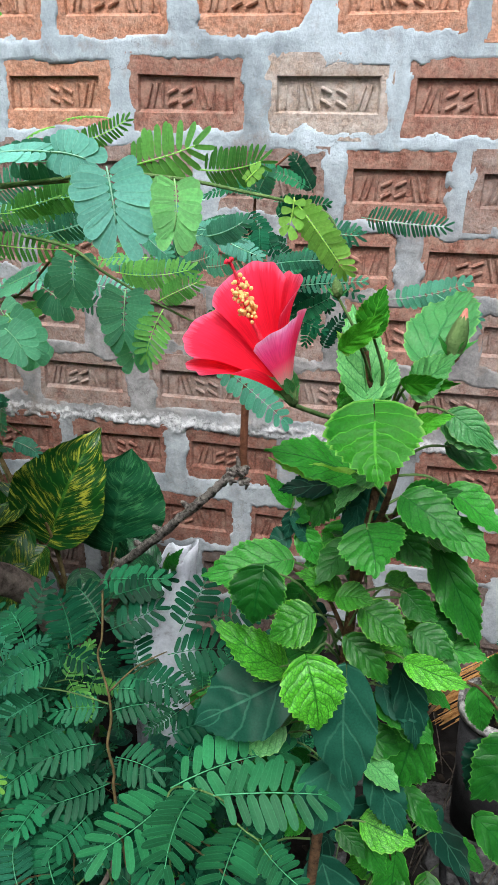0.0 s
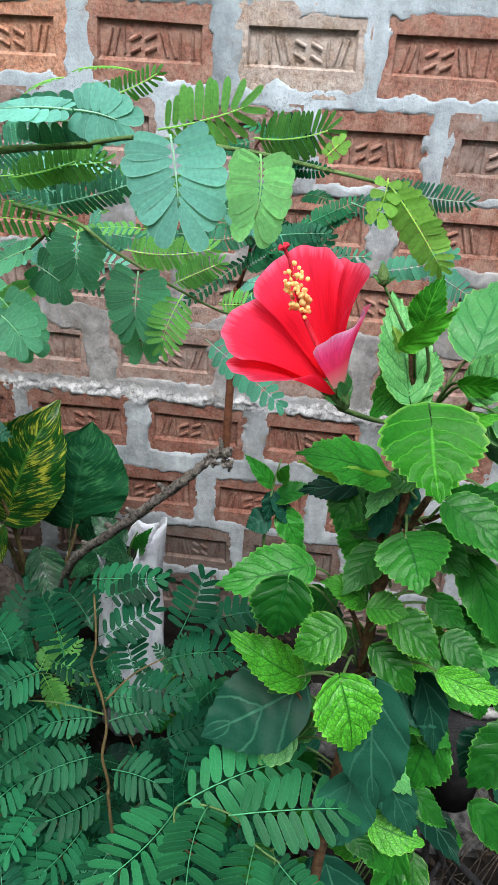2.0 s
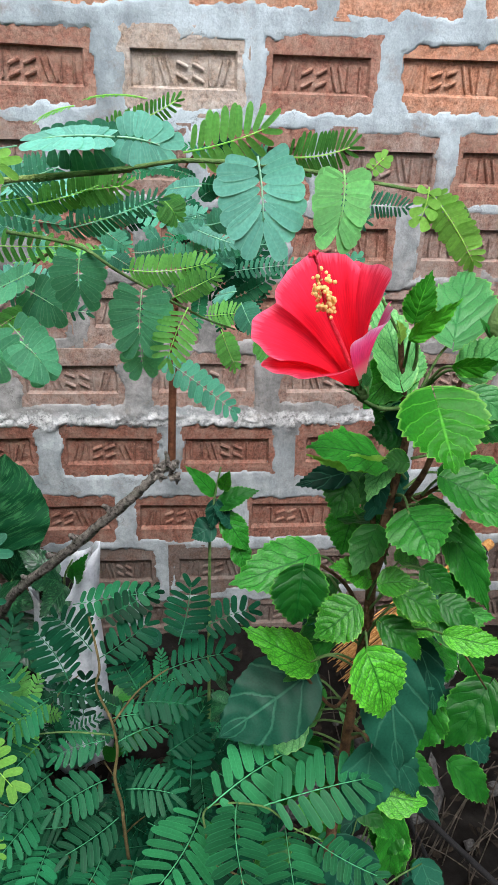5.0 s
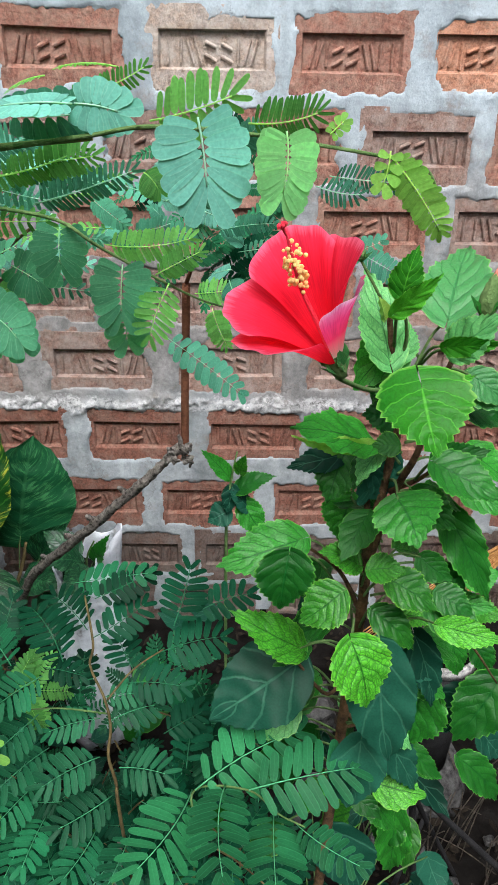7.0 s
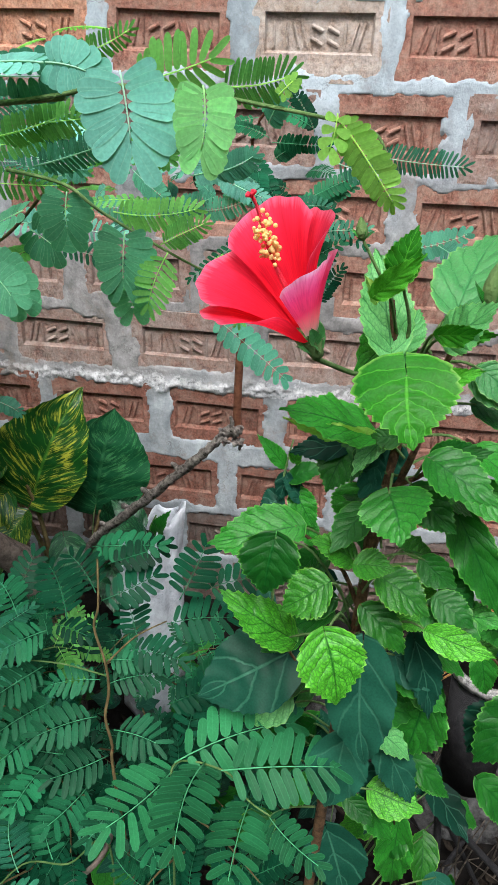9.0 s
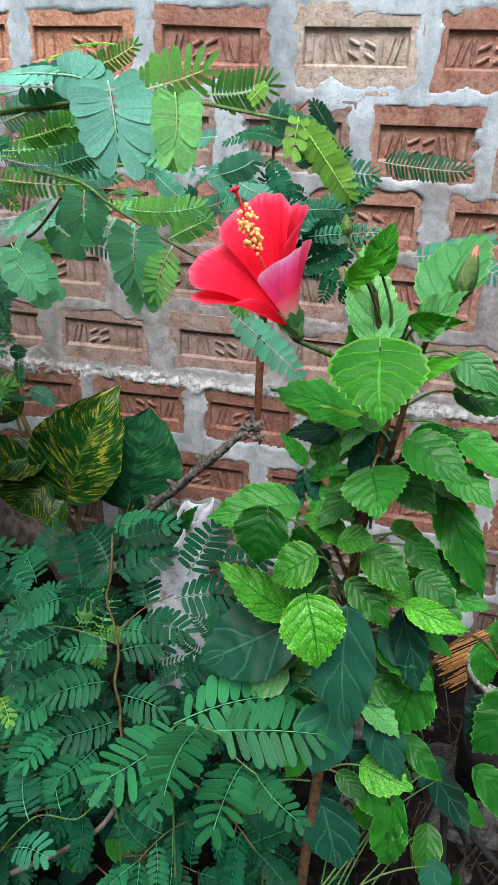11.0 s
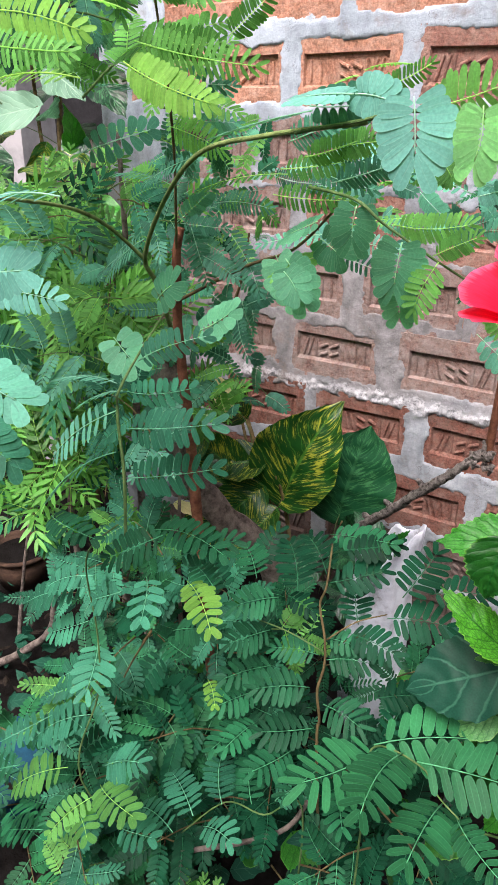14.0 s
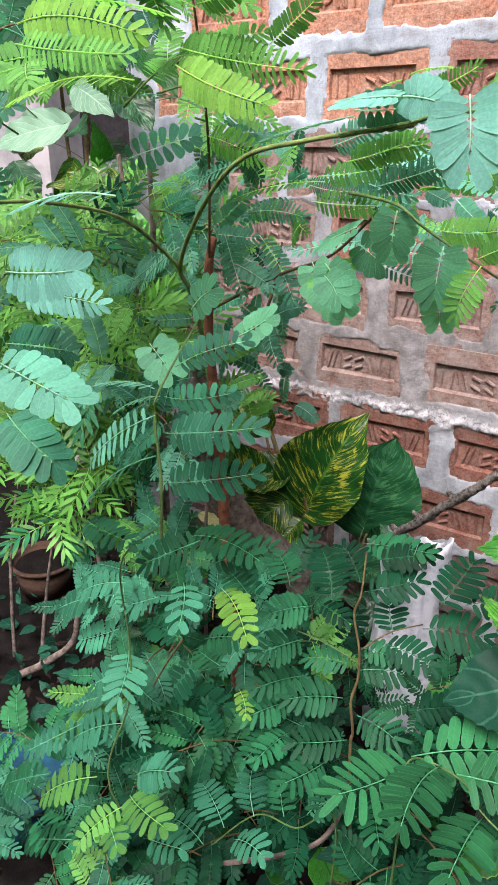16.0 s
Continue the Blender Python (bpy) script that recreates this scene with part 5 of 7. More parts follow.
feather(feather_tree, (-0.0814, 0.45, 1.1829), (-0.0275, 0.45, 1.1774), 15, 0.0119, "l", 50, slim=0.23)
feather(feather_tree, (-0.109, 0.5, 1.1553), (-0.0543, 0.5, 1.1549), 9, 0.0124, "t", 45, slim=0.30)
feather(feather_tree, (-0.0744, 0.45, 1.1414), (-0.1376, 0.45, 1.1534), 15, 0.0132, "t", 45, slim=0.18)
feather(feather_tree, (-0.1097, 0.5, 1.112), (-0.1713, 0.5, 1.1242), 15, 0.0149, "l", 45, slim=0.21)
feather(feather_tree, (-0.1095, 0.5, 1.1253), (-0.0587, 0.5, 1.1093), 15, 0.0137, "l", 40, slim=0.21)
feather(feather_tree, (-0.1101, 0.5, 1.0802), (-0.1734, 0.5, 1.0863), 13, 0.0100, "t", 35, slim=0.27)
feather(feather_tree, (-0.0531, 0.46, 1.1063), (-0.1086, 0.46, 1.0826), 13, 0.0089, "t", 20, slim=0.30)
feather(feather_tree, (-0.1427, 0.5, 1.0342), (-0.1929, 0.5, 0.992), 14, 0.0149, "t", 30, slim=0.18)


# ---- spreading feathery bush ----
spreading_bush = thing("spreading_bush", (-0.14, 0.45, 0.0), "light green feathery bush spreading over the ground", "shrub")
tube("stem", [(0.06, 0.45, -0.02), (0.07, 0.44, 0.3), (0.0927, 0.4, 0.5729), (0.0594, 0.39, 0.5539), (0.0203, 0.385, 0.5493), (-0.0211, 0.37, 0.4937)], 0.001, 0.0007, STEM_GREEN, spreading_bush)
tube("stem", [(-0.1, 0.42, -0.02), (-0.11, 0.42, 0.3), (-0.134, 0.35, 0.5131), (-0.1071, 0.36, 0.6379), (-0.1117, 0.37, 0.701), (-0.0952, 0.35, 0.7981), (-0.0374, 0.33, 0.8608)], 0.0011, 0.0007, STEM_GREEN, spreading_bush)
tube("stem", [(-0.0901, 0.42, 0.6765), (-0.1398, 0.43, 0.5866), (-0.1444, 0.4, 0.5306)], 0.0012, 0.0008, STEM_BROWN, spreading_bush)
tube("stem", [(-0.06, 0.42, -0.02), (-0.055, 0.41, 0.35), (-0.0524, 0.4, 0.4008), (0.0187, 0.41, 0.4604), (0.0627, 0.42, 0.5002), (0.0797, 0.43, 0.5323), (0.0799, 0.45, 0.5561)], 0.0035, 0.0022, BARK, spreading_bush)
feather(spreading_bush, (-0.0203, 0.3885, 0.7819), (0.0364, 0.3415, 0.7868), 9, 0.0148, "y", slim=0.47)
feather(spreading_bush, (-0.1444, 0.344, 0.531), (-0.2146, 0.326, 0.4732), 8, 0.0210, "l", slim=0.47)
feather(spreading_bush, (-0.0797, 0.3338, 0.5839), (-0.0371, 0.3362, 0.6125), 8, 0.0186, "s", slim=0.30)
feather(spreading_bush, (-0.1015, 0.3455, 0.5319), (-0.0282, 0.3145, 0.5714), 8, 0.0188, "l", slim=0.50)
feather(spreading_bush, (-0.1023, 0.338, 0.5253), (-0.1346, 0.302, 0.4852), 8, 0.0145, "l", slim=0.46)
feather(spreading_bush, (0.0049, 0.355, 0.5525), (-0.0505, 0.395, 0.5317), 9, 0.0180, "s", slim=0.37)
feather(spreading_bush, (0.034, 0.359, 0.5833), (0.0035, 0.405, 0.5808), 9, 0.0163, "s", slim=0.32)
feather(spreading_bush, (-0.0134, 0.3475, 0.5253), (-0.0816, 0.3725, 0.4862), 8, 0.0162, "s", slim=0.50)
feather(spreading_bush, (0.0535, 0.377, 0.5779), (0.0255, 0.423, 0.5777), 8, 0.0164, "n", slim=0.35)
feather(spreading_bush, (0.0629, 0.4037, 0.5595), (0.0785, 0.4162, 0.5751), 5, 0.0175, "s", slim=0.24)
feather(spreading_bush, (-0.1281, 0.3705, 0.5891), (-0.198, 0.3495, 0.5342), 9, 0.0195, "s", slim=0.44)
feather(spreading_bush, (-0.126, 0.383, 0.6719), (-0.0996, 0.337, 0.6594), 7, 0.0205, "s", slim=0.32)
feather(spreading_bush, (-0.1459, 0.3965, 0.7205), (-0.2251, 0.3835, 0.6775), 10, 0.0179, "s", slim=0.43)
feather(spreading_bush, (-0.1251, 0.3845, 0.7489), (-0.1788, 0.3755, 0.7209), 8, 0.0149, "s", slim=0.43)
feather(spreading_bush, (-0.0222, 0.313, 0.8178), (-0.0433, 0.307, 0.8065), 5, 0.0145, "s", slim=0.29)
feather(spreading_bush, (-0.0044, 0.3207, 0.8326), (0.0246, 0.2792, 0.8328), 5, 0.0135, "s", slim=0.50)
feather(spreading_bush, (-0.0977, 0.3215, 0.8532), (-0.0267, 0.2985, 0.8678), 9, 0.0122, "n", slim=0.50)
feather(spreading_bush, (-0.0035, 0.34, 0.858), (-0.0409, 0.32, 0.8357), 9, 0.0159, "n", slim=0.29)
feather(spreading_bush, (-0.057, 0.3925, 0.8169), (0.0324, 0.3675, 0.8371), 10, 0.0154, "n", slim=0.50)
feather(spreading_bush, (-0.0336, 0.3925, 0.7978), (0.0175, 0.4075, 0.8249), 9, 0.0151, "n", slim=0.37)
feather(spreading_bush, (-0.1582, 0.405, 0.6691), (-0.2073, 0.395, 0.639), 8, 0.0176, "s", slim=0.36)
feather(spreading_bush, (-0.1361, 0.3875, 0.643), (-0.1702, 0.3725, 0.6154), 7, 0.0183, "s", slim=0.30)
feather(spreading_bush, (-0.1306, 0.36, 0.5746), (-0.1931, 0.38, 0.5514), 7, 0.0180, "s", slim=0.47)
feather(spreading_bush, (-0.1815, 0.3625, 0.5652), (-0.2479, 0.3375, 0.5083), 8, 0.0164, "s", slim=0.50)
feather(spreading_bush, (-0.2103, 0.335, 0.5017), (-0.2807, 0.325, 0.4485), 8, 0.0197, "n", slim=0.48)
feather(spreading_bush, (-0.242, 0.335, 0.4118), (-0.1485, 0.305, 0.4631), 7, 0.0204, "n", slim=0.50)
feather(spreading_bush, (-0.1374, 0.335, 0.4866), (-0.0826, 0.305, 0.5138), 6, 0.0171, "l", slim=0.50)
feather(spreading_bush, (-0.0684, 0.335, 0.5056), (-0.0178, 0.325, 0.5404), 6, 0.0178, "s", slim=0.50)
feather(spreading_bush, (0.0096, 0.3875, 0.7849), (-0.0306, 0.4125, 0.782), 7, 0.0137, "n", slim=0.42)
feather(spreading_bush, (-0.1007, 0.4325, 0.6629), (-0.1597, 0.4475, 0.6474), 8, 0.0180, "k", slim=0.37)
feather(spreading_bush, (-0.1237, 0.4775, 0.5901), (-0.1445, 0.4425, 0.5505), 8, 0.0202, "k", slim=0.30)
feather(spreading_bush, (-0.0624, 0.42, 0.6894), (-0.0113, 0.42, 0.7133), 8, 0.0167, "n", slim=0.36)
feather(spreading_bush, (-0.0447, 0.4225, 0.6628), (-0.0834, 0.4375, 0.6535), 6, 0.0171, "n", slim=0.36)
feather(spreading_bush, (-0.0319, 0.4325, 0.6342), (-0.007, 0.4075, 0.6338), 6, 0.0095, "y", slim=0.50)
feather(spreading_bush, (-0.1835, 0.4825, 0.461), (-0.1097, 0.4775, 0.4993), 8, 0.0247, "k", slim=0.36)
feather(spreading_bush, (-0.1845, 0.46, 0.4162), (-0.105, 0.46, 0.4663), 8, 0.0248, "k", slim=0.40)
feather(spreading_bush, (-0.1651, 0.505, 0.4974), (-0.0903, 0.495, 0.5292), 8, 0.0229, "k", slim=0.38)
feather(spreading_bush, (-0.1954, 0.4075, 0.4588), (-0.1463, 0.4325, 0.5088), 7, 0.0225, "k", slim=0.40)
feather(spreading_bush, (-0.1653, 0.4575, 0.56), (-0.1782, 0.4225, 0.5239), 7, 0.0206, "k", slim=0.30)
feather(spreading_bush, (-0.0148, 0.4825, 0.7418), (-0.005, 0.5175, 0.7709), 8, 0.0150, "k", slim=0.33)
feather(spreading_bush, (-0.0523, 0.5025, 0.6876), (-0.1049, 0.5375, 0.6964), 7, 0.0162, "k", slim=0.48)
feather(spreading_bush, (0.0407, 0.535, 0.7717), (0.1097, 0.525, 0.7901), 9, 0.0144, "n", slim=0.47)
feather(spreading_bush, (-0.153, 0.31, 0.4702), (-0.2307, 0.31, 0.412), 8, 0.0178, "n", slim=0.50)
feather(spreading_bush, (0.0002, 0.3775, 0.5091), (0.0414, 0.3625, 0.5353), 6, 0.0176, "s", slim=0.41)


# ---- creeper at the end of the wall ----
creeper = thing("wall_creeper", (-1.2, 1.34, 0.0), "broad-leaved creeper with pale and yellow-streaked leaves at the wall end", "plant")
tube("vine", [(-1.2, 1.34, -0.02), (-1.18, 1.34, 0.4), (-1.1219, 1.34, 0.7984), (-1.1454, 1.34, 0.9713), (-1.1708, 1.34, 1.1079), (-1.1791, 1.34, 1.3622), (-1.1799, 1.34, 1.5023)], 0.006, 0.004, STEM_BROWN, creeper)
broad_leaf(creeper, (-1.0615, 1.2, 1.4767), (-1.1764, 1.16, 1.3745), 0.1528, "v", stalk=(-1.173, 1.34, 1.4675), tooth=0.004, peak=0.38)
broad_leaf(creeper, (-1.0448, 1.26, 1.4438), (-1.134, 1.22, 1.3906), 0.1096, "f", stalk=(-1.1223, 1.34, 1.4176), tooth=0.004, peak=0.38)
broad_leaf(creeper, (-1.0735, 1.25, 1.4124), (-0.9367, 1.21, 1.3342), 0.0986, "f", 20, stalk=(-1.1491, 1.34, 1.3843), tooth=0.004, peak=0.38)
broad_leaf(creeper, (-1.0335, 1.2, 1.1554), (-1.2379, 1.16, 1.1063), 0.0946, "v", stalk=(-1.1711, 1.34, 1.1052), tooth=0.004, peak=0.38)
broad_leaf(creeper, (-0.9477, 1.22, 1.0577), (-0.9072, 1.18, 1.1576), 0.0609, "g", 40, stalk=(-1.1042, 1.34, 0.9945), tooth=0.004, peak=0.38)
broad_leaf(creeper, (-0.9457, 1.25, 1.1118), (-0.8724, 1.21, 1.0128), 0.1017, "f", stalk=(-1.0802, 1.34, 1.0567), tooth=0.004, peak=0.38)
broad_leaf(creeper, (-0.867, 1.18, 1.044), (-1.0396, 1.14, 1.0261), 0.0607, "e", 20, stalk=(-1.0761, 1.34, 0.9753), tooth=0.004, peak=0.38)
broad_leaf(creeper, (-1.1536, 1.28, 1.3423), (-1.2614, 1.24, 1.2465), 0.1174, "f", stalk=(-1.183, 1.34, 1.3013), tooth=0.004, peak=0.38)
broad_leaf(creeper, (-1.0085, 1.28, 1.3237), (-1.0505, 1.24, 1.2183), 0.1001, "g", 10, stalk=(-1.0917, 1.34, 1.2859), tooth=0.004, peak=0.38)
broad_leaf(creeper, (-0.8853, 1.25, 1.2275), (-0.7751, 1.21, 1.1369), 0.0970, "f", stalk=(-1.0338, 1.34, 1.1864), tooth=0.004, peak=0.38)
broad_leaf(creeper, (-1.1793, 1.2, 0.9507), (-1.2709, 1.16, 0.8783), 0.0966, "g", stalk=(-1.2784, 1.34, 0.8742), tooth=0.004, peak=0.38)
broad_leaf(creeper, (-0.965, 1.2, 0.9521), (-1.0501, 1.16, 0.8308), 0.0906, "f", stalk=(-1.1354, 1.34, 0.8714), tooth=0.004, peak=0.38)
broad_leaf(creeper, (-0.8747, 1.2, 0.9707), (-0.7608, 1.16, 0.8864), 0.0877, "g", stalk=(-1.0719, 1.34, 0.8912), tooth=0.004, peak=0.38)
broad_leaf(creeper, (-0.9923, 1.22, 1.2277), (-0.8568, 1.18, 1.1687), 0.0865, "v", 20, stalk=(-1.1256, 1.34, 1.1868), tooth=0.004, peak=0.38)
broad_leaf(creeper, (-0.8896, 1.3, 1.3527), (-0.9414, 1.26, 1.2743), 0.0967, "f", stalk=(-1.0008, 1.34, 1.3179), tooth=0.004, peak=0.38)
broad_leaf(creeper, (-0.8172, 1.25, 1.2905), (-0.7117, 1.21, 1.2114), 0.0816, "g", stalk=(-0.9842, 1.34, 1.2586), tooth=0.004, peak=0.38)
broad_leaf(creeper, (-1.3239, 1.3, 1.0634), (-1.204, 1.26, 0.9726), 0.0881, "f", stalk=(-1.2864, 1.34, 1.0069), tooth=0.004, peak=0.38)
broad_leaf(creeper, (-1.1503, 1.1, 0.7733), (-0.9957, 1.06, 0.6933), 0.0814, "g", stalk=(-1.3538, 1.34, 0.6418), tooth=0.004, peak=0.38)
broad_leaf(creeper, (-0.8784, 1.1, 0.8075), (-0.9381, 1.06, 0.7027), 0.0743, "g", stalk=(-1.1566, 1.34, 0.6701), tooth=0.004, peak=0.38)


# ---- fuller growth behind the near leaves ----
def frond(parent, base, tip, count, pinna, size, tone, g, slim=0.42, rake=62):
    """A stem with feathered leaves to both sides and one at its end."""
    gap = 1.9 if rake < 50 else 1.0
    base, tip = Vector(base), Vector(tip)
    d = tip - base
    ax = d.normalized()
    out = Vector((g.uniform(-0.4, 0.4), -0.7, 0.6))
    x = ax.cross(out).normalized()
    n = x.cross(ax)
    sag = Vector((0, 0, 0.12 * d.length))
    tube("stem", [base, base + d * 0.5 + sag, tip], 0.0012, 0.0006, STEM_GREEN if tone in "lyt" else STEM_BROWN, parent, 4, 3)
    for i in range(count):
        s = 0.3 + 0.7 * (i + 0.5) / count
        p = base + d * s + sag * 4 * s * (1 - s)
        side = 1 if i % 2 else -1
        dirn = (ax * g.uniform(0.3, 0.7) + x * side + n * g.uniform(-0.2, 0.3) + Vector((0, 0, g.uniform(-0.45, 0.05)))).normalized()
        ln = pinna * g.uniform(0.75, 1.15)
        q = p + dirn * ln
        feather(parent, p, q, max(5, int(0.92 * ln / (size * slim * gap))), size * g.uniform(0.9, 1.1), tone, g.uniform(-25, 40), slim, rake=rake)
    feather(parent, tip, tip + (ax + Vector((0, 0, -0.25))).normalized() * pinna, max(5, int(0.92 * pinna / (size * slim * gap))), size, tone, g.uniform(-20, 30), slim, rake=rake)


def grow(parent, seed, count, place, spread, pinna, size, tones, slim=0.42, leaves=5, rake=62):
    """Fronds whose roots place(g) gives, reaching out by spread."""
    g = random.Random(seed)
    for i in range(count):
        p = Vector(place(g))
        a = g.uniform(0, 6.283)
        d = Vector((math.cos(a), math.sin(a) * 0.8 - 0.35, g.uniform(-0.25, 0.45))) * spread * g.uniform(0.7, 1.3)
        frond(parent, p, p + d, leaves, pinna, size, g.choice(tones), g, slim, rake)


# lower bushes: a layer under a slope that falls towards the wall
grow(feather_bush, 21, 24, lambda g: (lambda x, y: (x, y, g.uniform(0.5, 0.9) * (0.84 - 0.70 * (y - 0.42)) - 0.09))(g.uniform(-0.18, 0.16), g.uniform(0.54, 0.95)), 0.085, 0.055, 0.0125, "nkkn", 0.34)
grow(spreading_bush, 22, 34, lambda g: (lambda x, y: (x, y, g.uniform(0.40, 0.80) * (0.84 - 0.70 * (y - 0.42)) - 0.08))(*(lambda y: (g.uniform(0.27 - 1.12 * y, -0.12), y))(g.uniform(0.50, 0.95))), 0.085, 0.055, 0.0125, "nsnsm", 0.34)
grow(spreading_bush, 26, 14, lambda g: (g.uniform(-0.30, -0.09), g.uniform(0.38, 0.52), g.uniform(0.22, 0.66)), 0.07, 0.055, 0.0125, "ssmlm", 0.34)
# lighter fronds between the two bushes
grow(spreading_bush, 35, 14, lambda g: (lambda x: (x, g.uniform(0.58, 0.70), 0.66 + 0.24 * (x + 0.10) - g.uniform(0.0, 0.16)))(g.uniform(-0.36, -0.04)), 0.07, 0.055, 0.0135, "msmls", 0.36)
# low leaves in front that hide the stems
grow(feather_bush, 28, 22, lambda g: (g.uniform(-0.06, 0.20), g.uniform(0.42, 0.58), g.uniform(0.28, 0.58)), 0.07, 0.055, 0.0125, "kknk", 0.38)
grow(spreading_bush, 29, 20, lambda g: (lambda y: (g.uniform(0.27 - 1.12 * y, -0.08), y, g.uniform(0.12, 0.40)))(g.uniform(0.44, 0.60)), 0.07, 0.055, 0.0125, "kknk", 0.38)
grow(spreading_bush, 33, 8, lambda g: (g.uniform(-0.46, -0.32), g.uniform(0.38, 0.47), g.uniform(0.16, 0.34)), 0.07, 0.055, 0.0145, "smsm", 0.38)
# leaves before the sack
sack_g = random.Random(71)
for k in range(10):
    p = Vector((sack_g.uniform(-0.10, 0.09), sack_g.uniform(0.62, 0.92), sack_g.uniform(0.14, 0.36)))
    q = p + Vector((sack_g.uniform(-0.07, 0.07), sack_g.uniform(-0.05, 0.02), sack_g.uniform(-0.02, 0.05)))
    feather(feather_bush, p, q, 9, 0.013, "nkk"[k % 3], sack_g.uniform(-25, 35), 0.36)
sapling = thing("feather_leaved_sapling", (-0.30, 0.72, 0.0), "dark green feathery sapling growing beside the tree", "tree")
tube("trunk", [(-0.30, 0.72, -0.03), (-0.29, 0.72, 0.3), (-0.29, 0.72, 0.5), (-0.28, 0.72, 0.72)], 0.005, 0.002, BARK, sapling, 7, 5, 0.1)
grow(sapling, 23, 16, lambda g: (lambda y, z: (0.264 - 0.665 * y - g.uniform(0.09, 0.21), y, z))(g.uniform(0.52, 0.85), g.uniform(0.62, 1.06)), 0.07, 0.06, 0.0125, "tsttl", 0.34)
grow(feather_tree, 24, 16, lambda g: (lambda y, z: (0.264 - 0.70 * y - g.uniform(0.02, 0.30), y, z))(g.uniform(0.36, 0.65), g.uniform(1.12, 1.32)), 0.08, 0.06, 0.0135, "lnltlt", 0.32)
grow(feather_tree, 25, 8, lambda g: (lambda y, z: (0.264 - 1.05 * y - g.uniform(0.06, 0.14), y, z))(g.uniform(0.34, 0.5), g.uniform(0.95, 1.2)), 0.06, 0.06, 0.0145, "nttl")
# dense bluish foliage of the tree before the wall
dense = random.Random(81)
for k in range(110):
    y = dense.uniform(0.66, 0.86)
    lo, hi = 0.31 - 0.86 * y, 0.335 - 0.66 * y
    p = Vector((dense.uniform(lo, hi), y, 0.96 + dense.uniform(-0.17, 0.18)))
    q = p + Vector((dense.uniform(-0.06, 0.05), dense.uniform(-0.05, 0.02), dense.uniform(-0.05, 0.03)))
    feather(feather_tree, p, q, 11, 0.0105, "ttstl"[k % 5], dense.uniform(0, 40), 0.4)
crown = thing("feather_leaved_tree", (-0.52, 0.90, 0.0), "taller feathery tree with light green upper leaves", "tree")
tube("trunk", [(-0.52, 0.90, -0.03), (-0.51, 0.89, 0.4), (-0.50, 0.88, 0.8), (-0.47, 0.84, 1.12)], 0.010, 0.003, BARK, crown, 8, 5, 0.1)
grow(crown, 27, 30, lambda g: (lambda y, z: (0.264 - 0.72 * y - g.uniform(0.02, 0.42), y, z))(g.uniform(0.5, 0.95), g.uniform(1.20, 1.52)), 0.09, 0.065, 0.0135, "lstsltl", 0.32)

# bright narrow-leaved bush behind the tree
bush = thing("narrow_leaved_bush", (-0.72, 1.05, 0.0), "bright green bush with narrow pointed leaflets behind the tree", "shrub")
tube("trunk", [(-0.72, 1.05, -0.03), (-0.70, 1.04, 0.35), (-0.66, 1.02, 0.75), (-0.68, 1.0, 1.1)], 0.012, 0.004, BARK, bush, 7, 5, 0.1)
tube("limb", [(-0.70, 1.04, 0.35), (-0.80, 1.0, 0.6), (-0.9, 0.98, 0.85)], 0.006, 0.002, BARK, bush, 6, 5, 0.1)
grow(bush, 31, 72, lambda g: (lambda y, z: (0.264 - 0.82 * y - g.uniform(0.06, 0.40), y, z))(g.uniform(0.72, 1.15), g.uniform(0.50, 1.02)), 0.085, 0.085, 0.034, "bbbbn", 0.23, 6, 48)
grow(bush, 34, 26, lambda g: (g.uniform(-0.74, -0.48), g.uniform(0.92, 1.08), g.uniform(0.52, 1.0)), 0.075, 0.080, 0.030, "bbbl", 0.23, 6, 48)
bush_2 = thing("narrow_leaved_bush", (-0.95, 1.12, 0.0), "bright green bush with narrow pointed leaflets behind the tree", "shrub")
tube("trunk", [(-0.95, 1.12, -0.03), (-0.94, 1.1, 0.4), (-0.92, 1.08, 0.85)], 0.010, 0.004, BARK, bush_2, 7, 5, 0.1)
grow(bush_2, 32, 44, lambda g: (lambda y, z: (0.264 - 1.10 * y - g.uniform(0.0, 0.30), y, z))(g.uniform(0.75, 1.25), g.uniform(0.56, 1.0)), 0.085, 0.085, 0.034, "bbbn", 0.23, 6, 48)

# thick old trunk and boughs at the foot of the tree
tube("old_trunk", [(-0.36, 0.78, 0.83), (-0.335, 0.78, 0.72), (-0.341, 0.80, 0.63), (-0.30, 0.85, 0.53), (-0.24, 0.92, 0.42), (-0.22, 0.98, 0.2), (-0.23, 1.0, -0.03)], 0.020, 0.030, BARK, feather_tree, 10, 6, 0.14, "gnarled grey-brown old trunk")

# ---- pothos by the wall ----
pothos = thing("pothos_plant", (-0.33, 1.22, 0.0), "pothos with large yellow-marbled dark green leaves at the wall", "plant")
tube("vine", [(-0.33, 1.22, -0.02), (-0.34, 1.2, 0.2), (-0.37, 1.2, 0.38), (-0.42, 1.18, 0.5)], 0.007, 0.003, STEM_BROWN, pothos, 7, 5, 0.1)
tube("vine", [(-0.33, 1.22, 0.1), (-0.27, 1.25, 0.25), (-0.253, 1.27, 0.32)], 0.005, 0.003, STEM_BROWN, pothos, 6, 5)
broad_leaf(pothos, (-0.366, 1.20, 0.385), (-0.276, 1.25, 0.607), 0.19, "e", 0, (-0.35, 1.2, 0.3), peak=0.40, full=1.25, tooth=0.004, cup=0.25, arch=0.08)
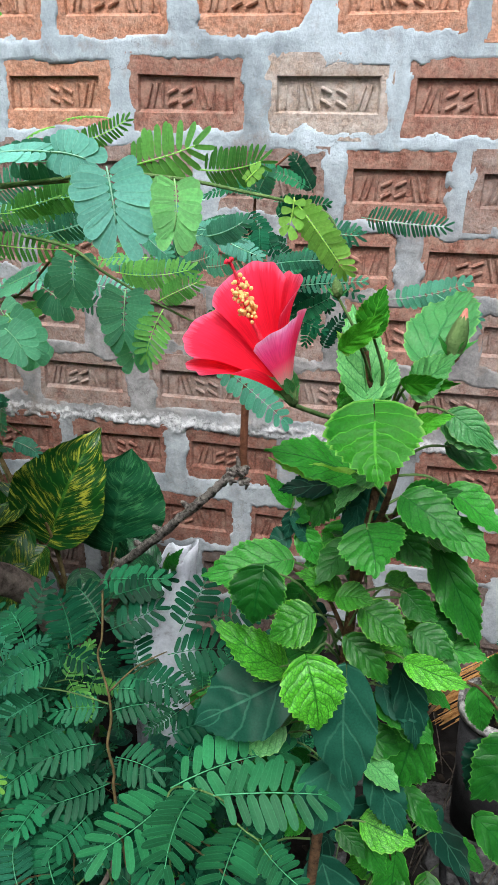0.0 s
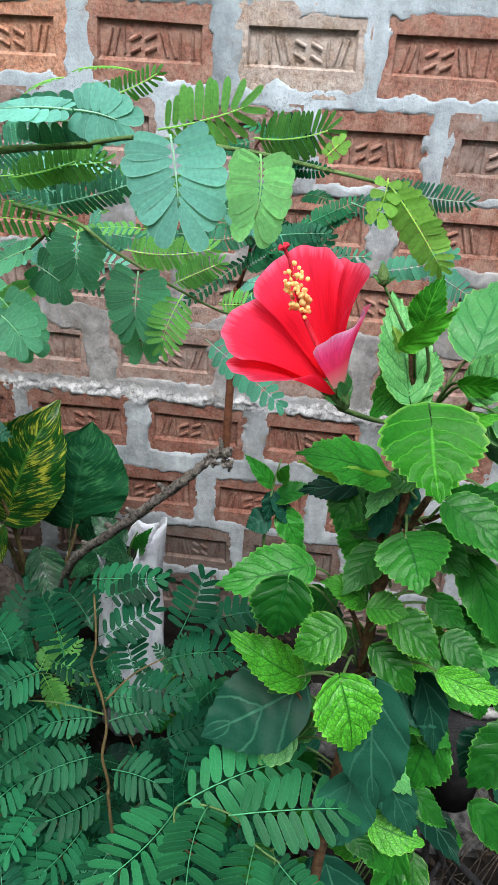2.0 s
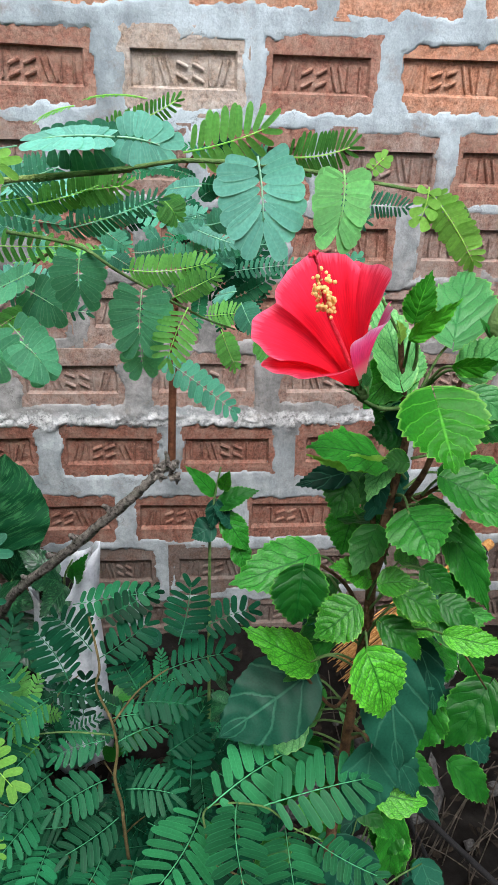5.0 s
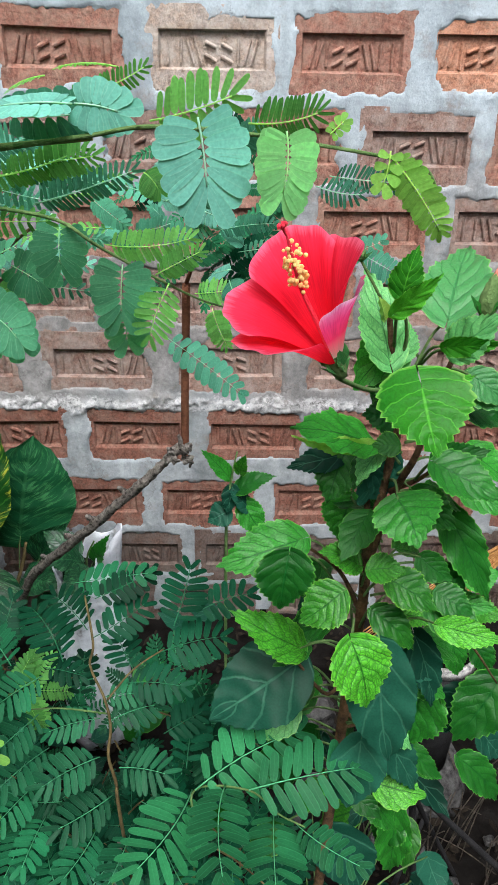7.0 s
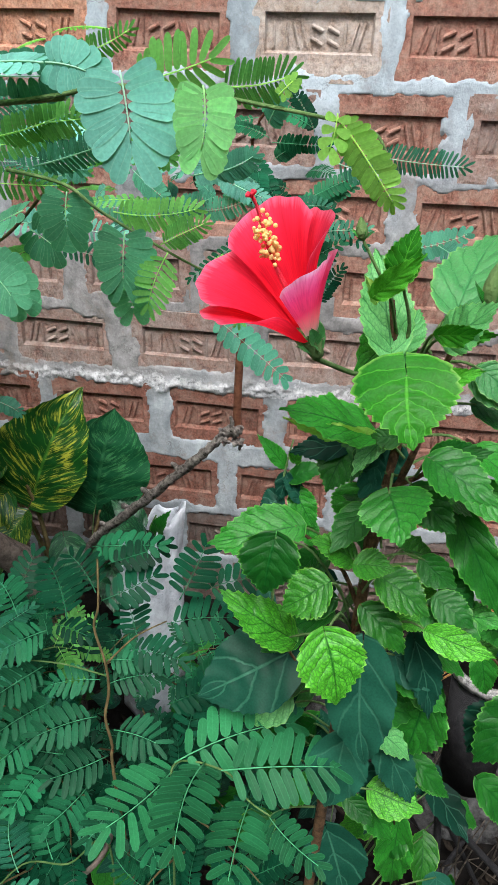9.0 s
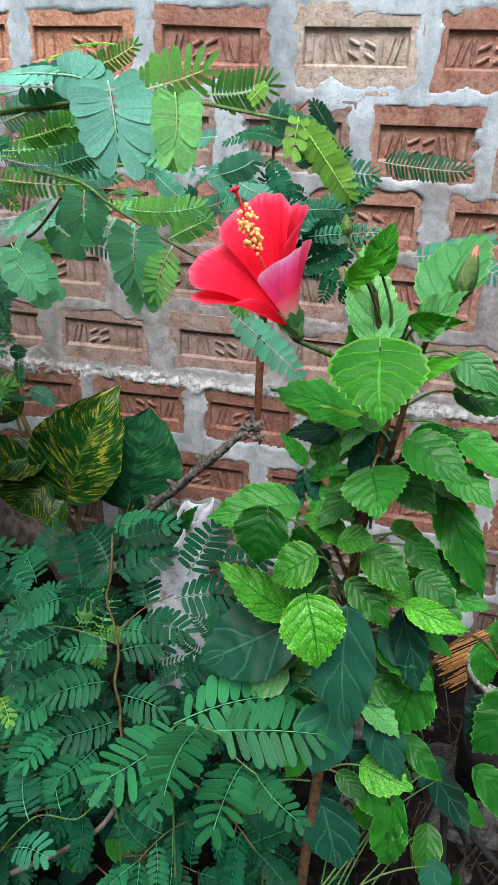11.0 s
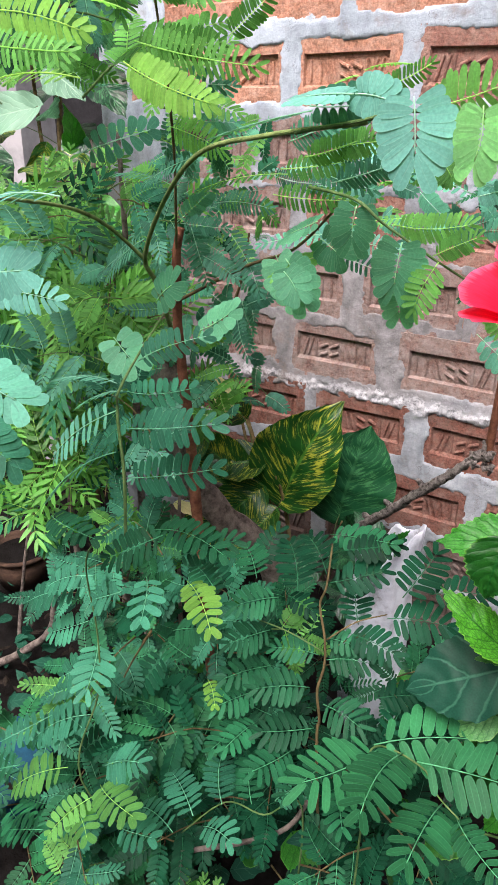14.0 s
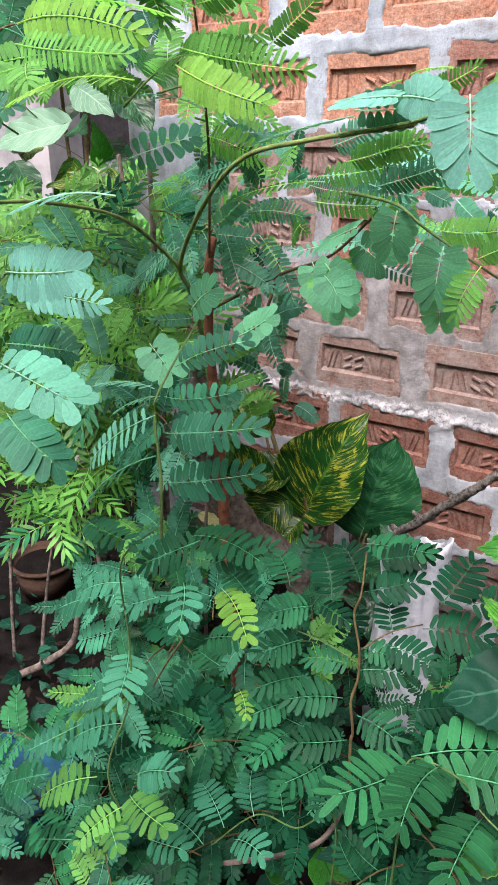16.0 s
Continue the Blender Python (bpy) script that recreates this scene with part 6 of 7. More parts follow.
broad_leaf(pothos, (-0.268, 1.285, 0.325), (-0.222, 1.305, 0.545), 0.215, "f", 0, (-0.27, 1.25, 0.25), peak=0.46, full=1.9, tooth=0.004, cup=0.2)
G = random.Random(77)
for base, tip, w, tone in (
    ((-0.42, 1.18, 0.46), (-0.52, 1.12, 0.44), 0.11, "e"), ((-0.41, 1.16, 0.40), (-0.49, 1.08, 0.30), 0.11, "e"),
    ((-0.45, 1.16, 0.43), (-0.58, 1.14, 0.52), 0.10, "e"), ((-0.37, 1.15, 0.36), (-0.42, 1.05, 0.25), 0.10, "e"),
    ((-0.46, 1.15, 0.34), (-0.58, 1.08, 0.26), 0.11, "e"), ((-0.30, 1.18, 0.30), (-0.25, 1.10, 0.22), 0.08, "f"),
    ((-0.24, 1.2, 0.28), (-0.16, 1.15, 0.30), 0.08, "f"), ((-0.22, 1.24, 0.30), (-0.15, 1.22, 0.40), 0.07, "f"),
    ((-0.30, 1.14, 0.26), (-0.33, 1.04, 0.16), 0.09, "f"), ((-0.2, 1.18, 0.24), (-0.14, 1.1, 0.16), 0.08, "f"),
    ((-0.48, 1.2, 0.55), (-0.52, 1.12, 0.66), 0.09, "e"), ((-0.403, 1.0, 0.701), (-0.374, 1.0, 0.635), 0.036, "w"),
    ((-0.47, 0.95, 0.449), (-0.419, 0.95, 0.434), 0.036, "w"), ((-0.54, 1.14, 0.5), (-0.62, 1.06, 0.42), 0.1, "e"),
):
    broad_leaf(pothos, base, tip, w, tone, G.uniform(-20, 20), (base[0] * 0.7 - 0.1, 1.2, base[2] - 0.12), peak=0.38, tooth=0.004, cup=0.2)

climber = thing("climbing_pothos", (-1.15, 1.40, 0.0), "marbled pothos climbing at the end of the wall", "plant")
tube("vine", [(-1.15, 1.40, -0.02), (-1.12, 1.38, 0.5), (-1.13, 1.36, 1.0), (-1.10, 1.38, 1.45)], 0.012, 0.006, STEM_BROWN, climber, 7, 5, 0.1)
for k in range(22):
    p = Vector((-1.12 + G.uniform(-0.14, 0.16), 1.36 + G.uniform(-0.14, 0.04), 0.55 + 0.95 * k / 22))
    q = p + Vector((G.uniform(-0.1, 0.1), G.uniform(-0.09, -0.02), G.uniform(-0.13, 0.02)))
    broad_leaf(climber, p, q, G.uniform(0.06, 0.10), G.choice("eeffg"), G.uniform(-30, 30), (-1.12, 1.38, p.z - 0.05), peak=0.38, tooth=0.004)

# ---- dry bough and bare shoot ----
bough = thing("dead_branch", (-0.14, 1.0, 0.36), "dry grey branch leaning up to a knotted broken end", "branch")
tube("bough", [(-0.19, 1.02, 0.36), (-0.135, 0.95, 0.475), (-0.03, 0.88, 0.60), (0.06, 0.83, 0.705), (0.105, 0.82, 0.755), (0.125, 0.81, 0.768)], 0.0074, 0.0048, BARK_DRY, bough, 14, 12, 0.32)
knot_g = random.Random(33)
for k in range(13):
    a = Vector((0.116, 0.815, 0.758)) + Vector((knot_g.uniform(-0.018, 0.012), knot_g.uniform(-0.006, 0.006), knot_g.uniform(-0.012, 0.012)))
    d = Vector((knot_g.uniform(-0.6, 1.0), knot_g.uniform(-1.0, 0.3), knot_g.uniform(-0.8, 0.9))).normalized() * knot_g.uniform(0.008, 0.020)
    tube("knot", [a, a + d * 0.6 + Vector((0, 0, 0.002)), a + d], 0.0042, 0.0012, BARK_DRY, bough, 6, 3, 0.35)
for s in (0.15, 0.34, 0.5, 0.72):
    a = Vector((-0.135, 0.95, 0.475)).lerp(Vector((0.105, 0.82, 0.755)), s)
    tube("knot", [a, a + Vector((-0.008, -0.008, 0.010)), a + Vector((-0.010, -0.012, 0.016))], 0.0065, 0.002, BARK_DRY, bough, 7, 3, 0.3)
tube("bare_shoot", [(0.118, 0.82, 0.755), (0.121, 0.81, 0.85), (0.126, 0.80, 0.97)], 0.0052, 0.0046, BARK_RED, bough, 8, 4, 0.04, "straight reddish-brown shoot")
tube("twig", [(0.126, 0.80, 0.97), (0.14, 0.78, 1.02), (0.135, 0.77, 1.10), (0.17, 0.76, 1.14)], 0.0025, 0.001, BARK_RED, bough, 5, 4)

for k, (a, b, r) in enumerate((((-0.56, 1.31, 0.56), (-0.44, 1.28, 0.30), 0.006), ((-0.59, 1.33, 0.58), (-0.47, 1.27, 0.30), 0.004))):
    st = thing("stick", b, "thin brown stick leaning on the brick wall", "stick", "sticks at the wall")
    e = Vector(b) + (Vector(b) - Vector(a)) * 1.2
    tube("shaft", [a, b, (e.x, e.y, -0.01)], r, r, STEM_BROWN, st, 6, 4, 0.08)


# ---- white sack pot ----
def sack_material():
    m, n, l, b = material("woven_plastic", 0.45, 0.4)
    co = n.new("ShaderNodeTexCoord").outputs["Object"]
    a = tex_noise(n, l, 9, 5, co)
    w = tex_noise(n, l, 45, 6, co, 0.75)
    c = ramp(n, ((0.44, (0.74, 0.78, 0.84)), (0.55, (0.52, 0.56, 0.62)), (0.64, (0.16, 0.16, 0.17))))
    l.new(math_node(n, l, "ADD", math_node(n, l, "MULTIPLY", a.outputs[0], 0.6), math_node(n, l, "MULTIPLY", w.outputs[0], 0.4)), c.inputs[0])
    l.new(c.outputs[0], b.inputs["Base Color"])
    bump(n, l, b, w.outputs[0], 0.9, 0.009)
    return m


SACK = sack_material()


def build_sack():
    cx, cy = -0.085, 1.085
    sk = thing("plant_sack", (cx, cy, 0), "torn white woven plastic sack used as a plant pot", "plant pot")
    v, f = [], []
    n, rows = 40, 26
    for i in range(rows + 1):
        s = i / rows
        for k in range(n):
            a = 2 * math.pi * k / n
            top = 0.425 + 0.045 * math.cos(a - 0.3) + 0.012 * math.sin(5 * a)
            r = 0.064 - 0.008 * s + 0.006 * noise.noise((3 * math.cos(a), 3 * math.sin(a), 5 * s)) + 0.004 * math.sin(9 * a + 6 * s)
            r += 0.012 * max(0, s - 0.9) / 0.1 * math.sin(3 * a)
            v.append((cx + r * math.cos(a), cy + r * math.sin(a) * 0.9, top * s - 0.01))
    for i in range(rows):
        for k in range(n):
            a, b = i * n + k, i * n + (k + 1) % n
            f.append((a, b, b + n, a + n))
    ob = part("sack", v, f, SACK, sk)
    m = ob.modifiers.new("thick", "SOLIDIFY")
    m.thickness = 0.002
    v = [(cx + 0.045 * math.cos(k * 0.3927), cy + 0.04 * math.sin(k * 0.3927), 0.375 + 0.006 * (k % 3)) for k in range(16)]
    part("soil", v, [tuple(range(16))], SOIL, sk, "dark potting soil")


build_sack()
pot_plant = thing("sack_plant", (-0.085, 1.08, 0.37), "small dark leafy plant growing in the sack", "plant")
tube("stem", [(-0.085, 1.08, 0.36), (-0.08, 1.07, 0.42), (-0.06, 1.05, 0.47)], 0.003, 0.0015, STEM_GREEN, pot_plant, 5, 4)
for base, tip, w in (((-0.06, 1.05, 0.43), (-0.035, 1.03, 0.49), 0.03), ((-0.09, 1.06, 0.42), (-0.14, 1.02, 0.45), 0.05), ((-0.08, 1.05, 0.41), (-0.11, 0.99, 0.40), 0.05), ((-0.1, 1.09, 0.42), (-0.16, 1.1, 0.46), 0.05)):
    broad_leaf(pot_plant, base, tip, w, "g" if w < 0.04 else "f", 0, (-0.08, 1.07, 0.38))


# ---- clutter on the ground ----
def rough_lump(name, centre, size, mat, label, category, seed, group=""):
    c = Vector(centre)
    bm = bmesh.new()
    bmesh.ops.create_icosphere(bm, subdivisions=3, radius=1.0)
    for p in bm.verts:
        q = p.co.copy()
        k = 1 + 0.22 * noise.noise(q * 1.4 + Vector((seed, 0, 0))) + 0.10 * noise.noise(q * 4 + Vector((0, seed, 0)))
        box = max(abs(q.x), abs(q.y), abs(q.z))
        q = q.lerp(q / box * 0.8, 0.45) * k
        p.co = Vector((q.x * size[0], q.y * size[1], q.z * size[2]))
    me = bpy.data.meshes.new(name)
    bm.to_mesh(me)
    bm.free()
    me.materials.append(mat)
    ob = new(name, me)
    ob.location = c
    return tagged(ob, label, category, group)


rough_lump("concrete_rubble", (0.52, 0.97, -0.02), (0.11, 0.10, 0.10), CONCRETE, "weathered lump of grey concrete on the soil", "rubble", 3)
rough_lump("concrete_rubble", (0.31, 1.12, 0.0), (0.09, 0.07, 0.06), CONCRETE, "weathered lump of grey concrete on the soil", "rubble", 8)
G = random.Random(9)
for k in range(60):
    s = G.uniform(0.006, 0.026)
    rough_lump("stone", (G.uniform(0.28, 0.75), G.uniform(0.55, 1.2), s * 0.3), (s, s * 0.9, s * 0.6), CONCRETE, "small grey stone lying on the soil", "stone", k, "stones on the soil")


def lathe(profile, cx, cy, n=32):
    v, f = [], []
    for r, z in profile:
        for k in range(n):
            a = 2 * math.pi * k / n
            v.append((cx + r * math.cos(a), cy + r * math.sin(a), z))
    for i in range(len(profile) - 1):
        for k in range(n):
            a, b = i * n + k, i * n + (k + 1) % n
            f.append((a, b, b + n, a + n))
    return v, f


def build_pot(cx, cy, z0, r, h, mat, rim_mat, label, rim_label):
    pt_ = thing("plant_pot", (cx, cy, z0), label, "plant pot", "pots")
    v, f = lathe(((0.001, z0), (r * 0.72, z0), (r * 0.95, z0 + h * 0.92), (r * 0.88, z0 + h * 0.92), (r * 0.68, z0 + 0.02)), cx, cy)
    part("body", v, f, mat, pt_)
    v, f = lathe(((r * 0.955, z0 + h * 0.93), (r * 1.04, z0 + h * 0.935), (r * 1.05, z0 + h), (r * 0.93, z0 + h + 0.002), (r * 0.90, z0 + h * 0.9)), cx, cy)
    part("rim", v, f, rim_mat, pt_, rim_label)
    v = [(cx + r * 0.88 * math.cos(k * 0.3927), cy + r * 0.88 * math.sin(k * 0.3927), z0 + h * 0.84) for k in range(16)]
    part("soil", v, [tuple(range(16))], SOIL, pt_)
    return pt_


build_pot(0.505, 0.89, 0.14, 0.058, 0.245, BLACK_PLASTIC_AND_SHADE, WHITE_PAINT, "black plastic plant pot with a white rim", "chipped white rim")
build_pot(-1.06, 1.02, 0.0, 0.085, 0.10, TERRACOTTA, TERRACOTTA, "brown clay plant pot on the soil", "")
young = thing("potted_hibiscus", (0.505, 0.89, 0.34), "young hibiscus cutting growing in the black pot", "plant")
tube("stem", [(0.505, 0.89, 0.34), (0.508, 0.88, 0.43), (0.515, 0.85, 0.53)], 0.0035, 0.002, STEM_BROWN, young, 6, 4)
for k in range(9):
    a = k * 2.4
    z = 0.43 + 0.013 * k
    broad_leaf(young, (0.507 + 0.01 * math.cos(a), 0.85 + 0.01 * math.sin(a), z), (0.507 + 0.06 * math.cos(a), 0.84 + 0.06 * math.sin(a), z + 0.012), 0.045, "gcdg"[k % 4], 0)


def build_broom():
    br = thing("broom", (0.43, 1.13, 0.09), "worn broom of reddish-brown straw lying behind the bush", "broom")
    g = random.Random(4)
    a, b = Vector((0.465, 1.152, 0.132)), Vector((0.80, 1.36, 0.245))
    ax = (b - a).normalized()
    x = ax.cross(Vector((0, 0, 1))).normalized()
    n = x.cross(ax)
    for k in range(70):
        t, r = g.uniform(0, 6.283), math.sqrt(g.random())
        o = x * math.cos(t) * r + n * math.sin(t) * r
        s = b + o * 0.014
        e = a + o * 0.042 + ax * g.uniform(-0.03, 0.02)
        v, f = tube_data(smooth_line([s, s.lerp(e, 0.5) + o * 0.006, e], 3), 0.0016, 0.0009, 4)
        part("straw", v, f, STRAW, br)
    tube("handle", [b - ax * 0.02, b + ax * 0.03, b + ax * 0.06], 0.013, 0.012, STRAW, br, 10, 3, 0.06)
    tube("binding", [b - ax * 0.0, b + ax * 0.03], 0.0165, 0.0165, BLACK_PLASTIC_AND_SHADE, br, 10, 2)


build_broom()

G = random.Random(15)
for a, b, r in (((0.389, 0.62, 0.415), (0.503, 0.66, 0.246), 0.0040), ((0.398, 0.625, 0.40), (0.508, 0.67, 0.235), 0.003), ((0.412, 0.66, 0.36), (0.430, 0.66, 0.21), 0.005), ((0.425, 0.70, 0.30), (0.50, 0.74, 0.12), 0.004), ((0.36, 0.60, 0.10), (0.47, 0.78, 0.04), 0.004)):
    a, b = Vector(a), Vector(b)
    rod = thing("plastic_rod", tuple(b), "thin black plastic rod leaning among twigs", "rod", "black rods")
    e = b + (b - a) * (b.z / max(0.05, a.z - b.z))
    tube("rod", [a, b, e], r, r, BLACK_PLASTIC_AND_SHADE, rod, 8, 3)
for k in range(34):
    a = Vector((G.uniform(0.36, 0.72), G.uniform(0.60, 1.02), -0.01))
    d = Vector((G.uniform(-0.07, 0.07), G.uniform(-0.05, 0.05), G.uniform(0.10, 0.30)))
    st = thing("dry_stalk", tuple(a), "thin dry grey stalk standing in the soil", "stalk", "dry stalks")
    tube("shaft", [a, a + d * 0.5 + Vector((G.uniform(-0.012, 0.012), 0, 0)), a + d], G.uniform(0.0010, 0.0022), 0.0008, TWIG, st, 5, 4, 0.1)
for k in range(60):
    a = Vector((G.uniform(0.25, 0.75), G.uniform(0.5, 1.15), G.uniform(0.0, 0.03)))
    d = Vector((G.uniform(-0.14, 0.14), G.uniform(-0.12, 0.12), G.uniform(0.0, 0.10)))
    tw = thing("twig", tuple(a), "dry brown twig fallen on the soil", "twig", "fallen twigs")
    tube("shaft", [a, a + d * 0.5 + Vector((0, 0, 0.01)), a + d], G.uniform(0.0009, 0.0020), 0.0006, TWIG, tw, 5, 3, 0.1)

# dry leaf litter over the soil
litter_g = random.Random(91)
v, f = [], []
for k in range(1100):
    c = Vector((litter_g.uniform(-1.15, 0.85), litter_g.uniform(0.38, 1.36), 0.012 + litter_g.uniform(0, 0.02)))
    a, ln, w = litter_g.uniform(0, 6.283), litter_g.uniform(0.006, 0.020), litter_g.uniform(0.003, 0.008)
    d, e = Vector((math.cos(a), math.sin(a), litter_g.uniform(-0.3, 0.3))), Vector((-math.sin(a), math.cos(a), litter_g.uniform(-0.4, 0.4)))
    b0 = len(v)
    v += [c - d * ln, c - d * ln * 0.2 + e * w, c - d * ln * 0.2 - e * w, c + d * ln * 0.4 + e * w * 0.8, c + d * ln * 0.4 - e * w * 0.8, c + d * ln, c + Vector((0, 0, 0.006))]
    f += [tuple(b0 + q for q in t) for t in ((0, 2, 6), (0, 6, 1), (2, 4, 6), (6, 3, 1), (4, 5, 6), (6, 5, 3))]
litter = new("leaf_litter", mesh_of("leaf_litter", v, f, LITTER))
tagged(litter, "dry brown leaf litter scattered over the dark soil", "leaf litter", kind="stuff")

# bare stems and a blue tub in the far corner
bare = thing("bare_shrub", (-0.74, 0.78, 0.0), "leafless brown shrub stems in the shade", "shrub")
tube("stem", [(-0.90, 0.74, -0.03), (-0.80, 0.78, 0.04), (-0.72, 0.80, 0.12), (-0.69, 0.80, 0.20), (-0.66, 0.80, 0.40)], 0.010, 0.005, BARK, bare, 8, 6, 0.12)
tube("stem", [(-0.86, 0.82, -0.03), (-0.84, 0.84, 0.15), (-0.80, 0.86, 0.36)], 0.006, 0.003, BARK, bare, 6, 5, 0.12)
tube("stem", [(-0.93, 0.8, -0.03), (-0.95, 0.84, 0.2), (-0.92, 0.86, 0.4)], 0.005, 0.003, BARK, bare, 6, 5, 0.12)
tub = thing("blue_tub", (-0.56, 0.52, 0.0), "blue plastic tub under the bushes, shade included in its dark colour", "tub")
v, f = lathe(((0.001, 0.0), (0.075, 0.0), (0.094, 0.10), (0.089, 0.10), (0.070, 0.012), (0.001, 0.012)), -0.56, 0.52)
part("body", v, f, BLUE_PLASTIC, tub)
v, f = lathe(((0.0945, 0.098), (0.101, 0.100), (0.103, 0.108), (0.098, 0.113), (0.088, 0.110), (0.0885, 0.098)), -0.56, 0.52)
part("rim", v, f, BLUE_PLASTIC, tub, "rolled rim")

# low undergrowth that hides the soil
cover = thing("undergrowth", (-0.1, 0.8, 0.0), "dense undergrowth of small leaves, soil shade put into their dark colour", "undergrowth")
G = random.Random(40)
for k in range(290):
    y = G.uniform(0.36, 1.15)
    x = G.uniform(max(-0.75, 0.27 - 1.15 * y), 0.30)
    z = G.uniform(0.02, 0.42) * (1.25 - 0.6 * y)
    p = Vector((x, y, z))
    q = p + Vector((G.uniform(-0.06, 0.06), G.uniform(-0.06, 0.03), G.uniform(-0.01, 0.05)))
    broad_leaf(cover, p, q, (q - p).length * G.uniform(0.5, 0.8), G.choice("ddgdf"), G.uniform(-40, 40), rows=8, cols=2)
# dark leaves over the hollow's lit soil, in place of its shade
for k in range(70):
    y = G.uniform(0.55, 1.15)
    p = Vector((0.264 - G.uniform(1.15, 1.50) * y, y, G.uniform(0.0, 0.05)))
    q = p + Vector((G.uniform(-0.05, 0.05), G.uniform(-0.05, 0.03), G.uniform(0.0, 0.03)))
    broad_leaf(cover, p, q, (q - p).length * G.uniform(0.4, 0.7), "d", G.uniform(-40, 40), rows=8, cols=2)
for k in range(36):
    x, y = G.uniform(0.27, 0.46), G.uniform(0.46, 0.70)
    p = Vector((x, y, G.uniform(0.10, 0.45)))
    q = p + Vector((G.uniform(-0.05, 0.05), G.uniform(-0.05, 0.02), G.uniform(-0.05, 0.02)))
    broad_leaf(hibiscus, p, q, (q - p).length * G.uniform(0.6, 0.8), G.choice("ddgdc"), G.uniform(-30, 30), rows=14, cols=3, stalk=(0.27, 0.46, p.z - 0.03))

# inner leaves of the hibiscus, round its stem
inner = random.Random(52)
for k in range(54):
    z = 0.60 + 0.42 * k / 54
    stem = Vector((0.258 + 0.09 * (z - 0.6), 0.456, z))
    a = inner.uniform(-0.5, 3.7)
    d = Vector((math.cos(a), 0.55 * math.sin(a), inner.uniform(-0.5, 0.25)))
    if z > 0.86 and d.x < 0:
        d.x *= 0.35
    p = stem + d * inner.uniform(0.025, 0.05)
    q = p + (d + Vector((0, -0.25, -0.35))).normalized() * inner.uniform(0.028, 0.046)
    broad_leaf(hibiscus, p, q, (q - p).length * inner.uniform(0.62, 0.8), inner.choice("ggdcgp"), inner.uniform(-30, 30), rows=18, cols=3, stalk=tuple(stem + Vector((0, 0, -0.012))))

# fine dark foliage on the bare shoot, behind the flower
shoot_g = random.Random(61)
for k in range(24):
    p = Vector((0.135 + shoot_g.uniform(-0.02, 0.06), 0.775 + shoot_g.uniform(-0.04, 0.03), 0.99 + 0.13 * k / 24))
    q = p + Vector((shoot_g.uniform(-0.075, 0.095), shoot_g.uniform(-0.05, 0.02), shoot_g.uniform(-0.05, 0.04)))
    feather(bough, p, q, 14, 0.0095, "knn"[k % 3], shoot_g.uniform(-10, 45), 0.4)
# teal sprays over the top
spray_g = random.Random(62)
for k in range(58):
    y = spray_g.uniform(0.46, 0.74)
    p = Vector((0.19 - 0.30 * y + spray_g.uniform(-0.06, 0.30 * y), y, 1.118 - (0.02 + 0.12 * y) * spray_g.random() ** 0.8))
    q = p + Vector((spray_g.uniform(-0.02, 0.08) * (1 if k % 3 else -1), spray_g.uniform(-0.03, 0.02), spray_g.uniform(-0.02, 0.015)))
    feather(feather_tree, p, q, 14, 0.0095, "ttult"[k % 5], spray_g.uniform(10, 50), 0.36)


# ---- hibiscus flower ----
def petal_material(name, stops, glow=0.52):
    m, n, l, b = material(name, 0.8, 0.06)
    uv = n.new("ShaderNodeUVMap").outputs[0]
    sep = n.new("ShaderNodeSeparateXYZ")
    l.new(uv, sep.inputs[0])
    mp = n.new("ShaderNodeMapping")
    mp.inputs["Scale"].default_value = (22, 2.2, 1)
    l.new(uv, mp.inputs[0])
    streak = tex_noise(n, l, 2.0, 4, mp.outputs[0])
    c = ramp(n, stops)
    l.new(math_node(n, l, "ADD", sep.outputs[1], math_node(n, l, "MULTIPLY", math_node(n, l, "SUBTRACT", streak.outputs[0], 0.5), 0.15)), c.inputs[0])
    base = mix_rgb(n, l, 1.0, c.outputs[0], ramp_of(n, l, streak.outputs[0], 0.86, 1.1), "MULTIPLY")
    l.new(base, b.inputs["Base Color"])
    bump(n, l, b, streak.outputs[0], 0.25, 0.0008)
    tr = n.new("ShaderNodeBsdfTranslucent")
    l.new(base, tr.inputs[0])
    mx = n.new("ShaderNodeMixShader")
    mx.inputs[0].default_value = glow
    l.new(b.outputs[0], mx.inputs[1])
    l.new(tr.outputs[0], mx.inputs[2])
    l.new(mx.outputs[0], n["Material Output"].inputs[0])
    return m


def ramp_of(n, l, value, low, high):
    r = ramp(n, ((0.3, low), (0.7, high)))
    l.new(value, r.inputs[0])
    return r.outputs[0]


PETAL = petal_material("red_petal", ((0.0, (0.50, 0.003, 0.010)), (0.22, (0.88, 0.012, 0.03)), (0.75, (0.95, 0.022, 0.065)), (0.93, (0.96, 0.040, 0.10)), (1.0, (0.98, 0.16, 0.28))))
PETAL_PINK = petal_material("pink_petal", ((0.20, (0.97, 0.86, 0.80)), (0.34, (0.99, 0.46, 0.56)), (0.48, (0.99, 0.11, 0.34)), (0.72, (0.99, 0.11, 0.42)), (0.90, (0.99, 0.26, 0.62)), (1.0, (0.99, 0.60, 0.86))), 0.72)
POLLEN = petal_material("yellow_pollen", ((0.0, (0.98, 0.78, 0.34)), (1.0, (0.98, 0.88, 0.55))), 0.4)
COLUMN = bark_material("pink_column", (0.80, 0.02, 0.05), (0.86, 0.06, 0.10), 200)


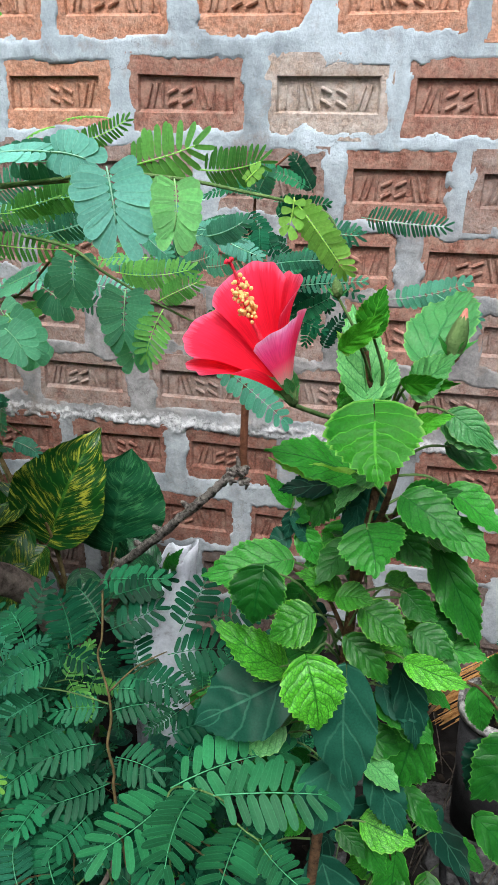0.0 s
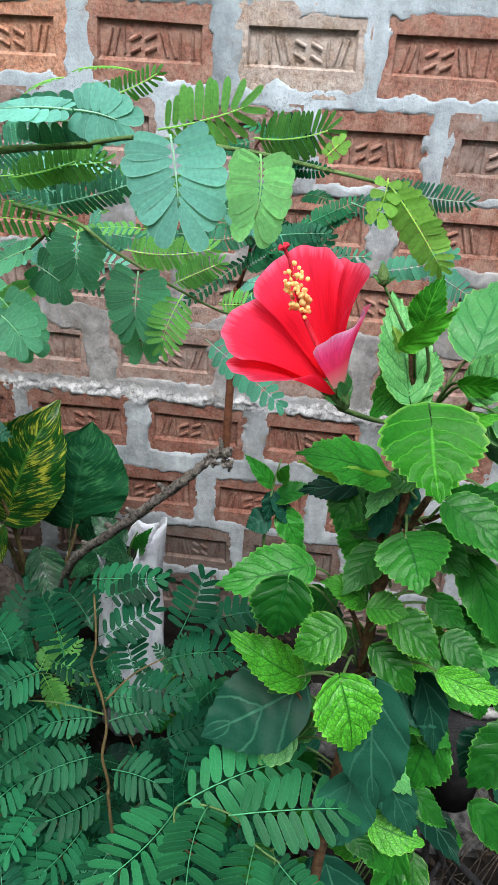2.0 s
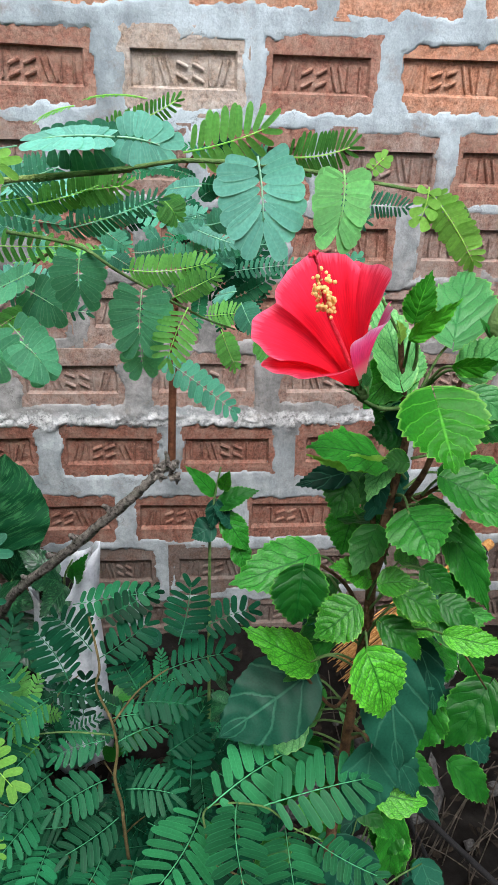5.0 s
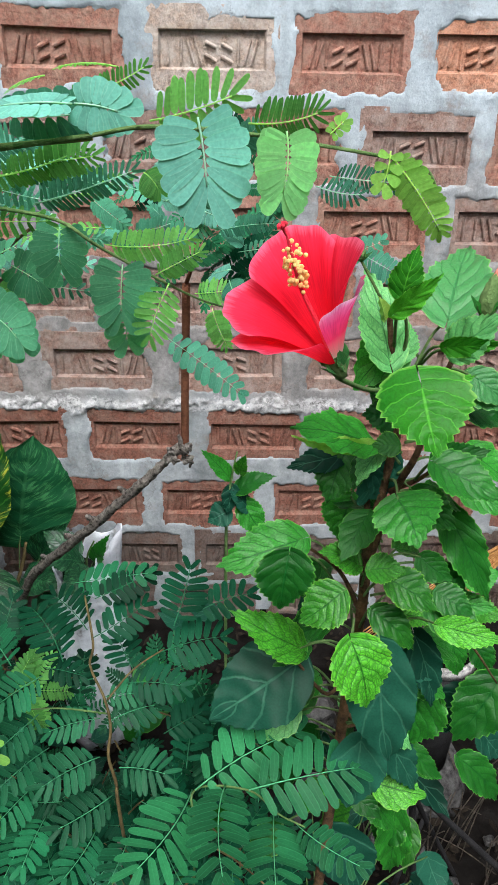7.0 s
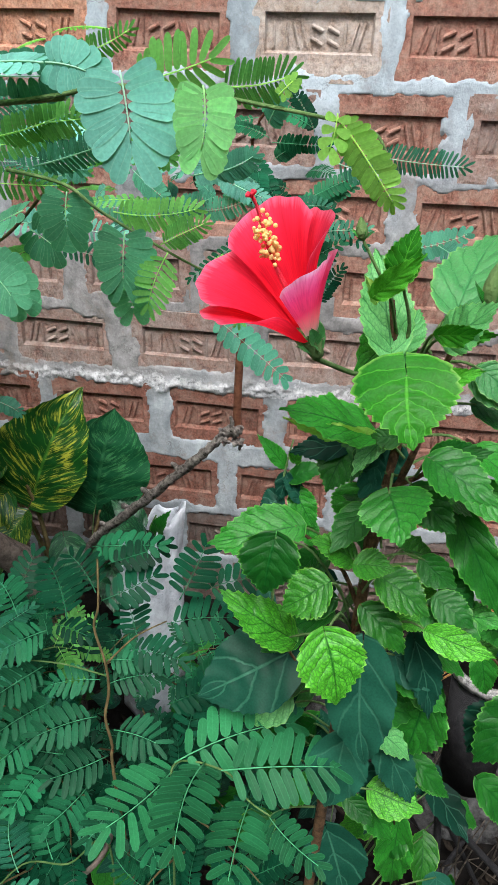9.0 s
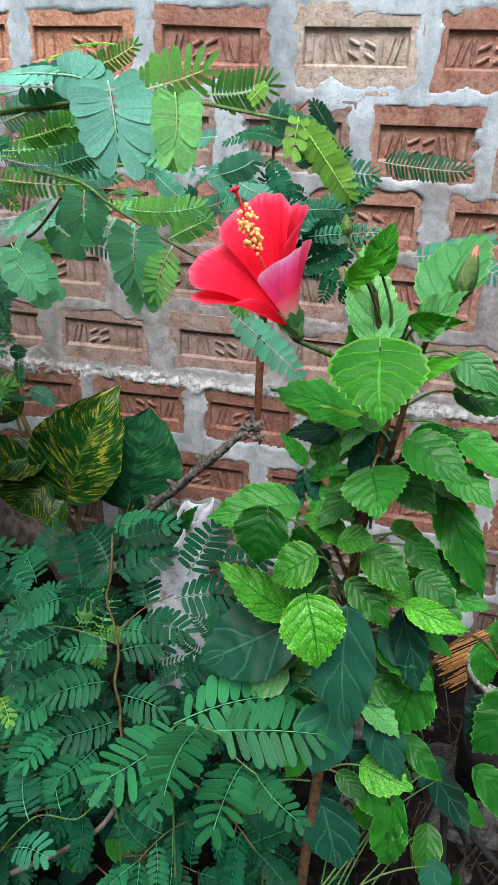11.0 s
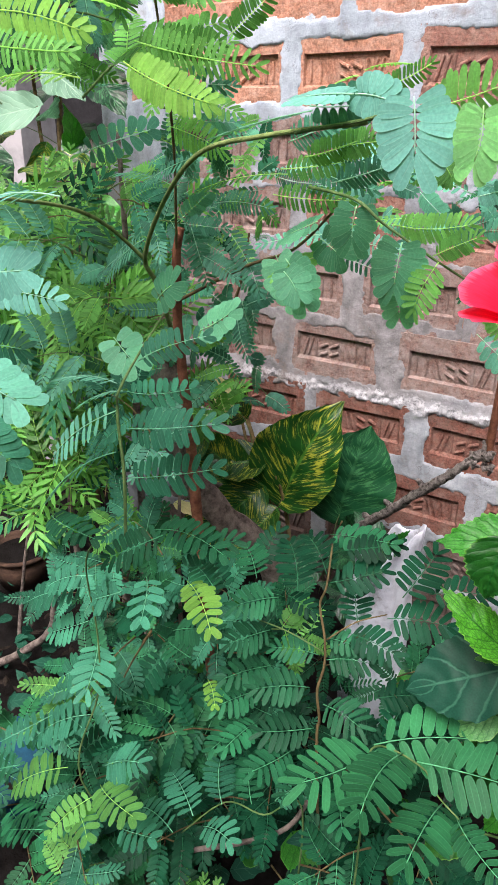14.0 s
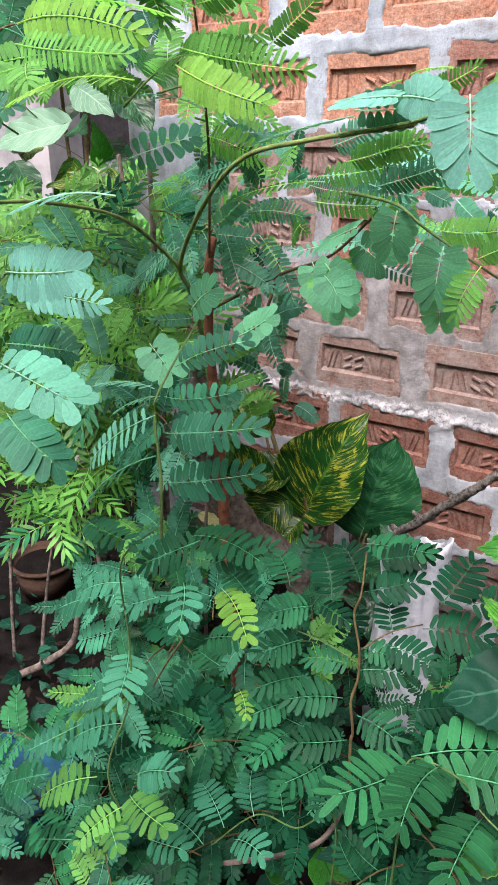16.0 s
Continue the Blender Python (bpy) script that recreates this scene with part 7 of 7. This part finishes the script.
def build_flower():
    root = Vector(FLOWER_ROOT)
    right, out = Vector((1, -0.03, 0)), Vector((-0.02, -0.90, 0.43))
    rise = out.cross(right).normalized()

    def place(r, u, t):
        return right * r + rise * u + out * t

    axis = place(-0.44, 0.71, 0.55).normalized()
    fl = thing("hibiscus_flower", tuple(root), "half-open bright red hibiscus flower with yellow stamens", "flower")
    side = (right - axis * right.dot(axis)).normalized()
    upv = axis.cross(side).normalized()
    # bearing round the axis, half spread, lean and length of each petal of the bowl, and its ruffle
    petals = (
        (158, 60, 34, 0.064, 0.0012), (90, 58, 23, 0.072, 0.0014), (24, 62, 27, 0.064, 0.0012),
        (222, 54, 41, 0.057, 0.0012), (-38, 46, 34, 0.056, 0.0022),
    )
    for q, (bearing, spread, lean, ln, ruffle) in enumerate(petals):
        g = random.Random(q + 3)
        lean = math.radians(lean)
        v, uv, f = [], [], []
        rows, cols = 24, 12
        ph = g.uniform(0, 6)
        for i in range(rows + 1):
            s = i / rows
            for k in range(-cols, cols + 1):
                u = k / cols
                # the rim is a rounded fan, drawn back towards its sides, with a shallow notch
                h = s * (1 - 0.16 * s * abs(u) ** 2.8) - 0.012 * s ** 6 * math.exp(-40 * (u - 0.15) ** 2) + 0.010 * s ** 5 * math.sin(8 * u + ph)
                a = math.radians(bearing + spread * u * (1 - 0.06 * s * s))
                ray = side * math.cos(a) + upv * math.sin(a)
                reach = ln * math.sin(lean) * (0.10 * min(1, 5 * h) + 0.90 * h ** 1.35)
                wave = s ** 3 * ruffle * (math.sin(5 * u + ph) + 0.5 * math.sin(13 * u + 2 * ph)) + 0.0014 * u * s + (0.004 * s ** 6 if q != 4 else 0)
                p = axis * (ln * math.cos(lean) * h * (1.16 - 0.16 * h)) + ray * (reach + wave)
                v.append(root + p)
                uv.append((0.5 + 0.5 * u, s))
        m = 2 * cols + 1
        for i in range(rows):
            for k in range(m - 1):
                a = i * m + k
                f.append((a, a + 1, a + m + 1, a + m))
        part("petal", v, f, PETAL_PINK if q == 4 else PETAL, fl, "pink-streaked petal, pale at its foot" if q == 4 else "", uv)
    # staminal column with anthers and a five-branched tip
    foot, low, high = root + axis * 0.008, root + place(-0.022, 0.036, 0.025), root + place(-0.0275, 0.050, 0.036)
    tipc = high + (high - low) * 0.35
    col = tube("stamen_column", [foot, foot.lerp(low, 0.55) + axis * 0.002, low, high, tipc], 0.0015, 0.0007, COLUMN, fl, 6, 6)
    g = random.Random(5)
    for i in range(96):
        s = i / 95
        d = Vector((g.gauss(0, 1), g.gauss(0, 1), g.gauss(0, 1))).normalized()
        c = low.lerp(high, s) + d * g.uniform(0.0030, 0.0062) * (0.75 + 0.35 * s)
        v, f = ball(c, g.uniform(0.0008, 0.0013))
        part("anther", v, f, POLLEN, col)
    for i in range(5):
        a = i * 1.2566
        tube("style", [tipc, tipc + axis * 0.004, tipc + axis * 0.006 + (side * math.cos(a) + upv * math.sin(a)) * 0.0024], 0.0006, 0.0010, COLUMN, col, 4, 3)
    # five-toothed calyx and the small bracts under it
    v, f = tube_data([root - axis * 0.005, root - axis * 0.002, root + axis * 0.004, root + axis * 0.012], 0.0028, 0.0062, 12)
    part("calyx", v, f, STEM_GREEN, fl, "green calyx")
    for i in range(5):
        a = i * 1.2566 + 0.3
        o = side * math.cos(a) + upv * math.sin(a)
        b = root + axis * 0.004 + o * 0.0045
        broad_leaf(fl, b, b + axis * 0.0105 + o * 0.0030, 0.0062, "p", rows=8, cols=2, tooth=0, seed=i + 1)
    for i in range(6):
        a = i * 1.0472
        o = side * math.cos(a) + upv * math.sin(a)
        b = root - axis * 0.003 + o * 0.002
        broad_leaf(fl, b, b + o * 0.006 + axis * 0.008, 0.0022, "p", rows=6, cols=1, tooth=0, seed=i + 1)


def ball(c, r, n=6, m=4):
    v, f = [c + Vector((0, 0, r))], []
    for i in range(1, m):
        t = math.pi * i / m
        for k in range(n):
            a = 2 * math.pi * k / n
            v.append(c + Vector((math.sin(t) * math.cos(a), math.sin(t) * math.sin(a), math.cos(t))) * r)
    v.append(c - Vector((0, 0, r)))
    for k in range(n):
        f.append((0, 1 + k, 1 + (k + 1) % n))
        for i in range(m - 2):
            a, b = 1 + i * n + k, 1 + i * n + (k + 1) % n
            f.append((a, a + n, b + n, b))
        f.append((len(v) - 1, 1 + (m - 2) * n + (k + 1) % n, 1 + (m - 2) * n + k))
    return v, f


FLOWER_ROOT = (0.2310, 0.3800, 1.0232)
build_flower()

# ---- last: the brick faces ----
build_bricks(wall)
